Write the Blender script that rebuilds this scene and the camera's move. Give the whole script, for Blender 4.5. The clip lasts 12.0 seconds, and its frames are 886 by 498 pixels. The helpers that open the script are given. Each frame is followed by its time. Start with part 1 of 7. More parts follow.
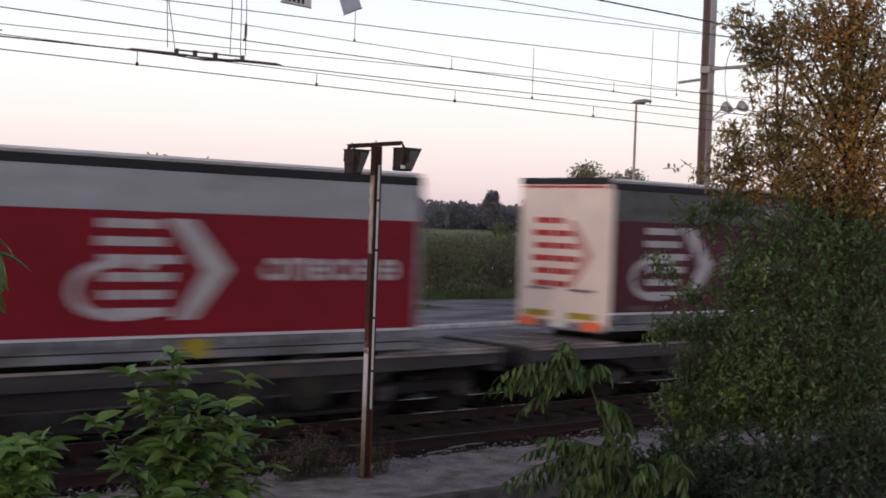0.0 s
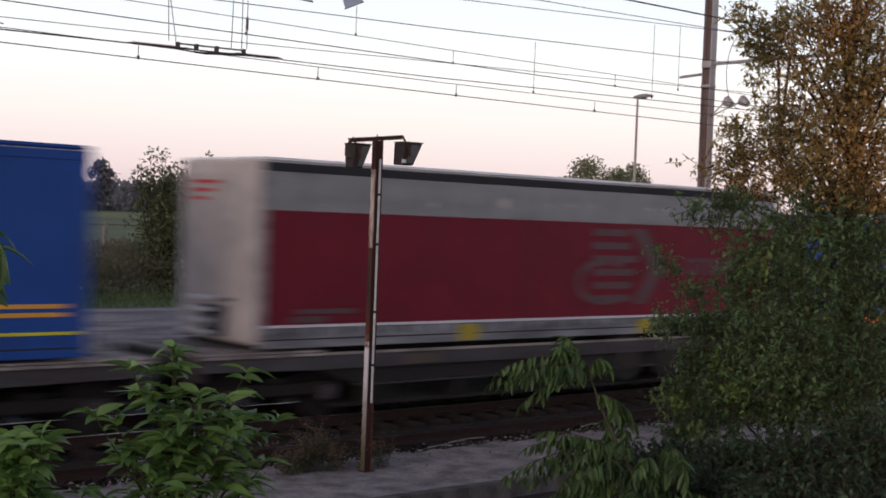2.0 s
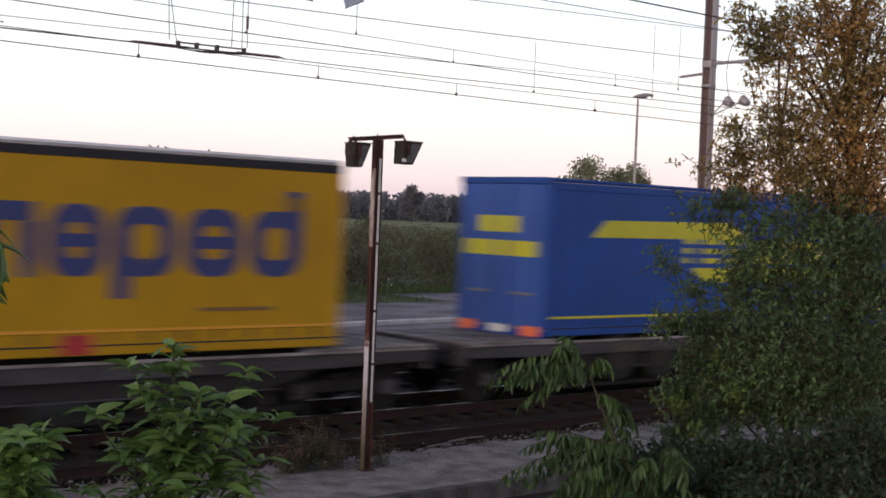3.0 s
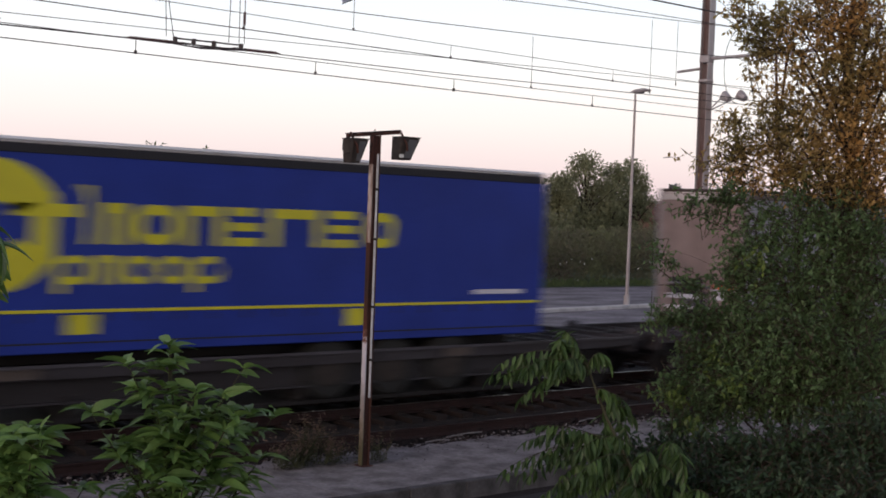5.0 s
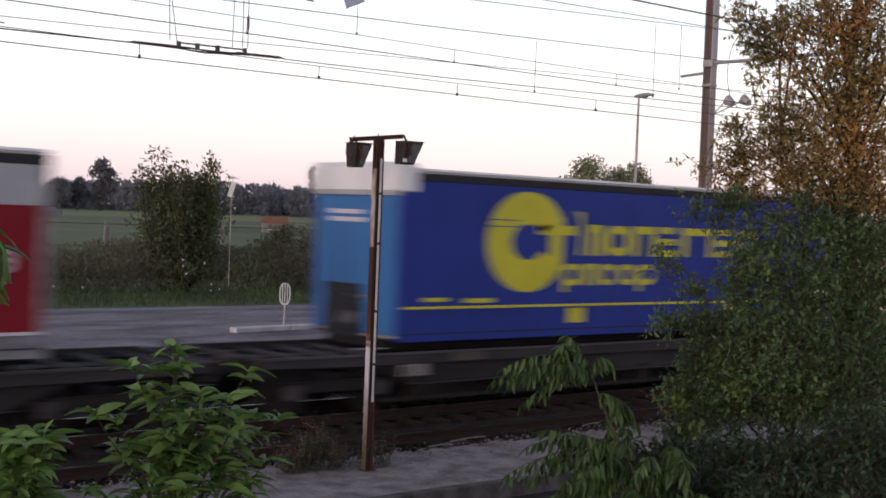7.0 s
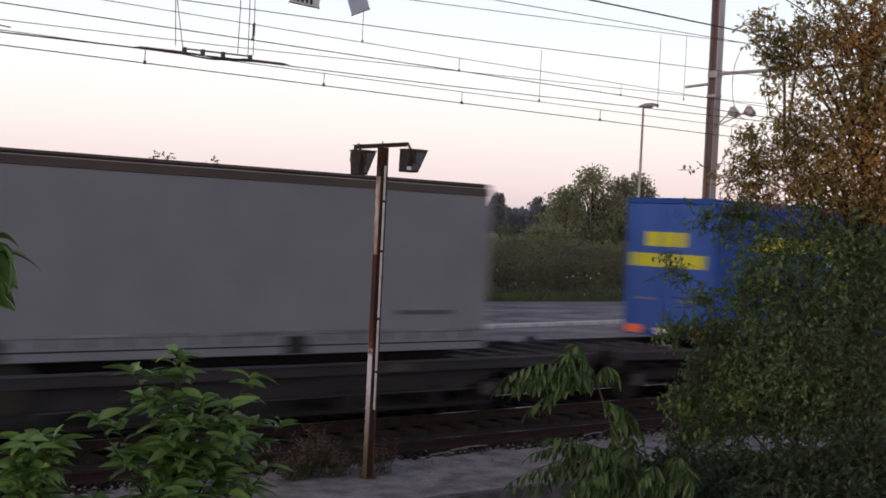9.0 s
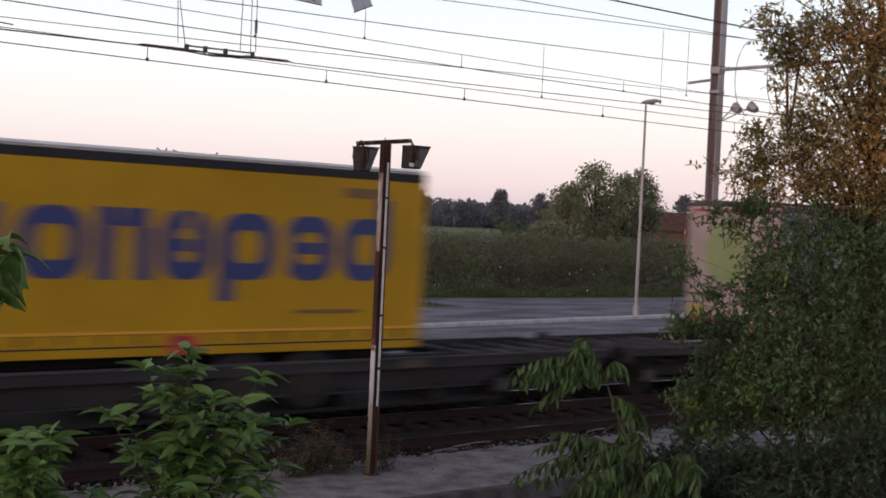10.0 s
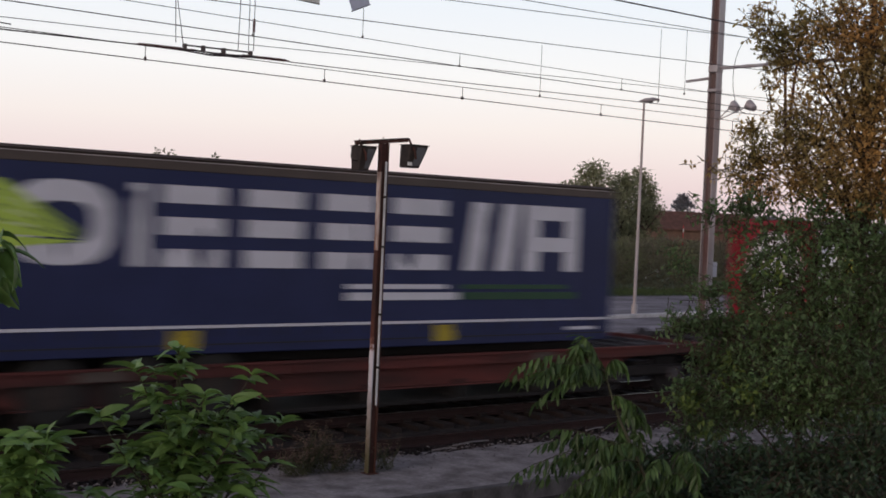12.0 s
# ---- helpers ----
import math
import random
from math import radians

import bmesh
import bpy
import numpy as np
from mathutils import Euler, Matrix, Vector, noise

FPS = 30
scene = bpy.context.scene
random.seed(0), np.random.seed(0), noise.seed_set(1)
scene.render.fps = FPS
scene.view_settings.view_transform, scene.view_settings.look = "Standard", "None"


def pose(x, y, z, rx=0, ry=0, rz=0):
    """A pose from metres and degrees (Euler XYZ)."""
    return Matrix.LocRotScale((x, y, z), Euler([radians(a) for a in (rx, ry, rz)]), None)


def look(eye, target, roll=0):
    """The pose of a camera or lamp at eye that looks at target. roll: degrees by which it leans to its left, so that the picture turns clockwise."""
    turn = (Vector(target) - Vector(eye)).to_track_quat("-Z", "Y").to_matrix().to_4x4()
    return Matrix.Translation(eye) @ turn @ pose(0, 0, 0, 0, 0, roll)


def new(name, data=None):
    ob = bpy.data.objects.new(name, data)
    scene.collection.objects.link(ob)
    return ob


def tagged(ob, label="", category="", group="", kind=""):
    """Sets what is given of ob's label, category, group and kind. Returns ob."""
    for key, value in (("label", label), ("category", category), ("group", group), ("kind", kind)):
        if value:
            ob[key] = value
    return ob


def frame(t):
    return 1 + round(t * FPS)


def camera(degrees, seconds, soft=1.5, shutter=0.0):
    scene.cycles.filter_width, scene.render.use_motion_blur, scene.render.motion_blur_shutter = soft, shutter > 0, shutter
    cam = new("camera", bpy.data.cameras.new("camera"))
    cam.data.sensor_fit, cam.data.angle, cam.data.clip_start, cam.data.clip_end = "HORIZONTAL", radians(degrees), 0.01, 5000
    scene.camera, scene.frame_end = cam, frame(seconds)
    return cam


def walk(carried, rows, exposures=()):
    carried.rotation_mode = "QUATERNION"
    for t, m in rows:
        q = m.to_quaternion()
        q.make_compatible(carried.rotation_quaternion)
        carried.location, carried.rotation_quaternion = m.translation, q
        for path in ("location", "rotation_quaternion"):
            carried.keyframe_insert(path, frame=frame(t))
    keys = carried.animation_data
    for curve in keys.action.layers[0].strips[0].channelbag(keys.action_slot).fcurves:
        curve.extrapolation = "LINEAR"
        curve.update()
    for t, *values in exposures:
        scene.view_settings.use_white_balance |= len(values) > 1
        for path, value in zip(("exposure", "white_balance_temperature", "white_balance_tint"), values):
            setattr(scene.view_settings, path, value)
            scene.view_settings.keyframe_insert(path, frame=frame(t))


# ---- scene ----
EYE = Vector((0.0, 0.0, 3.42))
cam = camera(37.634, 12.0, soft=1.75, shutter=0.5)

# the hand-held camera stands on a bank above the line: seconds, turn, tilt, lean
SWAY = [
    (0, 40.626, -1.119, 2.087), (0.5, 40.523, -1.180, 2.224), (1, 40.448, -1.213, 2.150), (1.5, 40.527, -1.297, 2.235),
    (2, 40.595, -1.372, 2.221), (2.5, 40.599, -1.414, 2.217), (3, 40.596, -1.406, 2.319), (5, 40.703, -1.596, 2.197),
    (5.5, 40.657, -1.653, 2.063), (6, 40.635, -1.634, 2.309), (6.5, 40.602, -1.500, 2.443), (7, 40.549, -1.409, 2.206),
    (9, 40.392, -1.055, 2.758), (9.5, 40.344, -1.117, 2.611), (10, 40.277, -1.214, 2.653), (10.5, 40.246, -1.294, 2.483),
    (11, 40.238, -1.315, 2.498), (11.5, 40.263, -1.303, 2.560), (12, 40.350, -1.257, 2.545)]


def aim(turn, tilt, lean):
    a, b = radians(turn), radians(tilt)
    way = Vector((math.sin(a) * math.cos(b), math.cos(a) * math.cos(b), math.sin(b)))
    return look(EYE, EYE + way, lean)


walk(cam, [(t, aim(a, b, c)) for t, a, b, c in SWAY],
     [(0, -0.04), (1.5, -0.09), (3, 0.12), (5, 0.0), (5.5, 0.10), (6.0, 0.36), (6.5, 0.14), (7.2, 0.15), (9, -0.04), (10.5, -0.04), (11.1, -0.02), (11.5, -0.17), (12, -0.16)])

# ---- sky and light ----
world = bpy.data.worlds.new("evening_sky")
scene.world = world
world.use_nodes = True
wn, wl = world.node_tree.nodes, world.node_tree.links
wn.clear()
w_out = wn.new("ShaderNodeOutputWorld")
w_add = wn.new("ShaderNodeAddShader")
w_bg = wn.new("ShaderNodeBackground")
w_sky = wn.new("ShaderNodeBackground")
w_tex = wn.new("ShaderNodeTexSky")
w_tex.sky_type = "NISHITA"
w_tex.sun_disc = False
w_tex.sun_elevation = radians(3)
w_tex.sun_rotation = radians(252)
w_sky.inputs["Strength"].default_value = 0.02
w_co = wn.new("ShaderNodeTexCoord")
w_sep = wn.new("ShaderNodeSeparateXYZ")
w_ramp = wn.new("ShaderNodeValToRGB")
w_bg.inputs["Strength"].default_value = 1.0
stops = [(0.0, (0.10, 0.10, 0.10)), (0.495, (0.30, 0.27, 0.28)), (0.503, (0.70, 0.57, 0.63)), (0.515, (0.91, 0.745, 0.765)), (0.535, (1.01, 0.92, 0.90)),
         (0.555, (1.03, 1.01, 1.02)), (0.59, (0.90, 0.96, 1.05)), (0.64, (0.44, 0.47, 0.56)), (0.75, (0.18, 0.20, 0.28)), (1.0, (0.11, 0.13, 0.21))]
while len(w_ramp.color_ramp.elements) < len(stops):
    w_ramp.color_ramp.elements.new(0.5)
for e, (p, c) in zip(w_ramp.color_ramp.elements, stops):
    e.position, e.color = p, (*c, 1)
w_half = wn.new("ShaderNodeMath")
w_half.operation = "MULTIPLY_ADD"
w_half.inputs[1].default_value, w_half.inputs[2].default_value = 0.5, 0.5
wl.new(w_co.outputs["Generated"], w_sep.inputs[0])
wl.new(w_sep.outputs["Z"], w_half.inputs[0])
wl.new(w_half.outputs[0], w_ramp.inputs[0])
wl.new(w_ramp.outputs[0], w_bg.inputs["Color"])
wl.new(w_tex.outputs[0], w_sky.inputs["Color"])
wl.new(w_bg.outputs[0], w_add.inputs[0])
wl.new(w_sky.outputs[0], w_add.inputs[1])
wl.new(w_add.outputs[0], w_out.inputs[0])

sun = new("sun", bpy.data.lights.new("sun", "SUN"))
sun.data.energy, sun.data.angle, sun.data.color = 1.7, radians(45), (1.0, 0.77, 0.65)
sun.matrix_world = look((-60, -20, 8), (0, 0, 0))


# ---- materials ----
def mat(name, color, rough=0.6, metal=0.0, vary=0.25, scale=6.0, bump=0.15, tint=None, fine=60.0, per_piece=0.0, translucent=0.0, streak=None):
    """A surface with broad stains and fine grain, both by the object's own coordinates."""
    m = bpy.data.materials.new(name)
    m.use_nodes = True
    n, l = m.node_tree.nodes, m.node_tree.links
    b = n["Principled BSDF"]
    b.inputs["Roughness"].default_value, b.inputs["Metallic"].default_value = rough, metal
    co = n.new("ShaderNodeTexCoord")
    src = co.outputs["Object"]
    if streak:
        mp = n.new("ShaderNodeMapping")
        mp.inputs["Scale"].default_value = streak
        l.new(src, mp.inputs[0])
        src = mp.outputs[0]
    big, small = n.new("ShaderNodeTexNoise"), n.new("ShaderNodeTexNoise")
    big.inputs["Scale"].default_value, big.inputs["Detail"].default_value = scale, 5
    small.inputs["Scale"].default_value, small.inputs["Detail"].default_value = fine, 3
    l.new(src, big.inputs["Vector"]), l.new(co.outputs["Object"], small.inputs["Vector"])
    ramp = n.new("ShaderNodeValToRGB")
    lo = tint or tuple(c * (1 - vary) for c in color)
    ramp.color_ramp.elements[0].position, ramp.color_ramp.elements[0].color = 0.35, (*lo, 1)
    ramp.color_ramp.elements[1].position, ramp.color_ramp.elements[1].color = 0.65, (*color, 1)
    l.new(big.outputs["Fac"], ramp.inputs[0])
    mix = n.new("ShaderNodeMix")
    mix.data_type, mix.blend_type = "RGBA", "MULTIPLY"
    mix.inputs["Factor"].default_value = min(1.0, vary * 1.2)
    l.new(ramp.outputs[0], mix.inputs[6])
    grain = n.new("ShaderNodeValToRGB")
    grain.color_ramp.elements[0].position, grain.color_ramp.elements[0].color = 0.3, (0.55, 0.55, 0.55, 1)
    grain.color_ramp.elements[1].position, grain.color_ramp.elements[1].color = 0.7, (1, 1, 1, 1)
    l.new(small.outputs["Fac"], grain.inputs[0]), l.new(grain.outputs[0], mix.inputs[7])
    out = mix.outputs[2]
    if per_piece:
        rnd = n.new("ShaderNodeNewGeometry" if per_piece < 0 else "ShaderNodeObjectInfo")
        mr = n.new("ShaderNodeMapRange")
        mr.inputs["To Min"].default_value, mr.inputs["To Max"].default_value = 1 - abs(per_piece), 1 + abs(per_piece)
        l.new(rnd.outputs["Random Per Island" if per_piece < 0 else "Random"], mr.inputs[0])
        hsv = n.new("ShaderNodeHueSaturation")
        l.new(mr.outputs[0], hsv.inputs["Value"]), l.new(out, hsv.inputs["Color"])
        out = hsv.outputs[0]
    l.new(out, b.inputs["Base Color"])
    if bump:
        bp = n.new("ShaderNodeBump")
        bp.inputs["Strength"].default_value, bp.inputs["Distance"].default_value = bump, 0.02
        l.new(small.outputs["Fac"], bp.inputs["Height"]), l.new(bp.outputs[0], b.inputs["Normal"])
    if translucent:
        tr, ms = n.new("ShaderNodeBsdfTranslucent"), n.new("ShaderNodeMixShader")
        ms.inputs[0].default_value = translucent
        l.new(out, tr.inputs["Color"])
        l.new(b.outputs[0], ms.inputs[1]), l.new(tr.outputs[0], ms.inputs[2])
        l.new(ms.outputs[0], n["Material Output"].inputs[0])
    return m


def lamp_mat(name, color, strength):
    m = mat(name, color, 0.3, 0, 0.1)
    b = m.node_tree.nodes["Principled BSDF"]
    b.inputs["Emission Color"].default_value, b.inputs["Emission Strength"].default_value = (*color, 1), strength
    return m


M = dict(
    # line side
    soil=mat("bank_soil", (0.05, 0.055, 0.025), 0.95, 0, 0.5, 0.8, 0.6, (0.035, 0.03, 0.02), 30),
    # ballast is darkened so its colour holds the train's shade
    ballast=mat("ballast", (0.036, 0.024, 0.024), 0.95, 0, 0.5, 1.2, 0.8, (0.016, 0.011, 0.011), 40, -0.6),
    path=mat("worn_concrete", (0.40, 0.365, 0.37), 0.92, 0, 0.6, 2.6, 0.8, (0.19, 0.17, 0.17), 16),
    road=mat("asphalt", (0.055, 0.053, 0.052), 0.9, 0, 0.4, 2, 0.5, None, 90),
    gravel=mat("far_gravel", (0.37, 0.335, 0.375), 0.95, 0, 0.6, 0.8, 0.5, (0.15, 0.132, 0.15), 4, streak=(0.4, 1, 1)),
    grass=mat("grass", (0.095, 0.145, 0.05), 0.9, 0, 0.5, 0.3, 0.4, (0.06, 0.085, 0.035), 8),
    field=mat("field", (0.12, 0.175, 0.065), 0.95, 0, 0.5, 0.02, 0.2, (0.065, 0.09, 0.042), 0.5),
    field_dry=mat("field_dry", (0.22, 0.24, 0.08), 0.95, 0, 0.4, 0.05, 0.2, None, 0.5),
    kerbdark=mat("stained_kerb", (0.15, 0.14, 0.145), 0.92, 0, 0.5, 3, 0.6, (0.07, 0.066, 0.066), 20),
    kerb=mat("white_kerb", (0.84, 0.82, 0.81), 0.8, 0, 0.3, 2, 0.3),
    # sleeper and rail tones are lowered too, for shade under the train
    sleeper=mat("sleeper_wood", (0.020, 0.011, 0.010), 0.9, 0, 0.5, 4, 0.6, None, 50, 0.3, streak=(3, 1, 1)),
    rail=mat("rail_rust", (0.036, 0.013, 0.012), 0.85, 0.1, 0.4, 5, 0.4),
    railtop=mat("rail_polished", (0.20, 0.18, 0.18), 0.38, 1.0, 0.2, 5, 0.05),
    rust=mat("rusty_steel", (0.13, 0.045, 0.032), 0.85, 0.2, 0.6, 7, 0.5, (0.05, 0.03, 0.025), 60, streak=(1, 1, 0.15)),
    flake=mat("flaking_paint", (0.66, 0.60, 0.57), 0.75, 0, 0.45, 9, 0.5, (0.22, 0.10, 0.06), 45, streak=(1, 1, 0.3)),
    conduit=mat("pale_conduit", (0.62, 0.64, 0.68), 0.5, 0, 0.2, 8, 0.1),
    flood=mat("flood_housing", (0.06, 0.045, 0.04), 0.7, 0.3, 0.5, 9, 0.4),
    glass=mat("dusty_glass", (0.15, 0.15, 0.16), 0.25, 0, 0.2, 5, 0.05),
    galv=mat("galvanised_mast", (0.56, 0.55, 0.58), 0.5, 0.3, 0.3, 2, 0.15, (0.36, 0.29, 0.28), 40, streak=(1, 1, 0.1)),
    # rust tint, with the shade between the flanges put into the grey
    mastrust_shade=mat("rusty_shaded_mast", (0.186, 0.146, 0.143), 0.75, 0.1, 0.4, 3, 0.2, (0.12, 0.06, 0.055), 40, streak=(1, 1, 0.15)),
    wire=mat("dark_wire", (0.11, 0.09, 0.09), 0.6, 0.5, 0.3, 5, 0.0),
    insul=mat("brown_insulator", (0.13, 0.062, 0.06), 0.35, 0, 0.3, 8, 0.05),
    white=mat("white_enamel", (0.78, 0.78, 0.76), 0.4, 0, 0.12, 6, 0.05),
    black=mat("black_paint", (0.02, 0.02, 0.022), 0.6, 0, 0.2),
    bluep=mat("sign_blue", (0.58, 0.62, 0.76), 0.5, 0, 0.1),
    # train
    yellow=mat("yellow_tarpaulin", (0.49, 0.275, 0.006), 0.5, 0, 0.14, 0.9, 0.1, None, 14),
    red=mat("red_tarpaulin", (0.24, 0.006, 0.021), 0.55, 0, 0.18, 0.9, 0.1, None, 14),
    blue=mat("blue_tarpaulin", (0.017, 0.040, 0.30), 0.52, 0, 0.18, 0.9, 0.1, None, 14),
    midblue=mat("mid_blue_tarpaulin", (0.016, 0.075, 0.34), 0.5, 0, 0.2, 0.9, 0.1, None, 14),
    navy=mat("navy_tarpaulin", (0.022, 0.029, 0.095), 0.45, 0, 0.18, 0.9, 0.1, None, 14),
    grey=mat("grey_tarpaulin", (0.215, 0.22, 0.255), 0.5, 0, 0.12, 0.9, 0.1, None, 14),
    dullred=mat("dull_red_tarpaulin", (0.18, 0.007, 0.026), 0.55, 0, 0.25, 0.9, 0.1, None, 14),
    silver=mat("silver_tarpaulin", (0.38, 0.40, 0.45), 0.42, 0, 0.15, 0.9, 0.1, None, 14),
    dullsilver=mat("dull_silver_tarpaulin", (0.27, 0.275, 0.30), 0.48, 0, 0.18, 0.9, 0.1, None, 14),
    lemon=mat("lemon_print", (0.62, 0.58, 0.02), 0.45, 0, 0.12, 2),
    inky=mat("violet_print", (0.027, 0.041, 0.18), 0.45, 0, 0.12, 2),
    fade=mat("faded_dark_print", (0.22, 0.12, 0.04), 0.5, 0, 0.2, 2),
    moss=mat("mossy_steel", (0.12, 0.10, 0.05), 0.9, 0, 0.4, 9, 0.3),
    offwhite=mat("offwhite_print", (0.64, 0.64, 0.72), 0.45, 0, 0.12, 2),
    dustwhite=mat("dusty_white_print", (0.50, 0.48, 0.53), 0.5, 0, 0.2, 2),
    paleyellow=mat("pale_yellow_print", (0.68, 0.66, 0.36), 0.45, 0, 0.12, 2),
    ghost=mat("faded_print", (0.10, 0.05, 0.065), 0.5, 0, 0.2, 2),
    green=mat("green_print", (0.012, 0.060, 0.024), 0.5, 0, 0.12, 2),
    dullyellow=mat("dull_yellow_plate", (0.40, 0.31, 0.02), 0.5, 0, 0.15),
    pinkdoor=mat("dusty_pink_door", (0.44, 0.33, 0.32), 0.55, 0, 0.15, 1.5, 0.05),
    sage=mat("faded_green_print", (0.27, 0.31, 0.13), 0.5, 0, 0.15, 2),
    lime=mat("lime_print", (0.45, 0.62, 0.09), 0.5, 0, 0.12, 2),
    redprint=mat("red_print", (0.50, 0.03, 0.04), 0.5, 0, 0.12, 2),
    skirt=mat("skirt_grey", (0.31, 0.31, 0.36), 0.5, 0.2, 0.5, 1.5, 0.1, (0.13, 0.13, 0.15), 20, streak=(0.4, 1, 3)),
    rimdark=mat("cant_rail_dark", (0.022, 0.022, 0.030), 0.8, 0.0, 0.25, 2),
    rimbrown=mat("cant_rail_brown", (0.10, 0.075, 0.065), 0.55, 0.2, 0.25, 2),
    roof=mat("roof_white", (0.92, 0.92, 0.96), 0.55, 0, 0.2, 1.2, 0.1),
    # warm low sun on white doors is put into this cream tone
    sunwarm_door=mat("sunlit_white_door", (0.92, 0.79, 0.74), 0.5, 0, 0.12, 1.5, 0.05),
    pinkprint=mat("pale_red_print", (0.66, 0.36, 0.34), 0.5, 0, 0.15, 2),
    doorw=mat("door_white", (0.80, 0.66, 0.61), 0.5, 0, 0.15, 1.5, 0.05),
    doorg=mat("bulkhead_grey", (0.55, 0.50, 0.50), 0.6, 0, 0.3, 2.0, 0.1),
    taupe=mat("bulkhead_taupe", (0.30, 0.225, 0.215), 0.6, 0, 0.3, 2.0, 0.1),
    doorb=mat("door_blue", (0.03, 0.10, 0.42), 0.45, 0, 0.15, 1.5, 0.05),
    skyb=mat("bulkhead_blue", (0.03, 0.17, 0.48), 0.45, 0, 0.15, 1.5, 0.05),
    maroon=mat("dark_red_tarpaulin", (0.085, 0.013, 0.030), 0.45, 0, 0.2, 0.9, 0.1, None, 14),
    slate=mat("slate_tarpaulin", (0.085, 0.087, 0.095), 0.5, 0, 0.2, 0.9, 0.1, None, 14),
    purple=mat("bulkhead_violet", (0.075, 0.085, 0.30), 0.5, 0, 0.2, 1.5, 0.05),
    orange=lamp_mat("tail_light_red", (0.72, 0.15, 0.06), 0.14),
    amber=mat("amber_plate", (0.75, 0.36, 0.03), 0.4, 0, 0.1),
    tyre=mat("tyre_rubber", (0.02, 0.02, 0.02), 0.9, 0, 0.3),
    steel=mat("wagon_frame_grey", (0.084, 0.078, 0.095), 0.75, 0.1, 0.45, 1.2, 0.3, (0.042, 0.034, 0.038), 30, streak=(0.3, 1, 2)),
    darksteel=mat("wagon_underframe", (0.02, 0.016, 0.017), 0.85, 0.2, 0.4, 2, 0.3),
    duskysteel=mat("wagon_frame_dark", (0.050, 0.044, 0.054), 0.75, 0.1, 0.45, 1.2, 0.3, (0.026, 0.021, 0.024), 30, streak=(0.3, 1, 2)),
    # darker copy of the frame grey: the set-back web's shade is in it
    web_shade=mat("wagon_lower_web_shaded", (0.036, 0.031, 0.036), 0.8, 0.1, 0.4, 1.2, 0.3, (0.02, 0.016, 0.018), 30, streak=(0.3, 1, 2)),
    redwagon=mat("wagon_frame_red", (0.15, 0.030, 0.026), 0.75, 0.1, 0.5, 1.0, 0.3, (0.04, 0.014, 0.013), 30, streak=(0.3, 1, 2)),
    deck=mat("wagon_deck", (0.44, 0.39, 0.385), 0.8, 0.1, 0.5, 1.5, 0.3, (0.19, 0.155, 0.15), 30),
    tank=mat("tank_white", (0.90, 0.91, 0.95), 0.28, 0, 0.18, 1.1, 0.03, None, 20, streak=(1.5, 1, 0.5)),
    tankred=mat("container_red", (0.33, 0.014, 0.028), 0.55, 0, 0.35, 2, 0.1, (0.19, 0.012, 0.022), 20),
    pale=mat("pale_end", (0.66, 0.62, 0.58), 0.5, 0, 0.2, 2),
    # plants
    bark=mat("bark", (0.085, 0.06, 0.045), 0.95, 0, 0.5, 12, 0.8),
    stem=mat("green_stem", (0.06, 0.06, 0.03), 0.8, 0, 0.4, 12, 0.3),
    leaf_lime=mat("yellow_green_leaf", (0.17, 0.24, 0.055), 0.5, 0, 0.35, 3, 0.1, (0.12, 0.17, 0.04), 60, -0.4, 0.35),
    weed_green=mat("low_weed", (0.09, 0.10, 0.05), 0.9, 0, 0.4, 8, 0.1, None, 40, -0.3, 0.2),
    stick=mat("grey_stick", (0.30, 0.27, 0.27), 0.85, 0, 0.4, 8, 0.3),
    leaf_young=mat("young_leaf", (0.215, 0.375, 0.10), 0.5, 0, 0.3, 9, 0.15, None, 80, 0.35, 0.3),
    leaf_dark=mat("dark_leaf", (0.17, 0.27, 0.11), 0.45, 0, 0.25, 2.4, 0.05, (0.10, 0.165, 0.07), 60, -0.3, 0.5),
    # deep green of the low thicket, with the shade down there mixed in
    leaf_deep_shaded=mat("shaded_green_leaf", (0.058, 0.105, 0.048), 0.5, 0, 0.25, 3, 0.05, (0.034, 0.06, 0.03), 60, -0.3, 0.35),
    leaf_rust=mat("turning_leaf", (0.57, 0.335, 0.11), 0.6, 0, 0.2, 2.0, 0.05, (0.28, 0.245, 0.09), 60, -0.25, 0.45),
    leaf_frond=mat("frond_leaf", (0.10, 0.175, 0.05), 0.5, 0, 0.35, 7, 0.1, (0.045, 0.09, 0.03), 60, -0.4, 0.35),
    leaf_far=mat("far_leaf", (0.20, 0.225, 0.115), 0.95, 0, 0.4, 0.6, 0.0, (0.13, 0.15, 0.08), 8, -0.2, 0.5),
    # willow green is paled to carry the haze in its colour
    leaf_willow_hazed=mat("hazed_willow_leaf", (0.34, 0.35, 0.21), 0.9, 0, 0.25, 0.5, 0.0, (0.26, 0.27, 0.165), 8, -0.2, 0.5),
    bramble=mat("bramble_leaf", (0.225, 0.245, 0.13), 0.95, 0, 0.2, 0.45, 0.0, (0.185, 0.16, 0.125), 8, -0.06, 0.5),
    # haze of the distance is put into this pale bluish leaf colour
    leaf_wood_hazed=mat("distant_wood", (0.33, 0.33, 0.36), 1.0, 0, 0.2, 0.1, 0.0, None, 2, -0.05, 0.6),
    weed=mat("dry_weed", (0.21, 0.145, 0.12), 0.9, 0, 0.4, 8, 0.1, (0.12, 0.09, 0.06), 40, -0.3, 0.2),
    flower=mat("white_flower", (0.8, 0.8, 0.78), 0.7, 0, 0.1),
    tileroof=mat("tile_roof", (0.30, 0.135, 0.085), 0.8, 0, 0.3, 3),
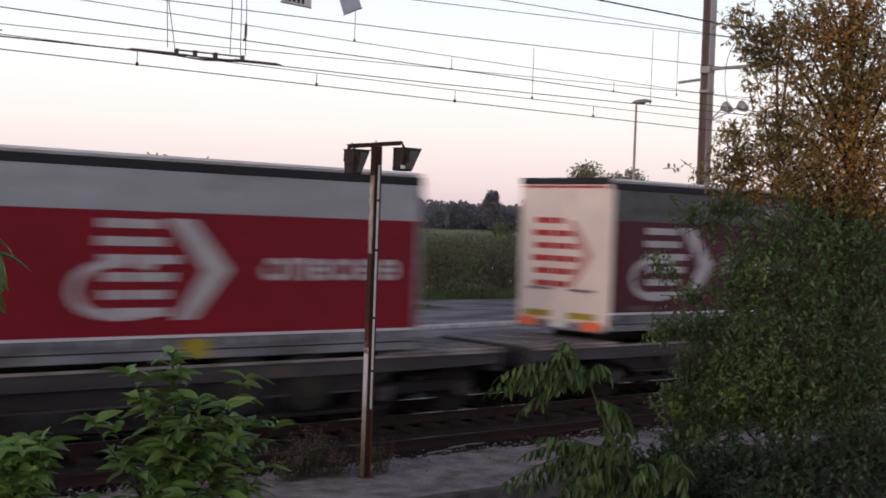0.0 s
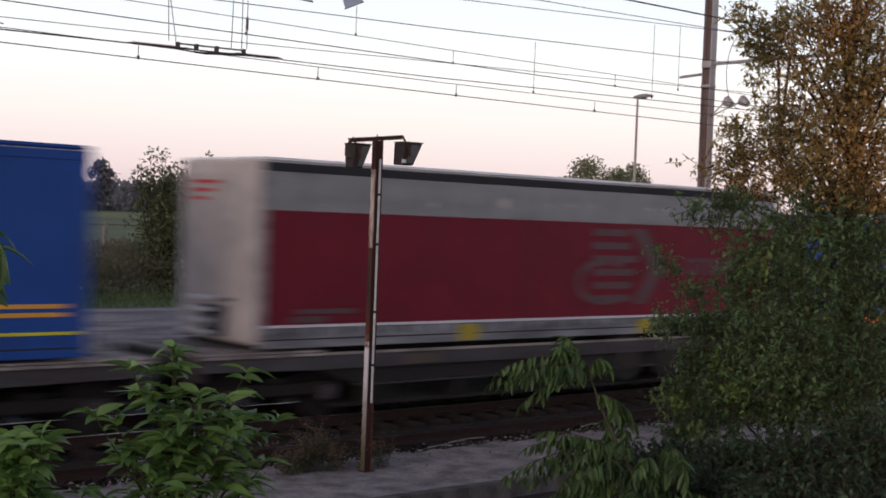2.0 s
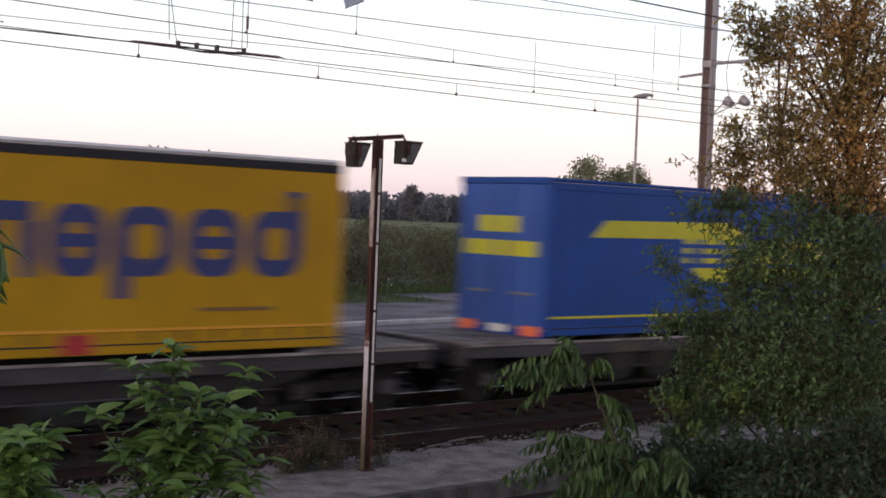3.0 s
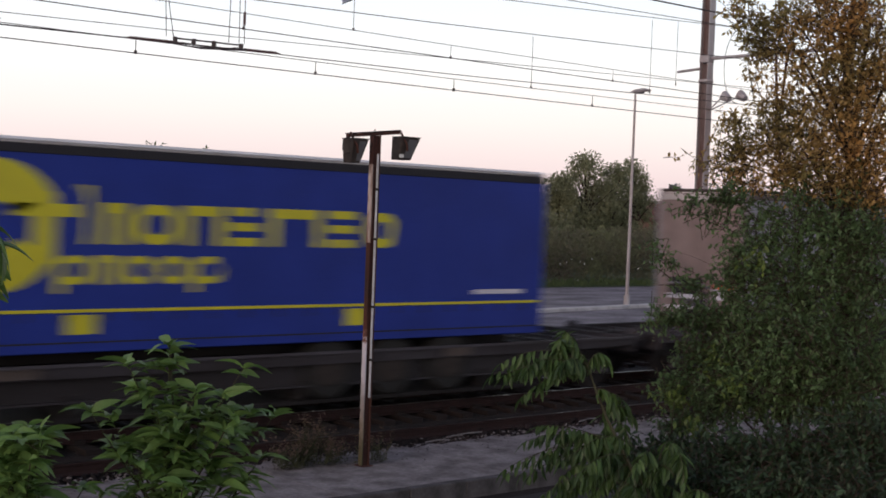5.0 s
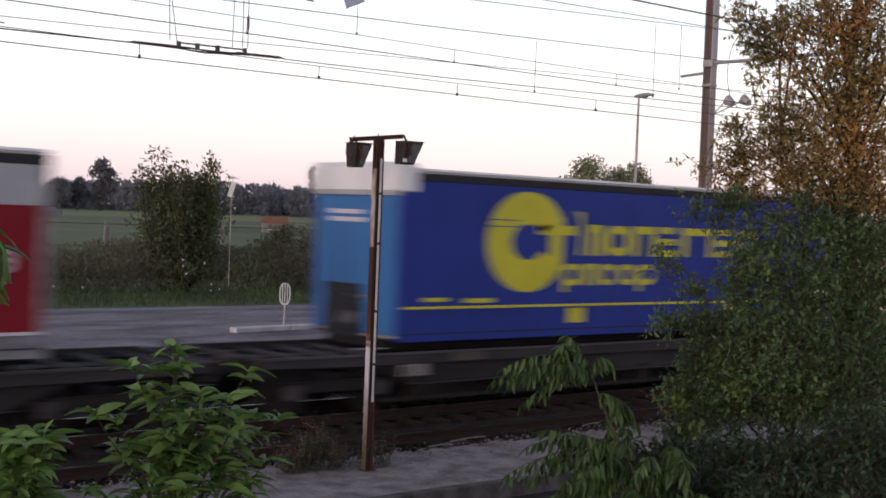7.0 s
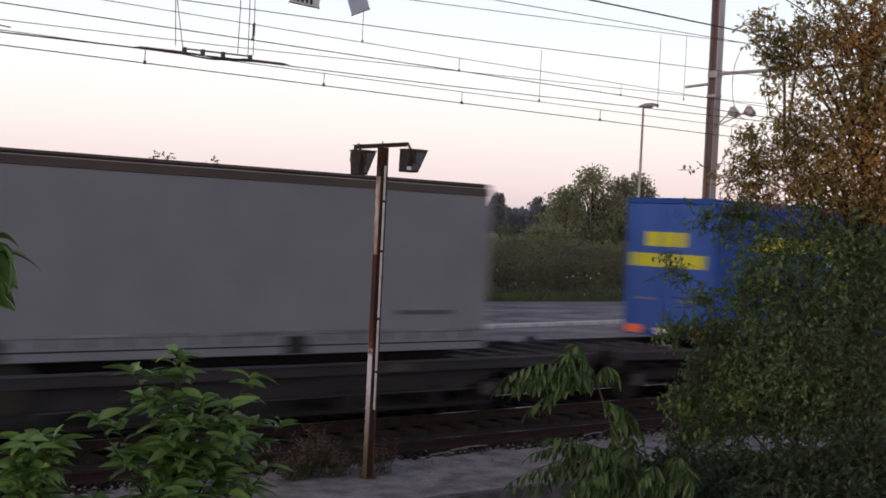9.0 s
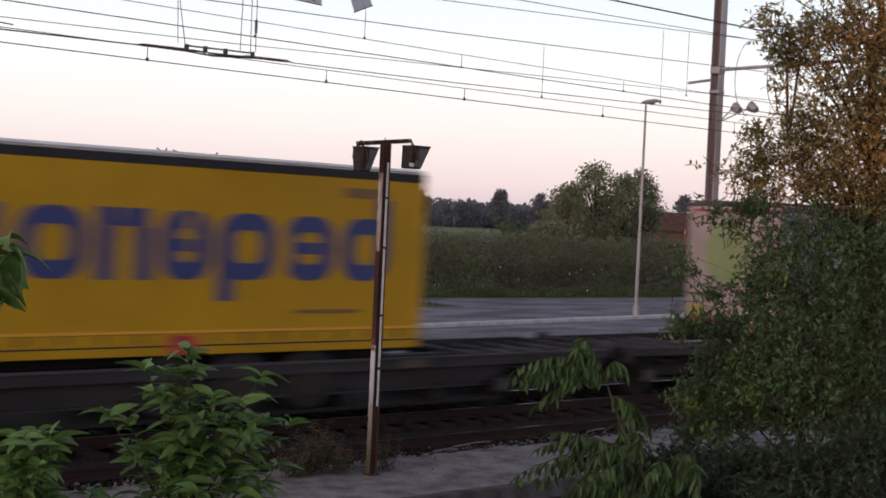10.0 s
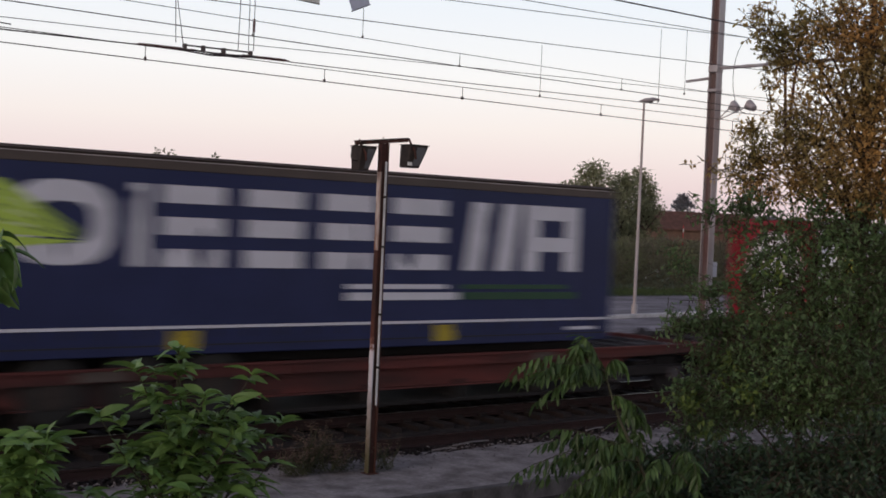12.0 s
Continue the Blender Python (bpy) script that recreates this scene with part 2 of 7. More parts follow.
    bluegrey=mat("glasshouse_roof", (0.20, 0.22, 0.26), 0.6, 0, 0.2, 0.5),
    sootroof=mat("weathered_tile_roof", (0.15, 0.072, 0.055), 0.85, 0, 0.35, 2),
    shedwall=mat("shed_wall", (0.17, 0.10, 0.075), 0.85, 0, 0.3, 1.5),
    plaster=mat("plaster", (0.26, 0.23, 0.21), 0.8, 0, 0.2, 2),
)


def pole_paint():
    """Old paint on the pole: bare rust above, pale lilac, brownish and mossy towards the foot, all torn by wear."""
    m = mat("worn_pole_paint", (0.5, 0.5, 0.5), 0.75, 0, 0.3, 9, 0.4)
    n, l = m.node_tree.nodes, m.node_tree.links
    co, sep, nz, add, ramp, mul = (n.new("ShaderNode" + k) for k in ("TexCoord", "SeparateXYZ", "TexNoise", "Math", "ValToRGB", "Math"))
    nz.inputs["Scale"].default_value, nz.inputs["Detail"].default_value = 14, 4
    add.operation, mul.operation = "MULTIPLY_ADD", "MULTIPLY"
    add.inputs[1].default_value, mul.inputs[1].default_value = 0.5, 0.32
    l.new(co.outputs["Object"], sep.inputs[0]), l.new(co.outputs["Object"], nz.inputs["Vector"])
    l.new(nz.outputs["Fac"], add.inputs[0]), l.new(sep.outputs["Z"], add.inputs[2])
    l.new(add.outputs[0], mul.inputs[0]), l.new(mul.outputs[0], ramp.inputs[0])
    rows = ((0.16, (0.09, 0.08, 0.04)), (0.26, (0.20, 0.165, 0.13)), (0.40, (0.34, 0.31, 0.31)), (0.50, (0.58, 0.56, 0.62)), (0.655, (0.64, 0.62, 0.68)), (0.675, (0.20, 0.10, 0.075)), (0.70, (0.11, 0.04, 0.03)))
    while len(ramp.color_ramp.elements) < len(rows):
        ramp.color_ramp.elements.new(0.5)
    for e, (p, c) in zip(ramp.color_ramp.elements, rows):
        e.position, e.color = p, (*c, 1)
    l.new(ramp.outputs[0], n["Principled BSDF"].inputs["Base Color"])
    return m


M["polepaint"] = pole_paint()
for k in ("red", "dullred", "blue", "midblue", "yellow", "navy", "maroon"):
    M[k].node_tree.nodes["Principled BSDF"].inputs["Specular IOR Level"].default_value = 0.25
M["tank"].node_tree.nodes["Principled BSDF"].inputs["Coat Weight"].default_value = 0.6
M["tank"].node_tree.nodes["Principled BSDF"].inputs["Coat Roughness"].default_value = 0.15


# ---- building helpers ----
def mesh_of(bm, name, material, smooth=False):
    me = bpy.data.meshes.new(name)
    bm.normal_update()
    bm.to_mesh(me)
    bm.free()
    me.materials.append(material)
    if smooth:
        me.shade_smooth()
    return me


def part(name, bm, material, parent=None, label="", smooth=False):
    ob = new(name, mesh_of(bm, name, material, smooth))
    ob.parent = parent
    return tagged(ob, label)


def box(bm, x0, x1, y0, y1, z0, z1, bevel=0.0):
    vs = [bm.verts.new((x, y, z)) for x in (x0, x1) for y in (y0, y1) for z in (z0, z1)]
    fs = [bm.faces.new([vs[i] for i in q]) for q in ((0, 1, 3, 2), (4, 6, 7, 5), (0, 4, 5, 1), (2, 3, 7, 6), (0, 2, 6, 4), (1, 5, 7, 3))]
    if bevel:
        es = {e for f in fs for e in f.edges}
        bmesh.ops.bevel(bm, geom=list(es), offset=bevel, segments=1, affect="EDGES", clamp_overlap=True)
    return vs


def boxed(*args, bevel=0.0):
    bm = bmesh.new()
    box(bm, *args, bevel=bevel)
    return bm


def tube(bm, pts, radii, sides=8, caps=True):
    """A round bar along points, its radius given point by point or once."""
    pts = [Vector(p) for p in pts]
    if not hasattr(radii, "__len__"):
        radii = [radii] * len(pts)
    rings = []
    for i, p in enumerate(pts):
        d = (pts[min(i + 1, len(pts) - 1)] - pts[max(i - 1, 0)]).normalized()
        a = d.cross(Vector((0, 0, 1)) if abs(d.z) < 0.9 else Vector((1, 0, 0))).normalized()
        b = d.cross(a)
        rings.append([bm.verts.new(p + radii[i] * (math.cos(k * math.tau / sides) * a + math.sin(k * math.tau / sides) * b)) for k in range(sides)])
    for r, s in zip(rings, rings[1:]):
        for k in range(sides):
            bm.faces.new((r[k], r[(k + 1) % sides], s[(k + 1) % sides], s[k]))
    if caps:
        bm.faces.new(rings[0][::-1]), bm.faces.new(rings[-1])


def tubed(pts, radii, sides=8):
    bm = bmesh.new()
    tube(bm, pts, radii, sides)
    return bm


def drum(bm, centre, axis, radius, half, sides=20, inner=0.0):
    c, a = Vector(centre), Vector(axis).normalized()
    tube(bm, [c - a * half, c - a * half * 0.75, c + a * half * 0.75, c + a * half], [radius * 0.94, radius, radius, radius * 0.94], sides)


def slab(bm, pts, place, depth=0.006):
    """A flat shape with a little thickness; place maps (u, w, d) to the thing's space."""
    if len(pts) == 4:
        (a, b), (c, d) = (pts[0], pts[3]), (pts[1], pts[2])
        sag = (Vector(place((a[0] + b[0]) / 2, (a[1] + b[1]) / 2, depth)) - (Vector(place(*a, depth)) + Vector(place(*b, depth))) / 2).length
        if sag > 0.002:   # on a curved shell: several strips that follow it
            n = math.ceil(math.sqrt(sag / 0.002)) + 1
            cut = lambda p, q, t: (p[0] + (q[0] - p[0]) * t, p[1] + (q[1] - p[1]) * t)
            for i in range(n):
                slab(bm, [cut(a, b, i / n), cut(c, d, i / n), cut(c, d, (i + 1) / n), cut(a, b, (i + 1) / n)], place, depth)
            return
    front = [bm.verts.new(place(u, w, depth)) for u, w in pts]
    back = [bm.verts.new(place(u, w, 0)) for u, w in pts]
    bm.faces.new(front)
    for i in range(len(pts)):
        j = (i + 1) % len(pts)
        bm.faces.new((front[j], front[i], back[i], back[j]))


def ring(bm, u0, u1, w0, w1, thick, place, depth=0.006, n=16, gap=0.0, square=0.7):
    """A rounded hoop; gap opens it on its right side (a share of the turn)."""
    cu, cw, ru, rw = (u0 + u1) / 2, (w0 + w1) / 2, (u1 - u0) / 2, (w1 - w0) / 2

    def at(k, cut):
        a = math.pi * gap + k / n * (math.tau - math.tau * gap)
        c, s = math.cos(a), math.sin(a)
        c, s = (abs(c) ** square) * (1 if c > 0 else -1), (abs(s) ** square) * (1 if s > 0 else -1)
        return cu + (ru - cut) * c, cw + (rw - cut) * s
    rows = [[bm.verts.new(place(*at(k, cut), d)) for cut, d in ((0, 0), (0, depth), (thick, depth), (thick, 0))] for k in range(n if gap == 0 else n + 1)]
    for k in range(n):
        p, q = rows[k], rows[(k + 1) % len(rows)]
        for i in range(3):
            bm.faces.new((p[i], q[i], q[i + 1], p[i + 1]))


def rect(u0, u1, w0, w1):
    return [(u0, w0), (u1, w0), (u1, w1), (u0, w1)]


def disc(cu, cw, ru, rw, n=24, a0=0.0, a1=math.tau):
    return [(cu + ru * math.cos(a0 + (a1 - a0) * k / n), cw + rw * math.sin(a0 + (a1 - a0) * k / n)) for k in range(n)]


# ---- ground ----
def bank_height(y):
    """The bank slopes from the terrace under the camera to the service road; past the line the land is level."""
    rows = ((-60, 1.78), (2.6, 1.75), (9.6, -0.46), (13.0, -0.52), (15.7, -0.50), (16.3, -0.40), (17.0, -0.26), (24.6, -0.26), (26.0, -0.08), (31, -0.02), (60, 0.0), (4000, 0.0))
    for (a, za), (b, zb) in zip(rows, rows[1:]):
        if y <= b:
            return za + (zb - za) * max(0.0, (y - a) / (b - a))
    return 0.0


def ground():
    bm = bmesh.new()
    xs = [-1500, -600, -250, -120] + [-70 + 2.5 * i for i in range(78)] + [130, 160, 220, 320, 600, 1200, 2500]
    ys = [-400, -120, -40, -10, 0, 2.6] + [3.4 + 0.8 * i for i in range(8)] + [9.6, 11, 13, 14, 15.7, 16.3, 17.0, 20, 22, 24.6, 26, 28, 31, 36, 39.8, 44.4, 60, 100, 200, 400, 900, 2500, 4500]
    grid = [[bm.verts.new((x, y, bank_height(y) + (noise.noise((x * 0.4, y * 0.4, 0)) * 0.10 if -5 < y < 9 else 0))) for x in xs] for y in ys]
    for r, s in zip(grid, grid[1:]):
        for i in range(len(xs) - 1):
            bm.faces.new((r[i], r[i + 1], s[i + 1], s[i]))
    ob = part("ground", bm, M["soil"], None, "", True)
    # bank, ballast bed, gravel yard, verge and fields by strips of the one sheet
    me = ob.data
    for k in ("road", "ballast", "gravel", "grass", "field"):
        me.materials.append(M[k])
    for f in me.polygons:
        y = f.center.y
        f.material_index = 0 if y < 9.6 else 1 if y < 13.5 else 2 if y < 25 else 3 if y < 39.8 or (y < 44.4 and f.center.x > 34) else 4 if y < 60 else 5
    tagged(ob, "dusk bank, gravel yard and flat fields", "ground", kind="structure")


def strip(name, x0, x1, y0, y1, z, material, label):
    """A flat strip of land, with an uneven outline."""
    bm = bmesh.new()
    n = 40
    a = [bm.verts.new((x0 + (x1 - x0) * i / n, y0 + noise.noise((i * 0.7, y0, 1)) * 0.06 * (y1 - y0), z)) for i in range(n + 1)]
    b = [bm.verts.new((x0 + (x1 - x0) * i / n, y1 + noise.noise((i * 0.7, y1, 2)) * 0.06 * (y1 - y0), z)) for i in range(n + 1)]
    for i in range(n):
        bm.faces.new((a[i], a[i + 1], b[i + 1], b[i]))
    return tagged(part(name, bm, material), label, "field", kind="structure")


def scatter(name, count, spot, size, material, label, category="stones"):
    """Many small angular stones, as one thing of kind stuff."""
    bm = bmesh.new()
    rnd = random.Random(len(name) + count)
    for _ in range(count):
        c, s = Vector(spot(rnd)), size * rnd.uniform(0.5, 1.3)
        vs = [bm.verts.new(c + Vector(d) * s * rnd.uniform(0.6, 1.1)) for d in ((1, 0.2, 0), (-0.3, 1, 0), (-0.8, -0.6, 0), (0.4, -0.9, 0.1), (0, 0.1, 0.7))]
        for q in ((0, 1, 4), (1, 2, 4), (2, 3, 4), (3, 0, 4)):
            bm.faces.new([vs[i] for i in q])
    return tagged(part(name, bm, material), label, category, kind="stuff")


def rail_bar(x0, x1, name, parent):
    """A rail with foot, web and head."""
    bm = bmesh.new()
    prof = [(-0.07, -0.17), (0.07, -0.17), (0.07, -0.155), (0.012, -0.13), (0.012, -0.045), (0.036, -0.035), (0.036, -0.004), (-0.036, -0.004), (-0.036, -0.035), (-0.012, -0.045), (-0.012, -0.13), (-0.07, -0.155)]
    a, b = ([bm.verts.new((x, y, z)) for y, z in prof] for x in (x0, x1))
    for i in range(len(prof)):
        j = (i + 1) % len(prof)
        bm.faces.new((a[i], b[i], b[j], a[j]))
    rail = part(name, bm, M["rail"], parent)
    part("running_surface", boxed(x0, x1, -0.03, 0.03, -0.004, 0.0), M["railtop"], rail, "polished steel running surface")
    return rail


def track(y, x0, x1, label):
    root = tagged(new("railway_track"), label, "track", "tracks", "structure")
    root.location = (0, y, 0)
    for dy in (-0.7525, 0.7525):
        rail_bar(x0, x1, "rail", root).location = (0, dy, 0)
    sl = mesh_of(boxed(-0.13, 0.13, -1.3, 1.3, -0.32, -0.172, bevel=0.012), "sleeper", M["sleeper"])
    ch = bmesh.new()
    for dy in (-0.7525, 0.7525):
        for s in (-1, 1):
            box(ch, -0.09, 0.09, dy + s * 0.075 - 0.035, dy + s * 0.075 + 0.035, -0.172, -0.12)
    ch = mesh_of(ch, "rail_chair", M["sleeper"])
    rnd = random.Random(5)
    x = x0 + 0.3
    while x < x1:
        s = new("sleeper", sl)
        s.parent, s.location = root, (x, rnd.uniform(-0.03, 0.03), 0)
        c = new("rail_chair", ch)
        c.parent, c.location = s, (0, -s.location.y, 0)
        x += 0.60 + rnd.uniform(-0.01, 0.01)
    return root


def service_path():
    """Concrete slabs of the walkway beside the line, with a kerb towards the road."""
    root = tagged(new("pavement"), "worn grey concrete walkway beside the railway", "walkway", kind="structure")
    rnd = random.Random(3)
    x = -8.0
    while x < 52:
        w = 3.0
        bm = bmesh.new()
        n = 14
        zt = -0.30 + rnd.uniform(-0.003, 0.003)
        near = [(x + 0.003 + (w - 0.006) * i / n, 13.42 + rnd.uniform(-0.015, 0.015)) for i in range(n + 1)]
        far = [(x + 0.003 + (w - 0.006) * i / n, 15.85 + rnd.uniform(-0.15, 0.12)) for i in range(n + 1)]
        a = [bm.verts.new((u, v, zt)) for u, v in near]
        b = [bm.verts.new((u, v, zt)) for u, v in far]
        c = [bm.verts.new((u, v, -0.56)) for u, v in near]
        d = [bm.verts.new((u, v, -0.56)) for u, v in far]
        for i in range(n):
            bm.faces.new((a[i], a[i + 1], b[i + 1], b[i]))
            bm.faces.new((c[i], c[i + 1], a[i + 1], a[i]))
            bm.faces.new((b[i], b[i + 1], d[i + 1], d[i]))
        bm.faces.new((a[0], b[0], d[0], c[0])), bm.faces.new((a[-1], c[-1], d[-1], b[-1]))
        part("slab", bm, M["path"], root)
        x += w
    x = -8.0
    kerb = mesh_of(boxed(0.002, 0.998, 13.26, 13.41, -0.58, -0.275, bevel=0.012), "kerb_stone", M["kerbdark"])
    while x < 52:
        k = new("kerb_stone", kerb)
        k.parent, k.location = root, (x, rnd.uniform(-0.006, 0.006), rnd.uniform(-0.003, 0.003))
        x += 1.0


def line_side():
    ground()
    service_path()
    track(18.63, -40, 110, "rusty rails on dark sleepers under the train")
    track(22.7, -20, 90, "second track behind the train")
    scatter("ballast_stones", 9000, lambda r: (r.uniform(2, 34), r.uniform(15.7, 17.9), -0.30 + r.uniform(-0.05, 0.04)), 0.045, M["ballast"], "dark rusty ballast stones along the rails")
    scatter("shoulder_ballast", 3500, lambda r: (r.uniform(2, 40), r.uniform(19.6, 24.5), -0.27 + r.uniform(-0.04, 0.03)), 0.05, M["ballast"], "dark ballast between the two tracks")
    scatter("path_grit", 900, lambda r: (r.uniform(2, 30), 15.88 - abs(r.gauss(0, 0.4)), -0.298), 0.018, M["ballast"], "dark grit and bits strewn on the walkway", "grit")
    scatter("edge_rubble", 1500, lambda r: (r.uniform(2, 34), r.uniform(15.72, 16.25), -0.36 + r.uniform(-0.04, 0.06)), 0.045, M["stick"], "pale broken concrete along the walkway edge")
    # an old rail left lying beside the track, and a few pale sticks
    old = tagged(new("discarded_rail"), "rusty rail lying on the ballast shoulder", "rail")
    rail_bar(5.0, 26.0, "rail_bar", old).location = (0, 0, 0)
    old.matrix_basis = pose(0, 16.35, -0.13, 0, 0, 0.2)
    for x, y, l, a in ((14.4, 16.0, 0.9, 6), (13.6, 15.75, 0.5, -4), (17.5, 16.1, 0.6, 10)):
        b = tagged(part("stick", tubed([(-l / 2, 0, 0), (0, 0, 0.02), (l / 2, 0.02, 0)], 0.013, 6), M["stick"]), "pale wooden stick on the ballast", "stick", "sticks by the track")
        b.matrix_basis = pose(x, y, -0.25, 0, 0, a)
    # pale kerb of the yard beyond the line
    root = tagged(new("yard_kerb"), "white concrete kerb at the gravel yard", "kerb", kind="structure")
    root.matrix_basis = pose(19.1, 31.2, -0.03, 0, 0, 6.9)
    me = mesh_of(boxed(0.01, 1.99, -0.16, 0.16, 0, 0.15, bevel=0.02), "kerb_block", M["kerb"])
    for i in range(26):
        k = new("kerb_block", me)
        k.parent, k.location = root, (2.0 * i, 0, 0)
    strip("far_field", 150, 900, 330, 560, 0.02, M["field_dry"], "pale yellow-green crop strip")
    strip("near_field", 5, 260, 66, 190, 0.02, M["field"], "green pasture behind the hedge")


line_side()


# ---- floodlight pole beside the line ----
def floodlight_pole():
    root = tagged(new("floodlight_pole"), "rusty steel pole carrying two small black floodlights", "light pole")
    root.matrix_basis = pose(11.48, 14.93, -0.30, 0, 0, 0)
    for x0, x1 in ((-0.070, -0.057), (0.057, 0.070)):
        part("flange", boxed(x0, x1, -0.042, 0.042, 0, 4.80), M["rust"], root, "rust-brown beam flange")
    part("web", boxed(-0.057, 0.057, -0.006, 0.006, 0, 4.795), M["rust"], root)

    def coat(z0, z1, material, label):
        """A coat of old paint on the flange, with torn edges."""
        n = 60
        bm = bmesh.new()
        cut = [max(0.0, noise.noise((i * 0.9, z0, 4))) * 0.04 for i in range(n + 1)]
        rows = [[bm.verts.new((-0.073, -0.045, z0 + (z1 - z0) * i / n)), bm.verts.new((-0.073, 0.041 - cut[i], z0 + (z1 - z0) * i / n)), bm.verts.new((-0.0705, 0.041 - cut[i], z0 + (z1 - z0) * i / n)),
                 bm.verts.new((-0.055, -0.045, z0 + (z1 - z0) * i / n)), bm.verts.new((-0.055, -0.0425, z0 + (z1 - z0) * i / n))] for i in range(n + 1)]
        for r, t in zip(rows, rows[1:]):
            bm.faces.new((r[0], t[0], t[1], r[1])), bm.faces.new((r[1], t[1], t[2], r[2])), bm.faces.new((r[3], t[3], t[0], r[0])), bm.faces.new((r[4], t[4], t[3], r[3]))
        part("paint_coat", bm, material, root, label)
    coat(0.02, 2.0, M["polepaint"], "worn pale lilac paint, mossy at the foot")
    coat(3.25, 4.38, M["flake"], "flaking pinkish white paint")
    part("conduit", tubed([(0.030, -0.034, 1.0), (0.030, -0.034, 4.53)], 0.017, 8), M["conduit"], root, "pale cable conduit")
    for z in (1.55, 2.32, 3.30, 4.02):
        part("clamp", boxed(0.0, 0.056, -0.058, -0.016, z - 0.018, z + 0.018, bevel=0.004), M["flood"], root)
    part("base_plate", boxed(-0.10, 0.10, -0.10, 0.10, 0, 0.012, bevel=0.004), M["rust"], root)
    # the cross arm hangs askew, its lamps with it
    tilt = lambda bm: (bmesh.ops.rotate(bm, verts=bm.verts[:], cent=(0, 0, 4.80), matrix=Matrix.Rotation(radians(-6.5), 3, "Y")), bm)[1]
    arm = part("cross_arm", tilt(boxed(-0.51, 0.43, -0.03, 0.03, 4.795, 4.845, bevel=0.004)), M["rust"], root)
    part("arm_flange", tilt(boxed(-0.51, 0.43, -0.045, 0.045, 4.846, 4.858)), M["flood"], arm)
    part("pin", tubed([(-0.01, 0, 4.84), (-0.02, 0, 4.885)], 0.008, 6), M["flood"], arm)
    for x0, x1, x2, x3, zl, zh in ((-0.50, -0.21, -0.505, -0.33, 4.38, 4.72), (0.40, 0.74, 0.36, 0.60, 4.47, 4.80)):
        bm = bmesh.new()
        vs = [bm.verts.new((a, b, z)) for z, l, r, q in ((zl, x2, x3, 0.09), (zh, x0, x1, 0.13)) for a, b in ((l, -q), (r, -q), (r, q), (l, q))]
        for q in ((0, 3, 2, 1), (4, 5, 6, 7), (0, 1, 5, 4), (1, 2, 6, 5), (2, 3, 7, 6), (3, 0, 4, 7)):
            bm.faces.new([vs[i] for i in q])
        bmesh.ops.bevel(bm, geom=bm.edges[:], offset=0.012, segments=1, affect="EDGES")
        lamp = part("floodlight", bm, M["flood"], root, "black floodlight housing")
        part("lid", boxed(x0 - 0.006, x1 + 0.006, -0.137, 0.137, zh, zh + 0.012, bevel=0.004), M["flood"], lamp)
        bm = bmesh.new()
        vs = [bm.verts.new(p) for p in ((x2 + 0.09, -0.098, zl + 0.03), (x3 - 0.02, -0.098, zl + 0.03), (x1 - 0.05, -0.132, zh - 0.03), (x0 + 0.12, -0.132, zh - 0.03))]
        bm.faces.new(vs)
        part("lens", bm, M["glass"], lamp, "dusty glass front")
        xb = x0 + 0.05
        part("bracket", tubed([(xb, -0.01, zh + 0.09), (xb - 0.04, -0.08, zh + 0.05), (xb + 0.02, -0.145, zh - 0.10), (xb + 0.04, -0.135, zh - 0.2)], 0.016, 6), M["rust"], lamp, "rusty mounting bracket")
        if x0 > 0:
            part("tag", boxed(x2 + 0.005, x2 + 0.085, -0.112, -0.104, zl + 0.03, zl + 0.08), M["white"], lamp, "small white tag")
    part("cable", tubed([(-0.50, -0.04, 4.74), (-0.56, -0.05, 4.73), (-0.61, -0.05, 4.66), (-0.615, -0.05, 4.56), (-0.58, -0.05, 4.51), (-0.50, -0.05, 4.52)], 0.009, 6), M["wire"], root)


floodlight_pole()


# ---- overhead line ----
def hung(bm, a, b, sag, r, n=14):
    a, b = Vector(a), Vector(b)
    tube(bm, [a.lerp(b, i / n) - Vector((0, 0, 4 * sag * (i / n) * (1 - i / n))) for i in range(n + 1)], r, 5, False)


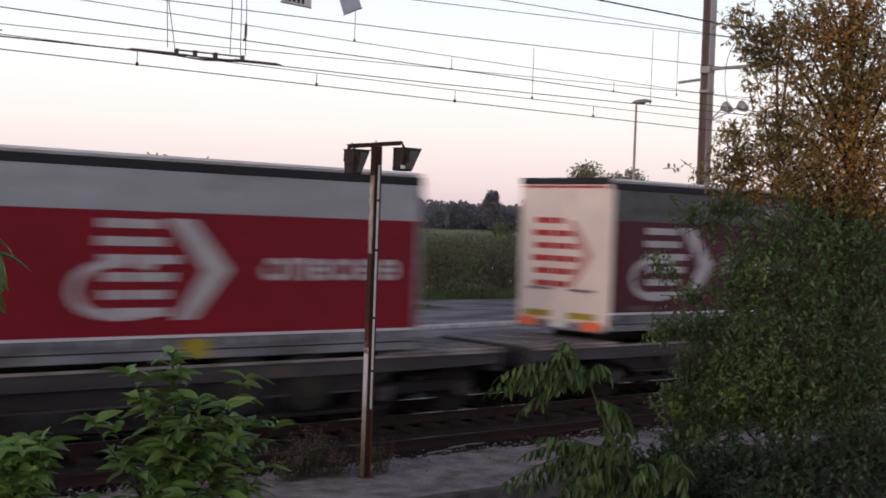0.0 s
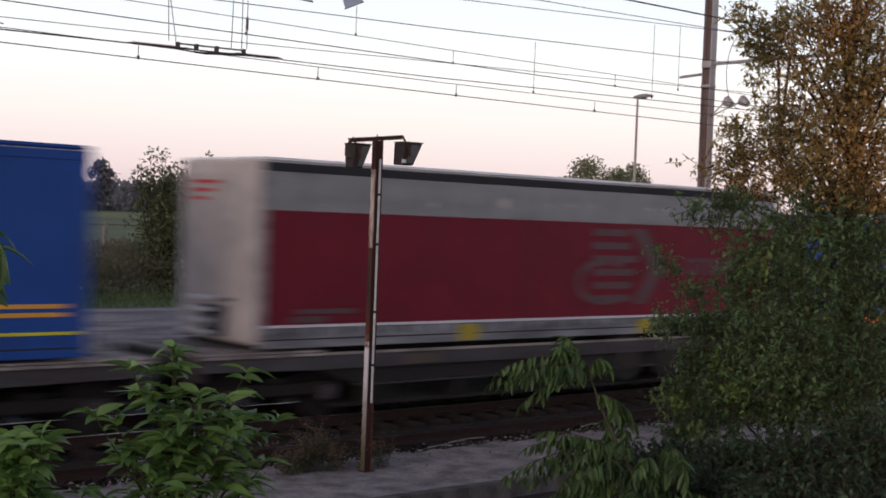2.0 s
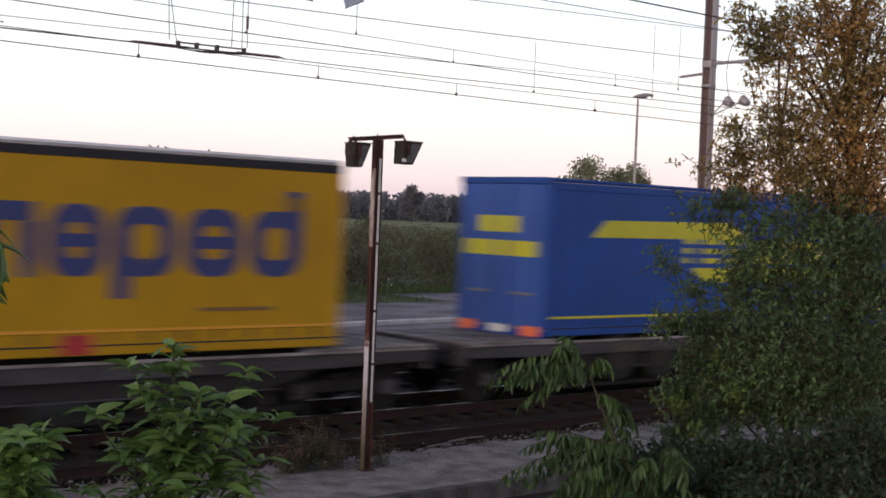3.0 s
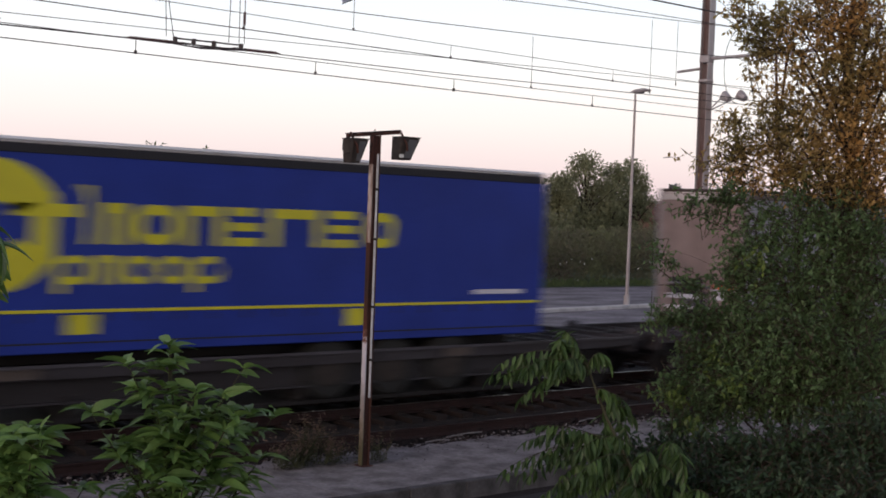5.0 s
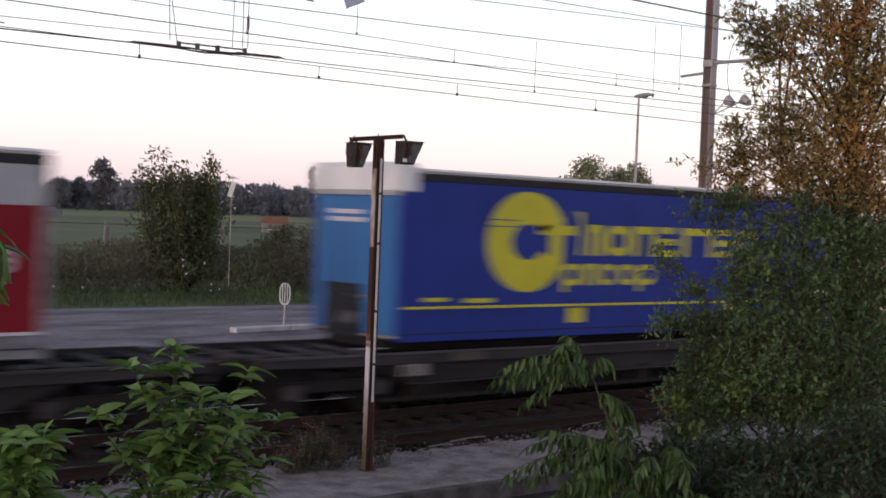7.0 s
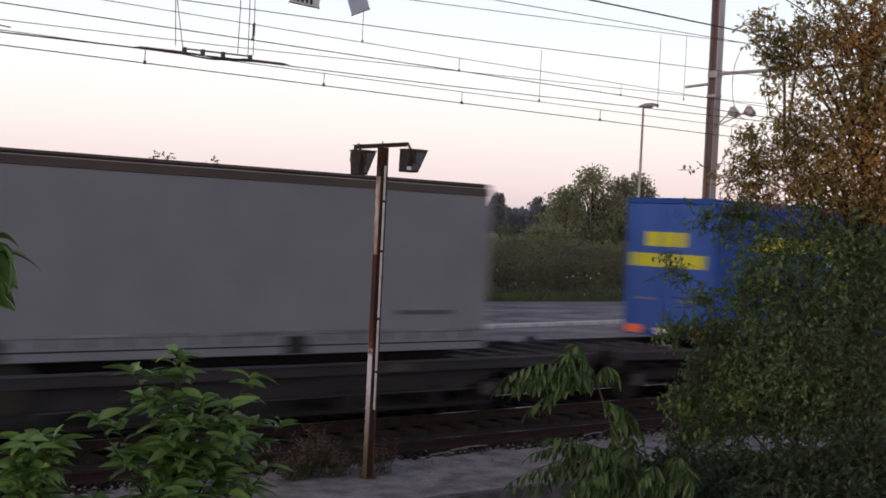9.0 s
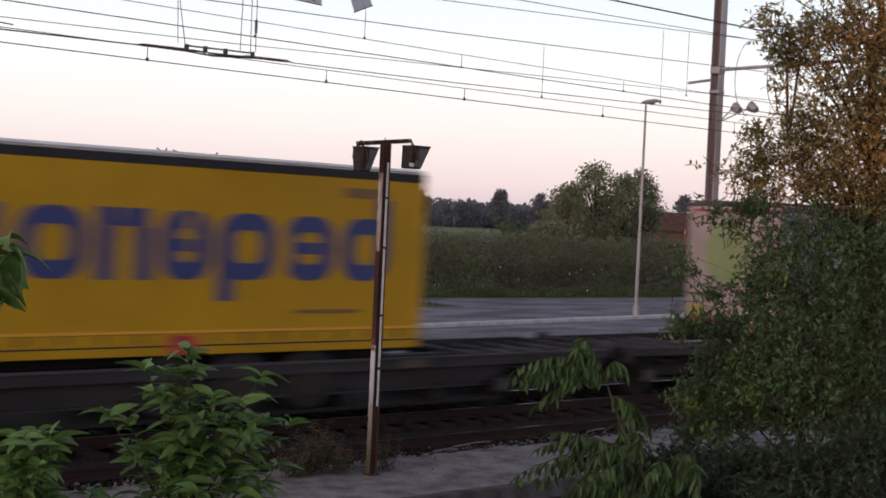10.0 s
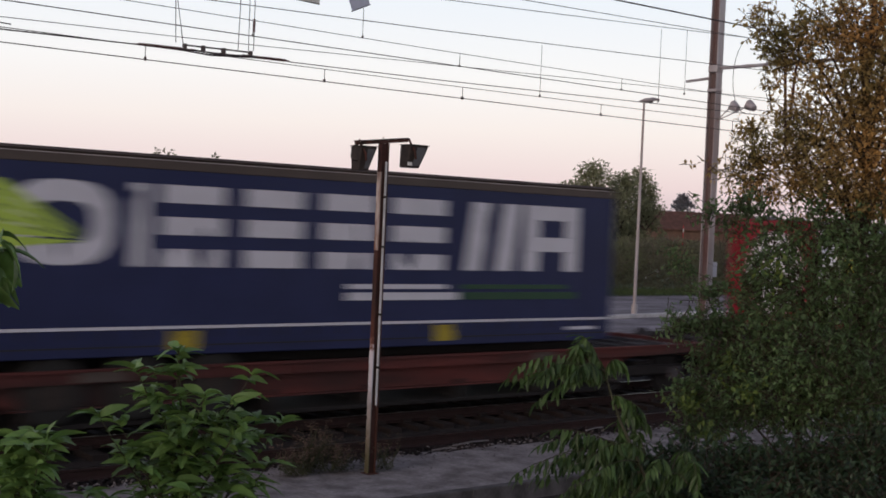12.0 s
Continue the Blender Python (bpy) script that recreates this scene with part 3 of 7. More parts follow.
def overhead():
    root = tagged(new("overhead_line"), "dark contact and carrying wires above the tracks", "overhead wires")
    wires = [  # side distance, thickness, (along, height) of three places
        ("carrying_wire", 20.5, 0.009, ((11.2, 7.14), (17.1, 7.30), (25.8, 7.595))),
        ("carrying_wire", 22.6, 0.008, ((10.9, 7.28), (18.9, 7.25), (28.3, 7.25))), ("contact_wire", 22.6, 0.011, ((8.8, 6.95), (18.9, 6.96), (28.5, 6.96))),
        ("carrying_wire", 22.62, 0.008, ((9.0, 6.66), (13.3, 6.76), (18.9, 6.94))), ("contact_wire", 18.9, 0.012, ((7.3, 5.94), (9.5, 5.98), (12.4, 6.04))),
        ("contact_wire", 18.92, 0.009, ((12.4, 6.03), (15.9, 6.07), (23.8, 6.23))), ("carrying_wire", 18.63, 0.007, ((9.4, 5.94), (15.6, 5.95), (23.5, 6.0))),
        ("contact_wire", 18.63, 0.009, ((7.2, 5.72), (15.6, 5.74), (23.5, 5.77))), ("feeder_wire", 22.6, 0.009, ((18.8, 8.4), (23.5, 8.62), (28.3, 8.85))),
        ("feeder_wire", 20.5, 0.009, ((19.2, 8.25), (22.5, 8.32), (25.7, 8.39))), ("feeder_wire", 18.63, 0.017, ((19.8, 8.19), (23, 8.21), (26.2, 8.23)))]
    for name, y, r, ((xa, za), (xb, zb), (xc, zc)) in wires:
        bm = bmesh.new()
        far = 12.4 if xa == 7.3 else 95
        near = 12.4 if xa == 12.4 else -20
        pts = [(near, y, za + (near - xa) * (zb - za) / (xb - xa))] if near < xa else []
        pts += [(xa, y, za), (xb, y, zb), (xc, y, zc)]
        if far > xc:
            pts.append((far, y, zc + (far - xc) * (zc - zb) / (xc - xb)))
        tube(bm, pts, r, 6, False)
        part(name, bm, M["wire"], root)
    for x, y, z0, z1 in ((9.55, 18.63, 5.73, 5.94), (12.96, 18.63, 5.74, 5.95), (16.14, 18.63, 5.74, 5.95), (19.97, 18.63, 5.76, 5.97), (24.4, 18.63, 5.77, 6.0),
                         (13.93, 22.6, 6.96, 7.27), (19.45, 22.6, 6.96, 7.25), (24.95, 22.6, 6.96, 7.25), (31.2, 22.6, 6.96, 7.25),
                         (16.67, 22.6, 7.27, 7.9), (22.05, 22.6, 6.53, 7.75), (26.4, 22.6, 6.80, 8.7), (27.45, 22.6, 7.1, 8.82)):
        d = part("dropper", tubed([(x, y, z0), (x, y, z1)], 0.007, 5), M["wire"], root)
        part("clip", boxed(x - 0.018, x + 0.018, y - 0.015, y + 0.015, z0 - 0.02, z0 + 0.035), M["wire"], d)
    part("jumper", tubed([(6.2, 18.9, 6.5), (6.6, 18.9, 6.15), (7.1, 18.9, 6.05), (7.5, 18.9, 6.03)], 0.010, 5), M["wire"], root)


def section_insulator():
    root = tagged(new("section_insulator"), "long ribbed section insulator hung in the contact wire", "insulator")
    root.matrix_basis = pose(9.5, 18.9, 5.98, 0, -1.1, 0)
    for x0, x1 in ((0.0, 1.0), (1.9, 2.9)):
        bar = part("insulator_bar", tubed([(x0, 0, 0), (x0 + 0.08, 0, 0.01), (x1 - 0.08, 0, 0.01), (x1, 0, 0)], [0.012, 0.018, 0.018, 0.012], 8), M["insul"], root)
        for i in range(17):
            bm = bmesh.new()
            drum(bm, (x0 + 0.10 + (x1 - x0 - 0.20) * i / 16, 0, 0.01), (1, 0, 0), 0.028, 0.010, 10)
            part("rib", bm, M["insul"], bar)
    for y in (-0.12, 0.12):
        part("runner", tubed([(0.75, y * 0.2, 0.0), (0.95, y, 0.0), (1.45, y, -0.03), (2.0, y, 0.0), (2.2, y * 0.2, 0.0)], 0.013, 6), M["wire"], root)
    part("upper_bar", boxed(0.85, 2.15, -0.012, 0.012, 0.065, 0.09, bevel=0.004), M["wire"], root)
    for x in (0.88, 1.22, 1.6, 2.12):
        part("clamp", boxed(x - 0.025, x + 0.025, -0.04, 0.04, -0.01, 0.10, bevel=0.006), M["wire"], root)
    for x, tx in ((0.72, 0.70), (0.85, 0.72), (1.88, 1.91), (2.08, 2.09), (2.18, 2.19)):
        part("hanger", tubed([(x, 0, 0.10), (tx, 0, 0.9), (tx - 0.03, 0, 1.7)], 0.007, 5), M["wire"], root)
    part("hanger_insulator", tubed([(2.18, 0, 0.42), (2.185, 0, 0.64)], 0.022, 8), M["insul"], root)


def line_sign(x, z, w, h, lean, face, bars, label):
    root = tagged(new("line_sign"), label, "sign", "signs on the wires")
    root.matrix_basis = pose(x, 22.6, z, 0, lean, 0)
    part("plate", boxed(-w / 2, w / 2, -0.006, 0.006, -h / 2, h / 2), face, root)
    part("rim", boxed(-w / 2 - 0.02, w / 2 + 0.02, -0.004, 0.010, -h / 2 - 0.02, -h / 2), M["black"], root)
    for i in range(bars):
        part("bar", boxed(-w / 2 + 0.06 + i * 0.11, -w / 2 + 0.12 + i * 0.11, -0.012, -0.007, -h / 2 + 0.04, h / 2 - 0.05), M["black"], root)
    part("strap", tubed([(0, 0, h / 2), (0, 0, h / 2 + 0.5)], 0.008, 5), M["wire"], root)


def catenary_mast():
    root = tagged(new("catenary_mast"), "tall weathered steel catenary mast with a bracket arm", "mast")
    root.matrix_basis = pose(33.06, 26.0, -0.25, 0, 0, 0)
    w = 0.14
    for s in (-1, 1):
        part("flange", boxed(-w, w, s * 0.15 - 0.012, s * 0.15 + 0.012, 0, 13.5), M["galv"], root)
    part("web", boxed(-0.012, 0.012, -0.138, 0.138, 0, 13.5), M["mastrust_shade"], root, "rust-tinted web, darkened as shade between the flanges")
    part("footing", boxed(-0.5, 0.5, -0.5, 0.5, 0, 0.35, bevel=0.04), M["path"], root)
    part("bracket_arm", tubed([(0, -0.2, 8.85), (0, -6.6, 8.85)], 0.055, 10), M["galv"], root)
    box = part("switch_box", boxed(0.22, 0.44, -0.10, 0.10, 2.25, 2.73, bevel=0.012), M["offwhite"], root, "small pale box")
    part("box_strut", boxed(0.13, 0.22, -0.03, 0.03, 2.40, 2.46), M["galv"], box)
    part("back_arm", tubed([(0, 0.2, 8.55), (0, 1.15, 8.50)], 0.045, 8), M["galv"], root)
    part("arm_collar", boxed(-0.16, 0.16, -0.18, 0.18, 8.72, 8.95, bevel=0.02), M["galv"], root)
    part("arm_collar", boxed(-0.165, 0.165, -0.185, 0.185, 8.1, 8.2, bevel=0.02), M["galv"], root)
    part("tie_rod", tubed([(0, -0.1, 12.4), (0, -6.0, 8.85)], 0.018, 6), M["wire"], root)
    for y in (-2.6, -3.0):
        part("registration_post", tubed([(0, y, 8.8), (0.0, -2.75, 6.3)], 0.04, 8), M["rust"], root)
    for y in (-1.2, -2.4):
        pts = [(0.05, y + 0.55 * math.sin(a), 8.55 + 1.15 * math.cos(a)) for a in [math.pi * k / 12 for k in range(13)]]
        part("jumper_loop", tubed(pts, 0.011, 5), M["wire"], root)
    for y in (-0.8, -1.4):
        bm = bmesh.new()
        tube(bm, [(-0.1, y - 0.22, 7.52), (-0.05, y, 7.64), (0, y + 0.2, 7.57)], [0.10, 0.17, 0.05], 8)
        lamp = part("floodlight", bm, M["galv"], root, "small grey lamp head")
        part("lamp_arm", tubed([(0, y + 0.2, 7.57), (0, -0.15, 7.2)], 0.02, 6), M["galv"], lamp)


def street_lamp():
    root = tagged(new("street_lamp"), "slim pale yard lamp on a straight post", "street lamp")
    root.matrix_basis = pose(38.6, 33.75, -0.02, 0, 0, 0)
    part("post", tubed([(0, 0, 0), (0, 0, 4), (0, 0, 8.35)], [0.075, 0.06, 0.042], 12), M["galv"], root, "pale tapered post")
    part("foot", tubed([(0, 0, 0), (0, 0, 0.5)], 0.13, 12), M["galv"], root)
    bm = bmesh.new()
    tube(bm, [(-0.16, 0.08, 8.40), (0.08, 0, 8.46), (0.35, -0.15, 8.52), (0.58, -0.28, 8.52)], [0.04, 0.09, 0.08, 0.03], 10)
    head = part("lamp_head", bm, M["galv"], root, "flat lamp head")
    part("lens", tubed([(0.1, 0, 8.40), (0.35, -0.15, 8.45)], 0.05, 8), M["glass"], head)


overhead()
section_insulator()
line_sign(15.15, 8.06, 0.74, 0.44, 2, M["white"], 5, "white plate with black marks hung above the line")
line_sign(16.5, 8.12, 0.50, 0.48, -24, M["bluep"], 0, "tilted pale blue and white plate above the line")
catenary_mast()
street_lamp()


# ---- the train ----
LONG, WIDE, NEAR = 13.62, 2.55, 17.355   # trailer length and width; the train's near side
LOW, TOP = 1.23, 4.31


def side(u, w, d):
    return (u, -d, w)


def rear(u, w, d):
    return (-d, WIDE - u, w)


def sheet(x0, x1, y, z0, z1, folds=0.011, nx=70, nz=6, seed=1):
    """A tarpaulin with shallow upright folds between its poles."""
    bm = bmesh.new()
    rows = []
    for j in range(nz + 1):
        w = j / nz
        rows.append([bm.verts.new((x0 + (x1 - x0) * i / nx, y + folds * (math.sin(i * 2.1 + seed) + 1.5 * noise.noise((i * 0.25, j * 0.5, seed))) * math.sin(math.pi * (0.1 + 0.8 * w)), z0 + (z1 - z0) * w)) for i in range(nx + 1)])
    for r, s in zip(rows, rows[1:]):
        for i in range(nx):
            bm.faces.new((r[i], r[i + 1], s[i + 1], s[i]))
    return bm


def emblem_bars(root, u, w, s, material, place):
    """A striped disc running into an arrowhead, in plain bars."""
    shapes = [rect(u + s * a, u + s * b, w + s * (0.88 - k * 0.165), w + s * (0.965 - k * 0.165)) for k, (a, b) in enumerate(((0.28, 0.90), (0.26, 0.95), (0.30, 1.10), (0.32, 1.05), (0.30, 1.0), (0.34, 1.0)))]
    shapes.append([(u + s * 0.96, w + s * 0.98), (u + s * 1.24, w + s * 0.98), (u + s * 1.68, w + s * 0.5), (u + s * 1.28, w + s * 0.02), (u + s * 1.06, w + s * 0.02), (u + s * 1.36, w + s * 0.49)])
    for pts in shapes:
        bm = bmesh.new()
        slab(bm, pts, place)
        part("emblem_bar", bm, material, root)
    bm = bmesh.new()
    ring(bm, u, u + s * 1.05, w + s * 0.02, w + s * 0.60, s * 0.085, place, 0.004, 24, 0.3, 0.9)
    part("emblem_hoop", bm, material, root)


def word_blocks(root, u, w, h, widths, material, place, solid=False, nm="print_block"):
    """A row of plain blocks and hoops of the size and colour of a painted name."""
    for k, (kind, wd) in enumerate(widths):
        bm = bmesh.new()
        if kind == "n":
            r = u + wd * 0.88
            for x0, x1, z0, z1 in ((u, u + h * 0.27, w, w + h * 0.74), (r - h * 0.27, r, w, w + h * 0.74), (u, r - h * 0.08, w + h * 0.744, w + h)):
                slab(bm, rect(x0, x1, z0, z1), place)
        elif kind == "l":
            slab(bm, rect(u + h * 0.12, u + h * 0.38, w, w + h * 1.32), place)
        elif kind == "z":
            for z0 in (0.0, 0.39, 0.78):
                slab(bm, rect(u, u + wd * 0.74, w + h * z0, w + h * (z0 + 0.22)), place)
        elif kind == "q":
            for z0, z1 in ((0.0, 0.47), (0.52, 1.0)):
                slab(bm, rect(u, u + wd * 0.90, w + h * z0, w + h * z1), place)
        elif kind == "v":
            for q in (0.0, 0.5):
                slab(bm, [(u + wd * (0.02 + q), w), (u + wd * (0.30 + q), w), (u + wd * (0.42 + q), w + h), (u + wd * (0.14 + q), w + h)], place)
        elif kind == "x":
            for z0, z1 in ((0.30, 0.52), (0.78, 1.0)):
                slab(bm, rect(u, u + wd * 0.90, w + h * z0, w + h * z1), place)
            for x0, x1 in ((0.0, 0.24), (0.66, 0.90)):
                for z0, z1 in ((0.0, 0.297), (0.523, 0.777)):
                    slab(bm, rect(u + wd * x0, u + wd * x1, w + h * z0, w + h * z1), place)
        elif kind in "ib":
            slab(bm, rect(u + wd * 0.15, u + wd * 0.60, w, w + h * (1.4 if kind == "i" else 1.0)), place)
        else:
            ring(bm, u, u + wd * 0.88, w, w + h, h * 0.25, place)
            if kind == "s":
                slab(bm, rect(u + h * 0.252, u + wd * 0.88 - h * 0.252, w + h * 0.41, w + h * 0.59), place)
        if kind == "t":
            slab(bm, rect(u, u + h * 0.27, w + h * 0.4, w + h * 1.32), place, 0.010)
        if kind == "d":
            slab(bm, rect(u + wd * 0.88 - h * 0.27, u + wd * 0.88, w + h * 0.4, w + h * 1.3), place, 0.010)
        if kind == "p":
            slab(bm, rect(u, u + h * 0.27, w - h * 0.30, w + h * 0.6), place, 0.010)
        part(nm, bm, material, root)
        u += wd


WHEEL = bmesh.new()
drum(WHEEL, (0, 0, 0), (0, 1, 0), 0.50, 0.19, 24)
WHEEL = mesh_of(WHEEL, "wheel", M["tyre"])
RIM = bmesh.new()
drum(RIM, (0, -0.15, 0), (0, 1, 0), 0.29, 0.06, 18)
RIM = mesh_of(RIM, "rim", M["flood"])


def trailer(label, cloth, upper=None, rim="rimdark", base=None, line=None, marks=None, mark_at=(2.6, 6.4), end="door", face="doorw", frame_m="skirt", cap="roof", name="semi_trailer", long=LONG, drop=0.0, rail=0.36, band=0.87):
    """A curtain-side semi-trailer; its left end is at 0, its near side at y = 0."""
    base = base or cloth
    root = tagged(new(name), label, "trailer", "trailers on the train")
    T0 = TOP - drop
    part("body", boxed(0.03, long - 0.03, 0.03, WIDE - 0.03, LOW + 0.05, T0 - 0.06), M["doorg"], root)
    bm = boxed(0.0, long, 0.0, WIDE, T0 - 0.11, T0 - 0.03, bevel=0.038)
    part("roof", bm, M[cap], root, "pale roof edge")
    for y0, y1 in ((-0.012, 0.03), (WIDE - 0.03, WIDE + 0.012)):
        part("cant_rail", boxed(0.01, long - 0.01, y0, y1, T0 - 0.25, T0 - 0.115, bevel=0.006), M[rim], root)
    split = TOP - band if upper else T0 - 0.25
    low = LOW + rail
    for y, sgn in ((0.004, 1), (WIDE - 0.004, -1)):
        c = part("curtain", sheet(0.10, long - 0.10, y, low, split, seed=sgn + len(label)), M[cloth], root, "", True)
        if upper:
            part("upper_band", sheet(0.10, long - 0.10, y, split + 0.004, T0 - 0.255, seed=2, folds=0.024), M[upper], c, "silver-grey upper band", True)
    for x in (0.0, long - 0.10):
        for y in (-0.008, WIDE - 0.092):
            part("corner_post", boxed(x, x + 0.10, y, y + 0.10, LOW + 0.02, T0 - 0.11, bevel=0.012), M[face if face in ("pinkdoor", "doorw", "sunwarm_door") and x == 0.0 else frame_m if face != "skyb" else base], root)
    for y0, y1 in ((-0.016, 0.02), (WIDE - 0.02, WIDE + 0.016)):
        s = part("side_rail", boxed(0.02, long - 0.02, y0, y1, LOW, low - 0.03, bevel=0.012), M[base], root)
        if y0 < 0:
            part("rail_groove", boxed(0.05, long - 0.05, -0.0195, -0.0165, LOW + 0.13, LOW + 0.155), M["rimdark"], s)
    if line:
        part("edge_line", boxed(0.10, long - 0.10, -0.022, 0.0, low - 0.026, low + 0.018), M[line], root)
    if marks:
        for x in mark_at:
            part("side_marker", boxed(x, x + 0.45, -0.024, -0.017, low - 0.34, low - 0.06), M[marks], root)
    # buckles along the lower edge
    for k in range(22):
        x = 0.5 + k * 0.6
        part("buckle", boxed(x, x + 0.05, -0.030, -0.0205, low - 0.16, low - 0.03), M["rimdark"], root)
    # running gear, deep in the wagon's pocket
    back = 1.0 if end == "door" else -1.0
    xs = [(2.2, 3.5, 4.8), (long - 4.8, long - 3.5, long - 2.2)][0 if back > 0 else 1]
    for x in xs:
        for y in (0.24, WIDE - 0.24):
            wob = new("wheel", WHEEL)
            wob.parent, wob.location = root, (x, y, 0.77)
            r = new("rim", RIM)
            r.parent = wob
        part("axle", tubed([(x, 0.3, 0.77), (x, WIDE - 0.3, 0.77)], 0.07, 8), M["darksteel"], root)
    for y in (0.75, WIDE - 0.75):
        part("chassis_beam", boxed(0.4, long - 0.2, y - 0.06, y + 0.06, 1.0, LOW + 0.06), M["darksteel"], root)
        lx = long - 2.9 if back > 0 else 2.9
        part("landing_leg", boxed(lx - 0.07, lx + 0.07, y - 0.07, y + 0.07, 0.5, 1.0), M["darksteel"], root)
    if end == "door":
        for k, (a, b) in enumerate(((0.09, WIDE / 2 - 0.006), (WIDE / 2 + 0.006, WIDE - 0.09))):
            d = part("door", boxed(-0.03, 0.02, a, b, LOW + 0.12, T0 - 0.16, bevel=0.01), M[face], root)
            for y in (a + 0.22, b - 0.22):
                part("lock_bar", tubed([(-0.05, y, LOW + 0.14), (-0.05, y, T0 - 0.2)], 0.016, 6), M[face], d)
            part("handle", boxed(-0.07, -0.035, a + 0.25, b - 0.25, LOW + 0.75, LOW + 0.80), M["skirt"], d)
        part("rear_frame", boxed(-0.035, 0.0, 0.0, WIDE, T0 - 0.15, T0 - 0.02, bevel=0.01), M[rim], root)
        bp = part("bumper", boxed(-0.06, 0.06, 0.04, WIDE - 0.04, LOW - 0.05, LOW + 0.09, bevel=0.015), M[frame_m], root)
        for y in (0.12, WIDE - 0.62):
            part("tail_light", boxed(-0.085, -0.061, y, y + 0.50, LOW - 0.02, LOW + 0.17, bevel=0.01), M["orange"], bp, "red tail light")
        part("number_plate", boxed(-0.075, -0.061, WIDE / 2 - 0.26, WIDE / 2 + 0.26, LOW + 0.0, LOW + 0.15), M["white"], bp)
    else:
        part("bulkhead", boxed(-0.02, 0.02, 0.09, WIDE - 0.09, LOW + 0.1, T0 - 0.14, bevel=0.01), M[face], root)
        for k in range(6):
            y = 0.34 + k * 0.36
            part("rib", boxed(-0.035, -0.021, y, y + 0.06, LOW + 0.8, T0 - 0.3), M[face], root)
        g = part("service_panel", boxed(-0.10, -0.021, 0.95, 1.65, LOW + 0.12, LOW + 0.62, bevel=0.02), M["rimdark"], root, "dark service panel with couplings")
        for k in range(3):
            part("coupling", tubed([(-0.10, 1.02 + 0.2 * k, LOW + 0.46), (-0.17, 1.05 + 0.2 * k, LOW + 0.25)], 0.03, 6), M["skirt"], g)
        for k in range(4 if face == "doorg" else 0):
            part("step_bar", boxed(-0.12, -0.05, 1.25, 2.25 - 0.08 * k, LOW + 0.12 + 0.19 * k, LOW + 0.19 + 0.19 * k, bevel=0.01), M["offwhite"], root)
        part("cross_rail", boxed(-0.05, -0.022, 0.75, 1.85, LOW + 0.70, LOW + 0.76), M["skirt"], root)
        part("kingpin_plate", boxed(0.0, 1.6, 0.5, WIDE - 0.5, LOW - 0.13, LOW + 0.04), M["darksteel"], root)
    return root


def yellow_trailer(end, word_at):
    r = trailer("yellow curtain-side trailer with violet-blue lettering blocks" + (" and blue doors" if end == "door" else ", violet front"), "yellow", None, "rimdark", "yellow", "amber", "redprint", (3.75, 8.8), end, "doorb" if end == "door" else "purple", "yellow")
    word_blocks(r, word_at, 2.36, 1.05, [("l", 0.74), ("b", 0.62), ("o", 1.18), ("n", 1.02), ("s", 0.98), ("p", 1.18), ("s", 1.12), ("d", 1.12)], M["inky"], side)
    for u, w, wd, h in ((12.5, 3.42, 0.34, 0.2) if word_at == 5.0 else (11.9, 3.74, 0.9, 0.16), (0.4, 3.70, 0.8, 0.16) if end == "front" else (0.5, 1.66, 0.7, 0.05), (11.0, 1.84, 1.3, 0.06), (0.55, 1.72, 0.9, 0.06)):
        bm = bmesh.new()
        slab(bm, rect(u, u + wd, w, w + h), side, 0.012)
        part("small_print", bm, M["fade"], r)
    if end == "door":
        for w, h in ((3.36, 0.22), (2.36, 0.12), (3.98, 0.12)):
            bm = bmesh.new()
            slab(bm, rect(0.10, WIDE - 0.10, w, w + h), lambda u, w_, d: rear(u, w_, d + 0.034), 0.006)
            part("door_stripe", bm, M["amber"], r)
        bm = bmesh.new()
        slab(bm, rect(1.2, 2.1, 3.75, 3.95), lambda u, w_, d: rear(u, w_, d + 0.034), 0.006)
        part("door_label", bm, M["offwhite"], r)
    else:
        bm = bmesh.new()
        for w in (3.05, 2.85):
            slab(bm, rect(0.7, 1.7, w, w + 0.10), lambda u, w_, d: rear(u, w_, d + 0.036), 0.006)
            part("front_label", bm, M["offwhite"], r)
            bm = bmesh.new()
        slab(bm, rect(0.25, 2.3, 3.50, 3.62), lambda u, w_, d: rear(u, w_, d + 0.036), 0.006)
        part("front_band", bm, M["amber"], r)
        part("fairing", boxed(-0.12, 0.14, 0.0, WIDE, TOP - 0.42, TOP + 0.03, bevel=0.08), M["roof"], r, "white roof fairing")
        # flat plate on the bulkhead; its dark colour is an opening's shade
        part("front_recess", boxed(-0.05, -0.036, 1.0, 2.0, LOW + 0.1, LOW + 0.95), M["rimdark"], r, "flat dark plate for an opening's shade")
    return r


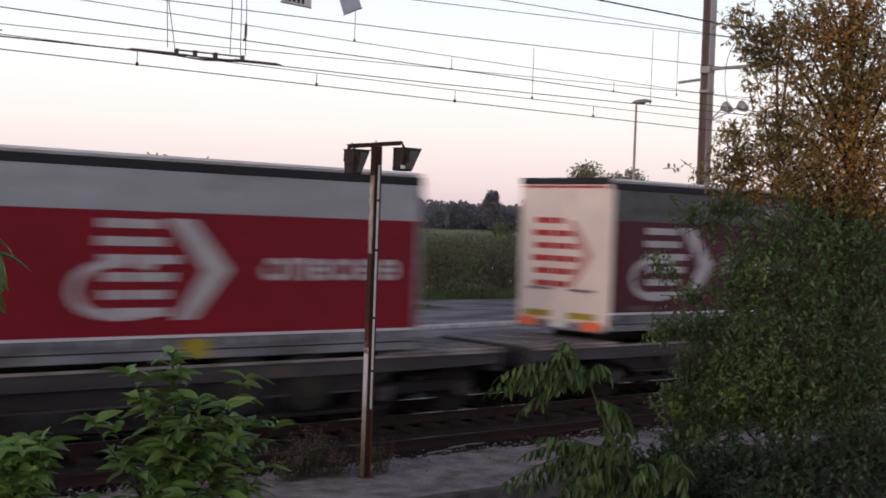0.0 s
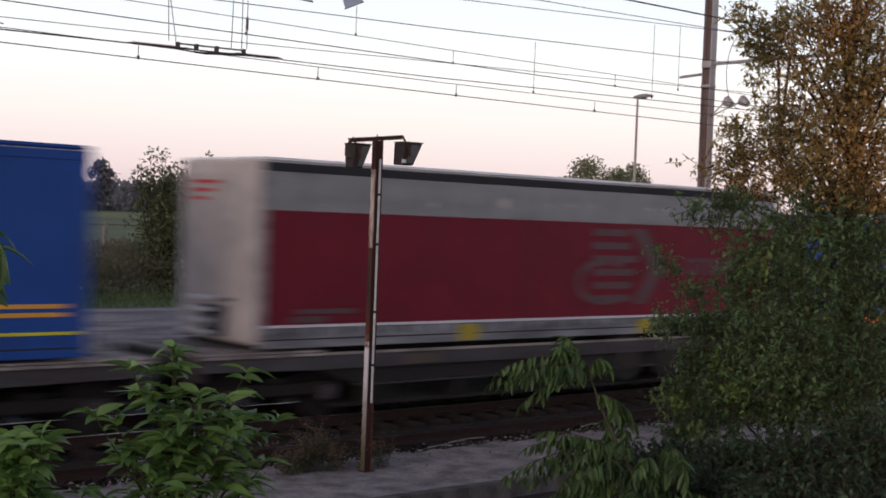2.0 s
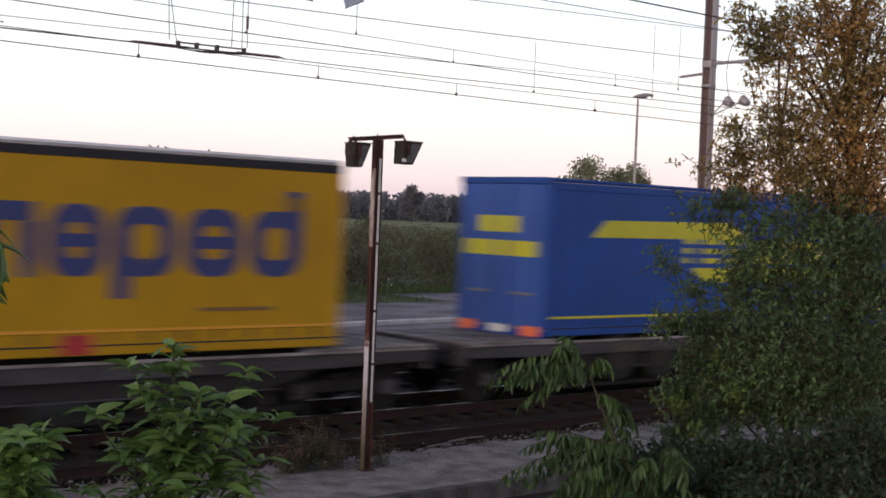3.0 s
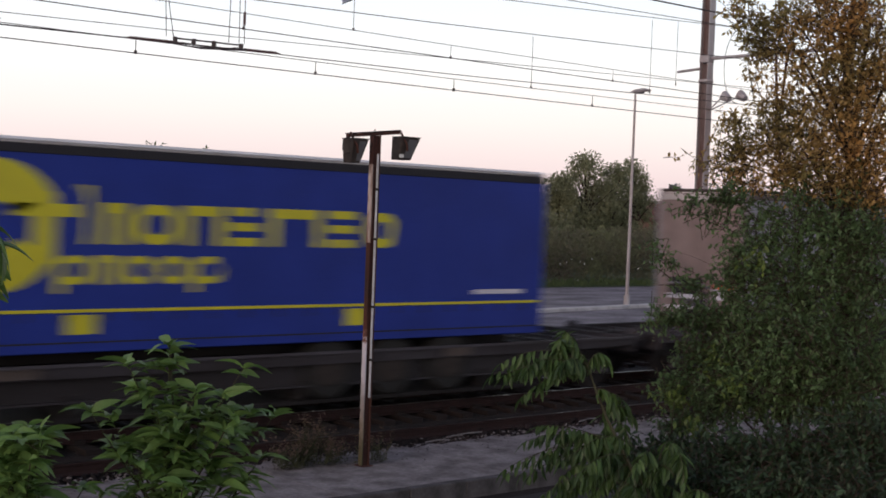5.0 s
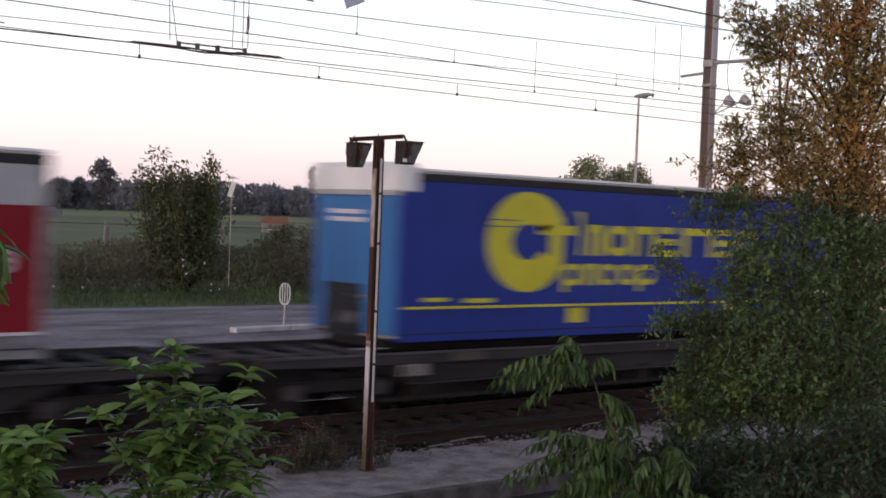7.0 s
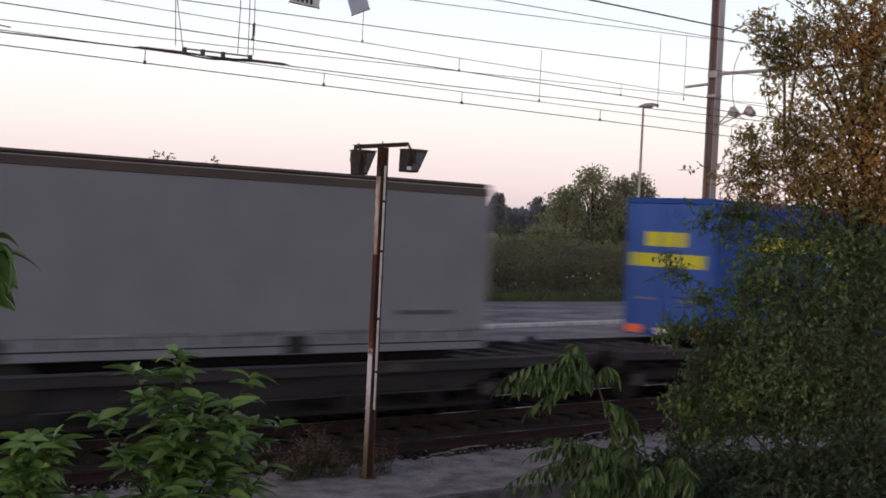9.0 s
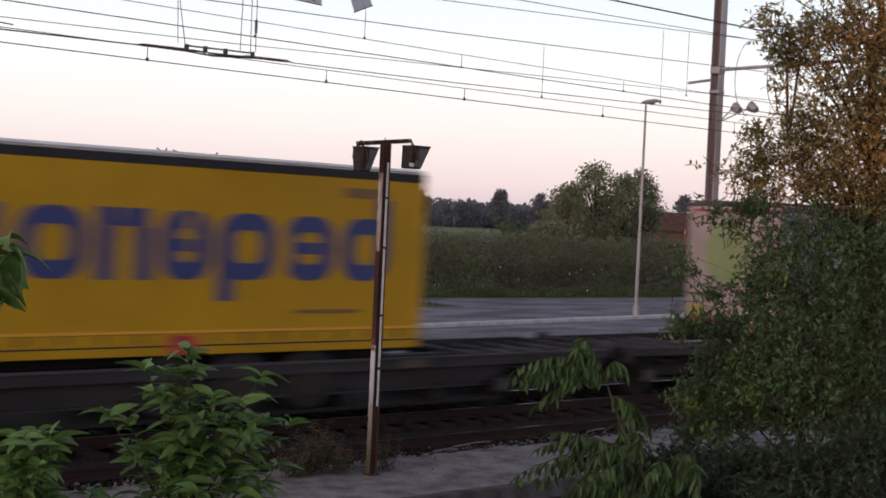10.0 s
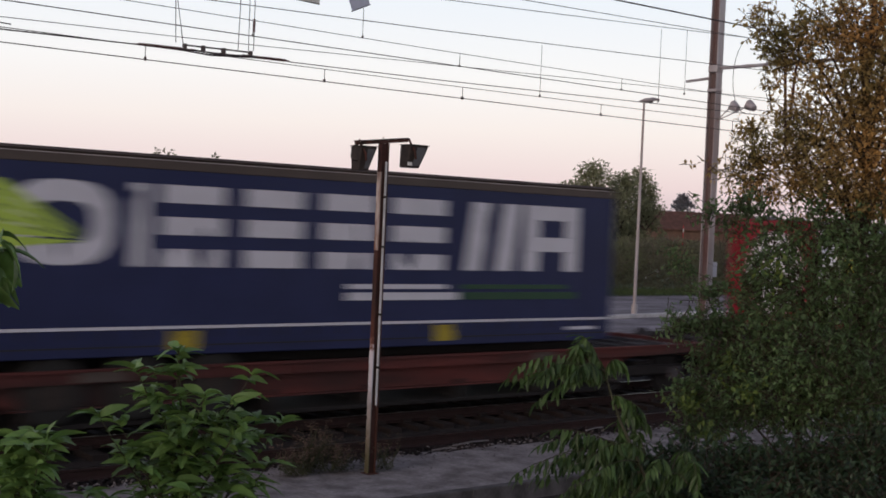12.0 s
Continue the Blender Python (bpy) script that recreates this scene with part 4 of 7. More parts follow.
def red_trailer(end, print_m="", cloth="red", upper="silver", doors="doorw", drop=0.0, band=0.87):
    r = trailer("red and silver curtain-side trailer with striped emblem" + (", white doors" if end == "door" else ", grey front"), cloth, upper, "rimdark", "skirt", "offwhite", "dullyellow", (4.2, 9.0), end, doors if end == "door" else "doorg", drop=drop, band=band)
    print_m = print_m or ("offwhite" if end == "door" else "dustwhite")
    emblem_bars(r, 7.18 if end == "front" else 0.66, 1.80, 1.58, M[print_m], side)
    u = 10.4 if end == "front" else 3.6
    word_blocks(r, u, 2.42, 0.36, [("o", 0.5), ("n", 0.40), ("s", 0.44), ("o", 0.50), ("s", 0.46), ("s", 0.46)], M[print_m], side)
    bm = bmesh.new()
    slab(bm, rect(0.7 if end == "front" else 11.8, 1.9 if end == "front" else 13.0, 1.78, 1.86), side, 0.012)
    part("small_print", bm, M["ghost"], r)
    bm = bmesh.new()
    slab(bm, rect(0.6, 1.3, 1.64, 1.74), side, 0.012)
    part("small_plate", bm, M["ghost"], r)
    if end == "door":
        bm = bmesh.new()
        pl = lambda u_, w_, d: rear(u_, w_, d + 0.034)
        for k, (a, b) in enumerate(((0.5, 1.3), (0.45, 1.6), (0.5, 1.7), (0.42, 1.75), (0.5, 1.7), (0.5, 1.5))):
            slab(bm, rect(a, b, 3.35 - 0.26 * k, 3.47 - 0.26 * k), pl)
            part("emblem_bar", bm, M["redprint"], r)
            bm = bmesh.new()
        slab(bm, rect(0.1, 2.45, 4.08, 4.13), pl)
        part("door_stripe", bm, M["redprint"], r)
        bm = bmesh.new()
        slab(bm, [(1.45, 2.04), (1.62, 2.04), (2.15, 2.72), (1.62, 3.42), (1.45, 3.42), (1.86, 2.72)], pl, 0.010)
        part("emblem_arrow", bm, M["pinkprint"], r)
        for k in range(2):
            bm = bmesh.new()
            slab(bm, rect(0.2 + k * 1.3, 1.0 + k * 1.3, 1.42, 1.55), pl)
            part("warning_plate", bm, M["dullyellow"], r)
    else:
        bm = bmesh.new()
        pl = lambda u_, w_, d: rear(u_, w_, d + 0.036)
        for k in range(3):
            slab(bm, rect(0.4, 1.3 - 0.2 * k, 3.85 - 0.14 * k, 3.91 - 0.14 * k), pl)
            part("front_label", bm, M["redprint"], r)
            bm = bmesh.new()
    return r


def stripe_trailer():
    r = trailer("mid-blue curtain-side trailer with slanted lemon stripes", "midblue", None, "midblue", "midblue", "lemon", "lemon", (3.6, 8.65), "door", "doorb", "midblue", "midblue", long=13.0, drop=0.03)
    side = lambda u, w, d: (u - 0.62, -d, w)
    bm = bmesh.new()
    slab(bm, [(1.8, 3.14), (2.2, 3.48), (6.1, 3.54), (6.75, 3.28), (6.7, 3.18)], side, 0.012)
    slab(bm, [(4.85, 2.54), (5.35, 2.25), (11.4, 2.28), (11.9, 2.60), (4.85, 2.56)], side, 0.012)
    part("stripe", bm, M["lemon"], r, "slanted lemon stripes")
    word_blocks(r, 4.6, 2.66, 0.52, [("z", 0.70), ("z", 0.70), ("z", 0.74), ("v", 0.70), ("q", 0.74), ("q", 0.66), ("q", 0.50), ("q", 0.62), ("q", 0.56), ("q", 0.56)], M["lemon"], side)
    bm = bmesh.new()
    for k in range(2):
        slab(bm, rect(11.6 + 0.1 * k, 13.3, 1.82 + 0.12 * k, 1.88 + 0.12 * k), side, 0.012)
    part("small_print", bm, M["amber"], r)
    pl = lambda u_, w_, d: rear(u_, w_, d + 0.034)
    bm = bmesh.new()
    slab(bm, rect(0.6, 1.75, 3.18, 3.5), pl)
    slab(bm, rect(0.15, 2.3, 2.72, 3.02), pl)
    part("door_print", bm, M["lemon"], r)
    return r


def disc_trailer():
    r = trailer("deep blue curtain-side trailer with lemon disc and white fairing", "blue", None, "rimdark", "blue", "lemon", "lemon", (4.15, 9.05), "front", "skyb", "blue", rail=0.60, drop=0.03)
    bm = bmesh.new()
    ring(bm, 2.0, 4.05, 2.08, 3.95, 0.60, side, 0.012, 32, 0.16, 1.0)
    part("disc_emblem", bm, M["lemon"], r)
    bm = bmesh.new()
    slab(bm, rect(3.3, 4.3, 3.16, 3.34), side, 0.012)
    part("emblem_bar", bm, M["lemon"], r)
    bm = bmesh.new()
    slab(bm, rect(3.62, 3.95, 2.5, 3.5), side, 0.010)
    part("emblem_bar", bm, M["lemon"], r)
    for k in range(2):
        bm = bmesh.new()
        slab(bm, rect(2.0, 2.8, 3.28 + 0.12 * k, 3.30 + 0.12 * k), side, 0.014)
        part("emblem_line", bm, M["blue"], r)
    word_blocks(r, 4.22, 2.78, 0.60, [("i", 0.44), ("n", 0.52), ("o", 0.80), ("n", 0.80), ("z", 0.74), ("n", 1.12), ("z", 0.76), ("o", 0.74)], M["lemon"], side)
    word_blocks(r, 3.98, 2.20, 0.42, [("p", 0.62), ("n", 0.40), ("o", 0.58), ("o", 0.56), ("p", 0.62)], M["lemon"], side)
    bm = bmesh.new()
    slab(bm, rect(11.9, 13.1, 1.98, 2.06), side, 0.012)
    part("small_print", bm, M["offwhite"], r)
    bm = bmesh.new()
    slab(bm, rect(0.55, 1.1, 1.93, 2.00), side, 0.012)
    part("small_print", bm, M["lemon"], r)
    bm = bmesh.new()
    slab(bm, rect(1.5, 2.2, 1.90, 1.98), side, 0.012)
    part("small_print", bm, M["lemon"], r)
    part("fairing", boxed(-0.16, 0.42, -0.02, WIDE + 0.02, TOP - 0.55, TOP + 0.03, bevel=0.09), M["roof"], r, "white roof fairing")
    # no hole is cut: a dark plate carries the shade of an opening
    part("front_opening", boxed(-0.05, -0.036, 1.0, 2.1, LOW + 0.0, LOW + 0.95), M["rimdark"], r, "flat dark plate for an opening's shade")
    bm = bmesh.new()
    pl = lambda u_, w_, d: rear(u_, w_, d + 0.036)
    slab(bm, rect(0.5, 1.5, 3.42, 3.5), pl)
    part("front_label", bm, M["offwhite"], r)
    bm = bmesh.new()
    slab(bm, rect(0.5, 1.6, 3.28, 3.36), pl)
    part("front_label", bm, M["offwhite"], r)
    return r


def grey_trailer(end):
    r = trailer("plain grey curtain-side trailer with brown roof edge" + (" and dusty pink doors" if end == "door" else ""), "grey", None, "rimbrown", "grey", "skirt", "rimdark", (4.25, 9.3), end, "pinkdoor" if end == "door" else "taupe", "grey", "rimbrown", drop=0.09)
    bm = bmesh.new()
    slab(bm, rect(11.6, 12.8, 1.86, 1.93), side, 0.012)
    part("small_print", bm, M["slate"], r)
    pl = lambda u_, w_, d: rear(u_, w_, d + 0.036)
    if end == "door":
        bm = bmesh.new()
        slab(bm, disc(1.2, 3.0, 0.66, 0.80), pl)
        part("door_emblem", bm, M["sage"], r, "round faded green emblem")
        bm = bmesh.new()
        slab(bm, rect(0.1, 2.45, 1.34, 1.44), pl)
        part("door_stripe", bm, M["redprint"], r)
        bm = bmesh.new()
        slab(bm, rect(0.1, 2.45, 3.94, 4.00), pl)
        part("door_stripe", bm, M["redprint"], r)
        for k in range(2):
            bm = bmesh.new()
            slab(bm, rect(0.12 + 1.75 * k, 0.55 + 1.75 * k, 1.46, 1.75), pl)
            part("warning_plate", bm, M["dullyellow"], r)
        part("pallet_label", boxed(-0.05, -0.034, 0.35, 0.95, 1.42, 1.66), M["offwhite"], r)
    else:
        part("top_board", boxed(-0.034, -0.021, 0.12, WIDE - 0.12, TOP - 0.38, TOP - 0.24), M["doorg"], r, "pale board under the roof edge")
        # raised plate whose dark colour stands in for shade in a recess
        part("coupling_recess", boxed(-0.108, -0.101, 1.06, 2.04, LOW + 0.56, LOW + 0.92), M["rimdark"], r, "flat dark plate for a recess's shade")
        for z0, z1, m in ((0.77, 0.81, "skirt"), (0.44, 0.55, "offwhite"), (0.20, 0.28, "offwhite")):
            part("step_bar", boxed(-0.135, -0.11, 1.04, 2.06, LOW + z0, LOW + z1, bevel=0.008), M[m], r)
        p = part("notice_board", boxed(-0.048, -0.036, 0.24, 0.80, LOW + 0.46, LOW + 0.80), M["offwhite"], r, "white notice")
        # the tail-light material gives this printed band an added glow
        part("notice_band", boxed(-0.052, -0.049, 0.24, 0.80, LOW + 0.71, LOW + 0.80), M["orange"], p, "orange upper band, glowing without a lamp")
    return r


def navy_trailer():
    r = trailer("navy curtain-side trailer with tall white hoops and lime emblem", "navy", None, "rimbrown", "navy", "offwhite", "dullyellow", (3.98, 9.12), "door", "doorg", "navy", "rimbrown", drop=0.07, rail=0.42)
    word_blocks(r, 1.45, 2.55, 1.22, [("o", 1.75), ("b", 0.55), ("z", 1.45), ("z", 1.45), ("z", 1.45), ("z", 1.6), ("v", 1.5), ("x", 1.6)], M["offwhite"], side)
    for u0, u1, m in ((7.2, 9.65, "offwhite"), (9.7, 12.65, "green")):
        bm = bmesh.new()
        slab(bm, rect(u0, u1 - 0.02, 2.03, 2.16), side, 0.012)
        part("print_line", bm, M[m], r)
        bm = bmesh.new()
        slab(bm, rect(u0, u1 - 0.3, 2.22, 2.30), side, 0.012)
        part("print_line", bm, M[m], r)
    for a, b, c in ((3.72, 3.84, 3.02), (3.52, 3.66, 2.99), (3.32, 3.46, 2.96), (3.12, 3.26, 2.93), (2.92, 3.06, 2.90)):
        bm = bmesh.new()
        slab(bm, [(0.12, a), (0.12, b), (1.3, b - 0.10), (2.5, c), (1.3, a - 0.14)], side, 0.014)
        part("leaf_emblem", bm, M["lime"], r)
    bm = bmesh.new()
    slab(bm, rect(12.4, 13.2, 1.44, 1.50), side, 0.025)
    part("small_print", bm, M["offwhite"], r)
    return r


def tank_container(length, z0, label):
    """A white tank in a red frame."""
    r = tagged(new("tank_container"), label, "tank container", "tank containers on the train")
    W, Ht = 2.44, 2.55
    for x in (0.0, length - 0.14):
        for y in (0.0, W - 0.14):
            part("corner_post", boxed(x, x + 0.14, y, y + 0.14, z0, z0 + Ht, bevel=0.01), M["tankred"], r)
        for z in (z0, z0 + Ht - 0.14):
            part("end_beam", boxed(x + 0.01, x + 0.13, 0.14, W - 0.14, z, z + 0.14, bevel=0.01), M["tankred"], r)
        xx = x + 0.07
        for a, b in (((0.14, z0 + 0.14), (0.75, z0 + 0.75)), ((W - 0.14, z0 + 0.14), (W - 0.75, z0 + 0.75)), ((0.14, z0 + Ht - 0.14), (0.6, z0 + Ht - 0.6)), ((W - 0.14, z0 + Ht - 0.14), (W - 0.6, z0 + Ht - 0.6))):
            part("brace", tubed([(xx, *a), (xx, *b)], 0.05, 6), M["tankred"], r)
    for y in (0.03, W - 0.13):
        if length > 8:
            for u0, u1 in ((0.14, 1.1), (length - 1.5, length - 0.14)):
                part("bottom_rail", boxed(u0, u1, y, y + 0.10, z0 + 0.02, z0 + 0.15, bevel=0.01), M["tankred"], r)
            continue
        part("bottom_rail", boxed(0.14, length - 0.14, y, y + 0.10, z0 + 0.02, z0 + 0.15, bevel=0.01), M["tankred"], r)
    for y in (0.03, W - 0.13):
        part("top_rail", boxed(0.14, length - 0.14, y + 0.25, y + 0.32, z0 + Ht - 0.09, z0 + Ht - 0.02), M["skirt"], r)
    c, R = (W / 2, z0 + 0.15 + 1.17), 1.15
    bm = bmesh.new()
    tube(bm, [(0.16, *c), (0.20, *c), (0.30, *c), (0.48, *c), (length - 0.48, *c), (length - 0.30, *c), (length - 0.20, *c), (length - 0.16, *c)], [0.5, 0.85, 1.04, R, R, 1.04, 0.85, 0.5], 48)
    tank = part("tank", bm, M["tank"], r, "white tank shell", True)
    for x in (1.1, length / 2, length - 1.1):
        bm = bmesh.new()
        tube(bm, [(x - 0.05, *c), (x + 0.05, *c)], R + 0.02, 40, False)
        part("band", bm, M["tank"], tank, "", True)
    part("walkway", boxed(0.5, length - 0.5, W / 2 - 0.3, W / 2 + 0.3, z0 + Ht - 0.10, z0 + Ht - 0.05), M["skirt"], r)
    # plain shapes of the painted name, curved with the shell
    def shell(u, w, d):
        h = min(0.99, max(-0.99, (w - c[1]) / R))
        return (u, W / 2 - (R + d) * math.sqrt(1 - h * h), c[1] + (R + d) * h)
    big = length > 8
    e0 = 2.5 if big else 1.1
    g = 1.0 if big else 0.8
    for a0, a1, b0, b1, d, m in ((0.10, 1.08, -0.50, 0.52, 0.008, "paleyellow"), (0.32, 0.98, -0.16, 0.44, 0.014, "lemon"), (-0.02, 0.42, -0.50, -0.18, 0.014, "lemon")):
        bm = bmesh.new()
        slab(bm, rect(e0 + g * a0, e0 + g * a1, c[1] + g * b0, c[1] + g * b1), shell, d)
        part("emblem", bm, M[m], tank)
    word_blocks(tank, e0 + g * 1.10, c[1] - g * 0.24, g * 0.50, [(q, g * wd) for q, wd in (("v", 0.55), ("q", 0.40), ("v", 0.55), ("t", 0.55), ("q", 0.50), ("x", 0.60))], M["redprint"], shell)
    plates = ((1.2, 2.3, -0.80, -0.45, "rimdark"), (0.9, 1.7, 0.55, 0.60, "skirt"), (7.2, 7.9, 0.46, 0.54, "inky"), (7.4, 8.0, 0.14, 0.24, "skirt"), (5.6, 6.4, -0.40, -0.33, "lemon")) if big else (
        (2.4, 3.4, -0.50, -0.44, "inky"), (2.5, 3.4, -0.64, -0.58, "inky"), (2.4, 3.3, -0.74, -0.70, "inky"), (4.9, 5.5, 0.66, 0.72, "inky"), (4.7, 5.3, 0.36, 0.46, "lemon"), (4.0, 4.5, -0.42, -0.34, "lemon"))
    for u0, u1, w0, w1, m in plates:
        bm = bmesh.new()
        slab(bm, rect(u0, u1, c[1] + w0, c[1] + w1), shell, 0.010)
        part("label_plate", bm, M[m], tank)
    # red end plate with an oval opening, pale dished end behind
    for x in (0.135,):
        bm = bmesh.new()
        n = 32
        for k in range(n):
            a0, a1 = math.tau * k / n, math.tau * (k + 1) / n

            def out(a):
                cx, sy = math.cos(a), math.sin(a)
                q = 1 / max(abs(cx), abs(sy))
                return (x, W / 2 + cx * q * (W / 2 - 0.13), z0 + Ht / 2 + sy * q * (Ht / 2 - 0.13))

            def inn(a):
                return (x, W / 2 + 0.80 * math.cos(a), z0 + Ht / 2 + 1.02 * math.sin(a))
            bm.faces.new([bm.verts.new(p) for p in (out(a0), out(a1), inn(a1), inn(a0))])
        part("end_plate", bm, M["tankred"], r, "red end plate round an oval opening")
    for z in (0.55, 1.0, 1.75, 2.1):
        part("end_rung", tubed([(0.10, 0.7, z0 + z), (0.10, W - 0.7, z0 + z)], 0.022, 6), M["skirt"], r)
    return r


BOGIE_WHEEL = bmesh.new()
drum(BOGIE_WHEEL, (0, 0, 0), (0, 1, 0), 0.46, 0.065, 24)
BOGIE_WHEEL = mesh_of(BOGIE_WHEEL, "wheel", M["darksteel"])


def bogie(root, x):
    b = part("bogie", boxed(x - 1.15, x + 1.15, 0.20, 0.36, 0.42, 0.62, bevel=0.03), M["darksteel"], root, "dark bogie frame")
    part("far_side_frame", boxed(x - 1.15, x + 1.15, 2.19, 2.35, 0.42, 0.62), M["darksteel"], b)
    part("bolster", boxed(x - 0.2, x + 0.2, 0.36, 2.19, 0.45, 0.70), M["darksteel"], b)
    for dx in (-0.9, 0.9):
        for y in (0.52, 2.03):
            w = new("wheel", BOGIE_WHEEL)
            w.parent, w.location = b, (x + dx, y, 0.46)
        part("axle", tubed([(x + dx, 0.3, 0.46), (x + dx, 2.25, 0.46)], 0.08, 8), M["darksteel"], b)
        part("axle_box", boxed(x + dx - 0.14, x + dx + 0.14, 0.14, 0.32, 0.33, 0.58, bevel=0.03), M["steel"], b)
    return b


def wagon(label, x0, x1, frame_m="steel", pocket=True, rear_deck=2.6, front_deck=2.6, plated=True, marked=False, lift=0.0):
    """A pocket wagon from x0 to x1 with decks over its bogies, local to the thing's own zero."""
    r = tagged(new("pocket_wagon" if pocket else "container_wagon"), label, "wagon", "wagons of the train")
    L = x1 - x0
    zt, zb = (1.13, 0.58) if plated else (1.06, 0.52)
    for y0, y1 in ((0.0, 0.10), (2.45, 2.55)):
        bm = bmesh.new()
        pts = [(0.1, zt), (L - 0.1, zt), (L - 0.1, 0.90), (L - 2.2, 0.86), (2.2, 0.86), (0.1, 0.90)]
        a = [bm.verts.new((u, y0, w)) for u, w in pts]
        b = [bm.verts.new((u, y1, w)) for u, w in pts]
        bm.faces.new(a), bm.faces.new(b[::-1])
        for i in range(len(pts)):
            j = (i + 1) % len(pts)
            bm.faces.new((a[j], a[i], b[i], b[j]))
        beam = part("side_beam", bm, M[frame_m], r)
        if y0 == 0.0:
            # on grey wagons this paler strip puts an edge highlight into the colour
            part("top_flange", boxed(0.1, L - 0.1, -0.05, 0.0, zt - 0.03, zt + 0.012), M["deck" if frame_m == "steel" else "steel" if frame_m == "duskysteel" else frame_m], beam, "worn top edge, highlighted pale on grey wagons")
            web = bmesh.new()
            pts = [(2.3, 0.857), (3.2, zb), (L - 3.2, zb), (L - 2.3, 0.857)]
            a, b = ([web.verts.new((u, y, w)) for u, w in pts] for y in (0.16, 0.22))
            web.faces.new(a[::-1]), web.faces.new(b)
            for i in range(4):
                j = (i + 1) % 4
                web.faces.new((a[i], a[j], b[j], b[i]))
            # grey wagons take the darkened grey here, shade put into the colour
            part("lower_web", web, M["web_shade" if frame_m in ("steel", "duskysteel") else frame_m], beam, "dark set-back lower web")
            part("bottom_flange", boxed(3.2, L - 3.2, 0.06, 0.22, zb - 0.03, zb - 0.002), M[frame_m], beam)
            k = 3.6
            while k < L - 3.6:
                part("stiffener", boxed(k, k + 0.05, -0.04, 0.0, 0.862, zt - 0.032), M[frame_m], beam)
                k += 1.45
            for u, w in ((4.1, 0.8), (L - 5.2, 0.6)):
                part("data_plate", boxed(u, u + w, -0.014, -0.002, 0.88, 1.06), M["rimbrown"], beam)
    for u0, u1 in ((0.05, rear_deck), (L - front_deck, L - 0.05)):
        if plated:
            d = part("end_deck", boxed(u0, u1, 0.02, 2.53, zt + 0.014, zt + 0.05, bevel=0.008), M["deck"], r, "worn pale deck plate")
            k = u0 + 0.3
            while k < u1 - 0.3:
                part("deck_rib", boxed(k, k + 0.05, 0.1, 2.45, zt + 0.051, zt + 0.064), M["steel"], d)
                k += 0.45
        else:
            for k in range(4):
                y = 0.16 + 0.68 * k
                part("deck_girder", boxed(u0, u1, y, y + 0.16, zt - 0.24, zt - 0.12, bevel=0.01), M["darksteel"], r)
            k = u0 + 0.25
            while k < u1 - 0.2:
                part("deck_tie", boxed(k, k + 0.12, 0.1, 2.45, zt - 0.118, zt - 0.06), M["steel"], r)
                k += 0.8
        part("head_stock", boxed(u0 if u0 < 1 else u1 - 0.12, u0 + 0.12 if u0 < 1 else u1, 0.05, 2.5, 0.75, zt), M[frame_m], r)
    if pocket:
        part("pocket_floor", boxed(2.7, L - 2.7, 0.12, 2.43, 0.20 + lift, 0.262 + lift), M["darksteel"], r)
    part("centre_sill", boxed(0.2, L - 0.2, 1.1, 1.45, 0.64, 0.95), M["darksteel"], r)
    k = 3.4
    while k < L - 3.0:
        part("cross_bearer", boxed(k, k + 0.12, 0.1, 2.45, 0.28 if pocket else 0.6, 0.60 if pocket else 0.9), M["darksteel"], r)
        k += 2.0
    for x in (1.75, L - 1.75):
        bogie(r, x)
    for x, s in ((0.0, -1), (L, 1)):
        for y in (0.4, 2.15):
            bf = part("buffer", tubed([(x - s * 0.05, y, 1.0), (x + s * 0.28, y, 1.0)], 0.07, 10), M["darksteel"], r)
            part("buffer_head", tubed([(x + s * 0.28, y, 1.0), (x + s * 0.32, y, 1.0)], [0.2, 0.19], 14), M["steel"], bf)
    part("coupler", boxed(-0.4, 0.0, 1.2, 1.35, 0.92, 1.04), M["darksteel"], r)
    if marked:
        mk = part("brake_plate", boxed(2.9, 3.5, -0.07, -0.052, 0.66, 0.86), M["deck"], r, "white plate with dark marks")
        for i in range(3):
            part("plate_mark", boxed(2.95 + 0.1 * i, 3.0 + 0.1 * i, -0.074, -0.0702, 0.66, 0.84), M["black"], mk)
    return r


SPEED = 22.444
# place of each load's leading (right-hand) end at the start, in metres along the line
LOADS = [
    (51.0, grey_trailer("front"), LONG), (32.70, red_trailer("door", "dustwhite", "maroon", "slate", "sunwarm_door"), LONG), (14.25, red_trailer("front"), LONG), (-1.94, yellow_trailer("door", 1.09), LONG),
    (-20.35, red_trailer("front", "ghost", "dullred", upper="dullsilver"), LONG), (-36.85, stripe_trailer(), 13.0), (-54.69, yellow_trailer("door", 5.0), LONG), (-75.10, grey_trailer("front"), LONG),
    (-95.04, disc_trailer(), LONG), (-111.59, red_trailer("door"), LONG), (-129.85, disc_trailer(), LONG), (-149.75, red_trailer("front", drop=0.13, band=0.95), LONG),
    (-166.8, stripe_trailer(), 13.0), (-186.39, grey_trailer("door"), LONG), (-210.30, yellow_trailer("front", 5.04), LONG),
    (-227.1, tank_container(9.12, 1.23, "long white tank container in a red frame"), 9.12), (-237.75, tank_container(6.06, 1.23, "short white tank container in a red frame"), 6.06),
    (-250.80, navy_trailer(), LONG)]
for _, ob, _ in LOADS:
    if ob["category"] == "tank container":
        ob.name = "tank_container"


# loads that stand higher in their pocket
LIFTED = {1: 0.16}


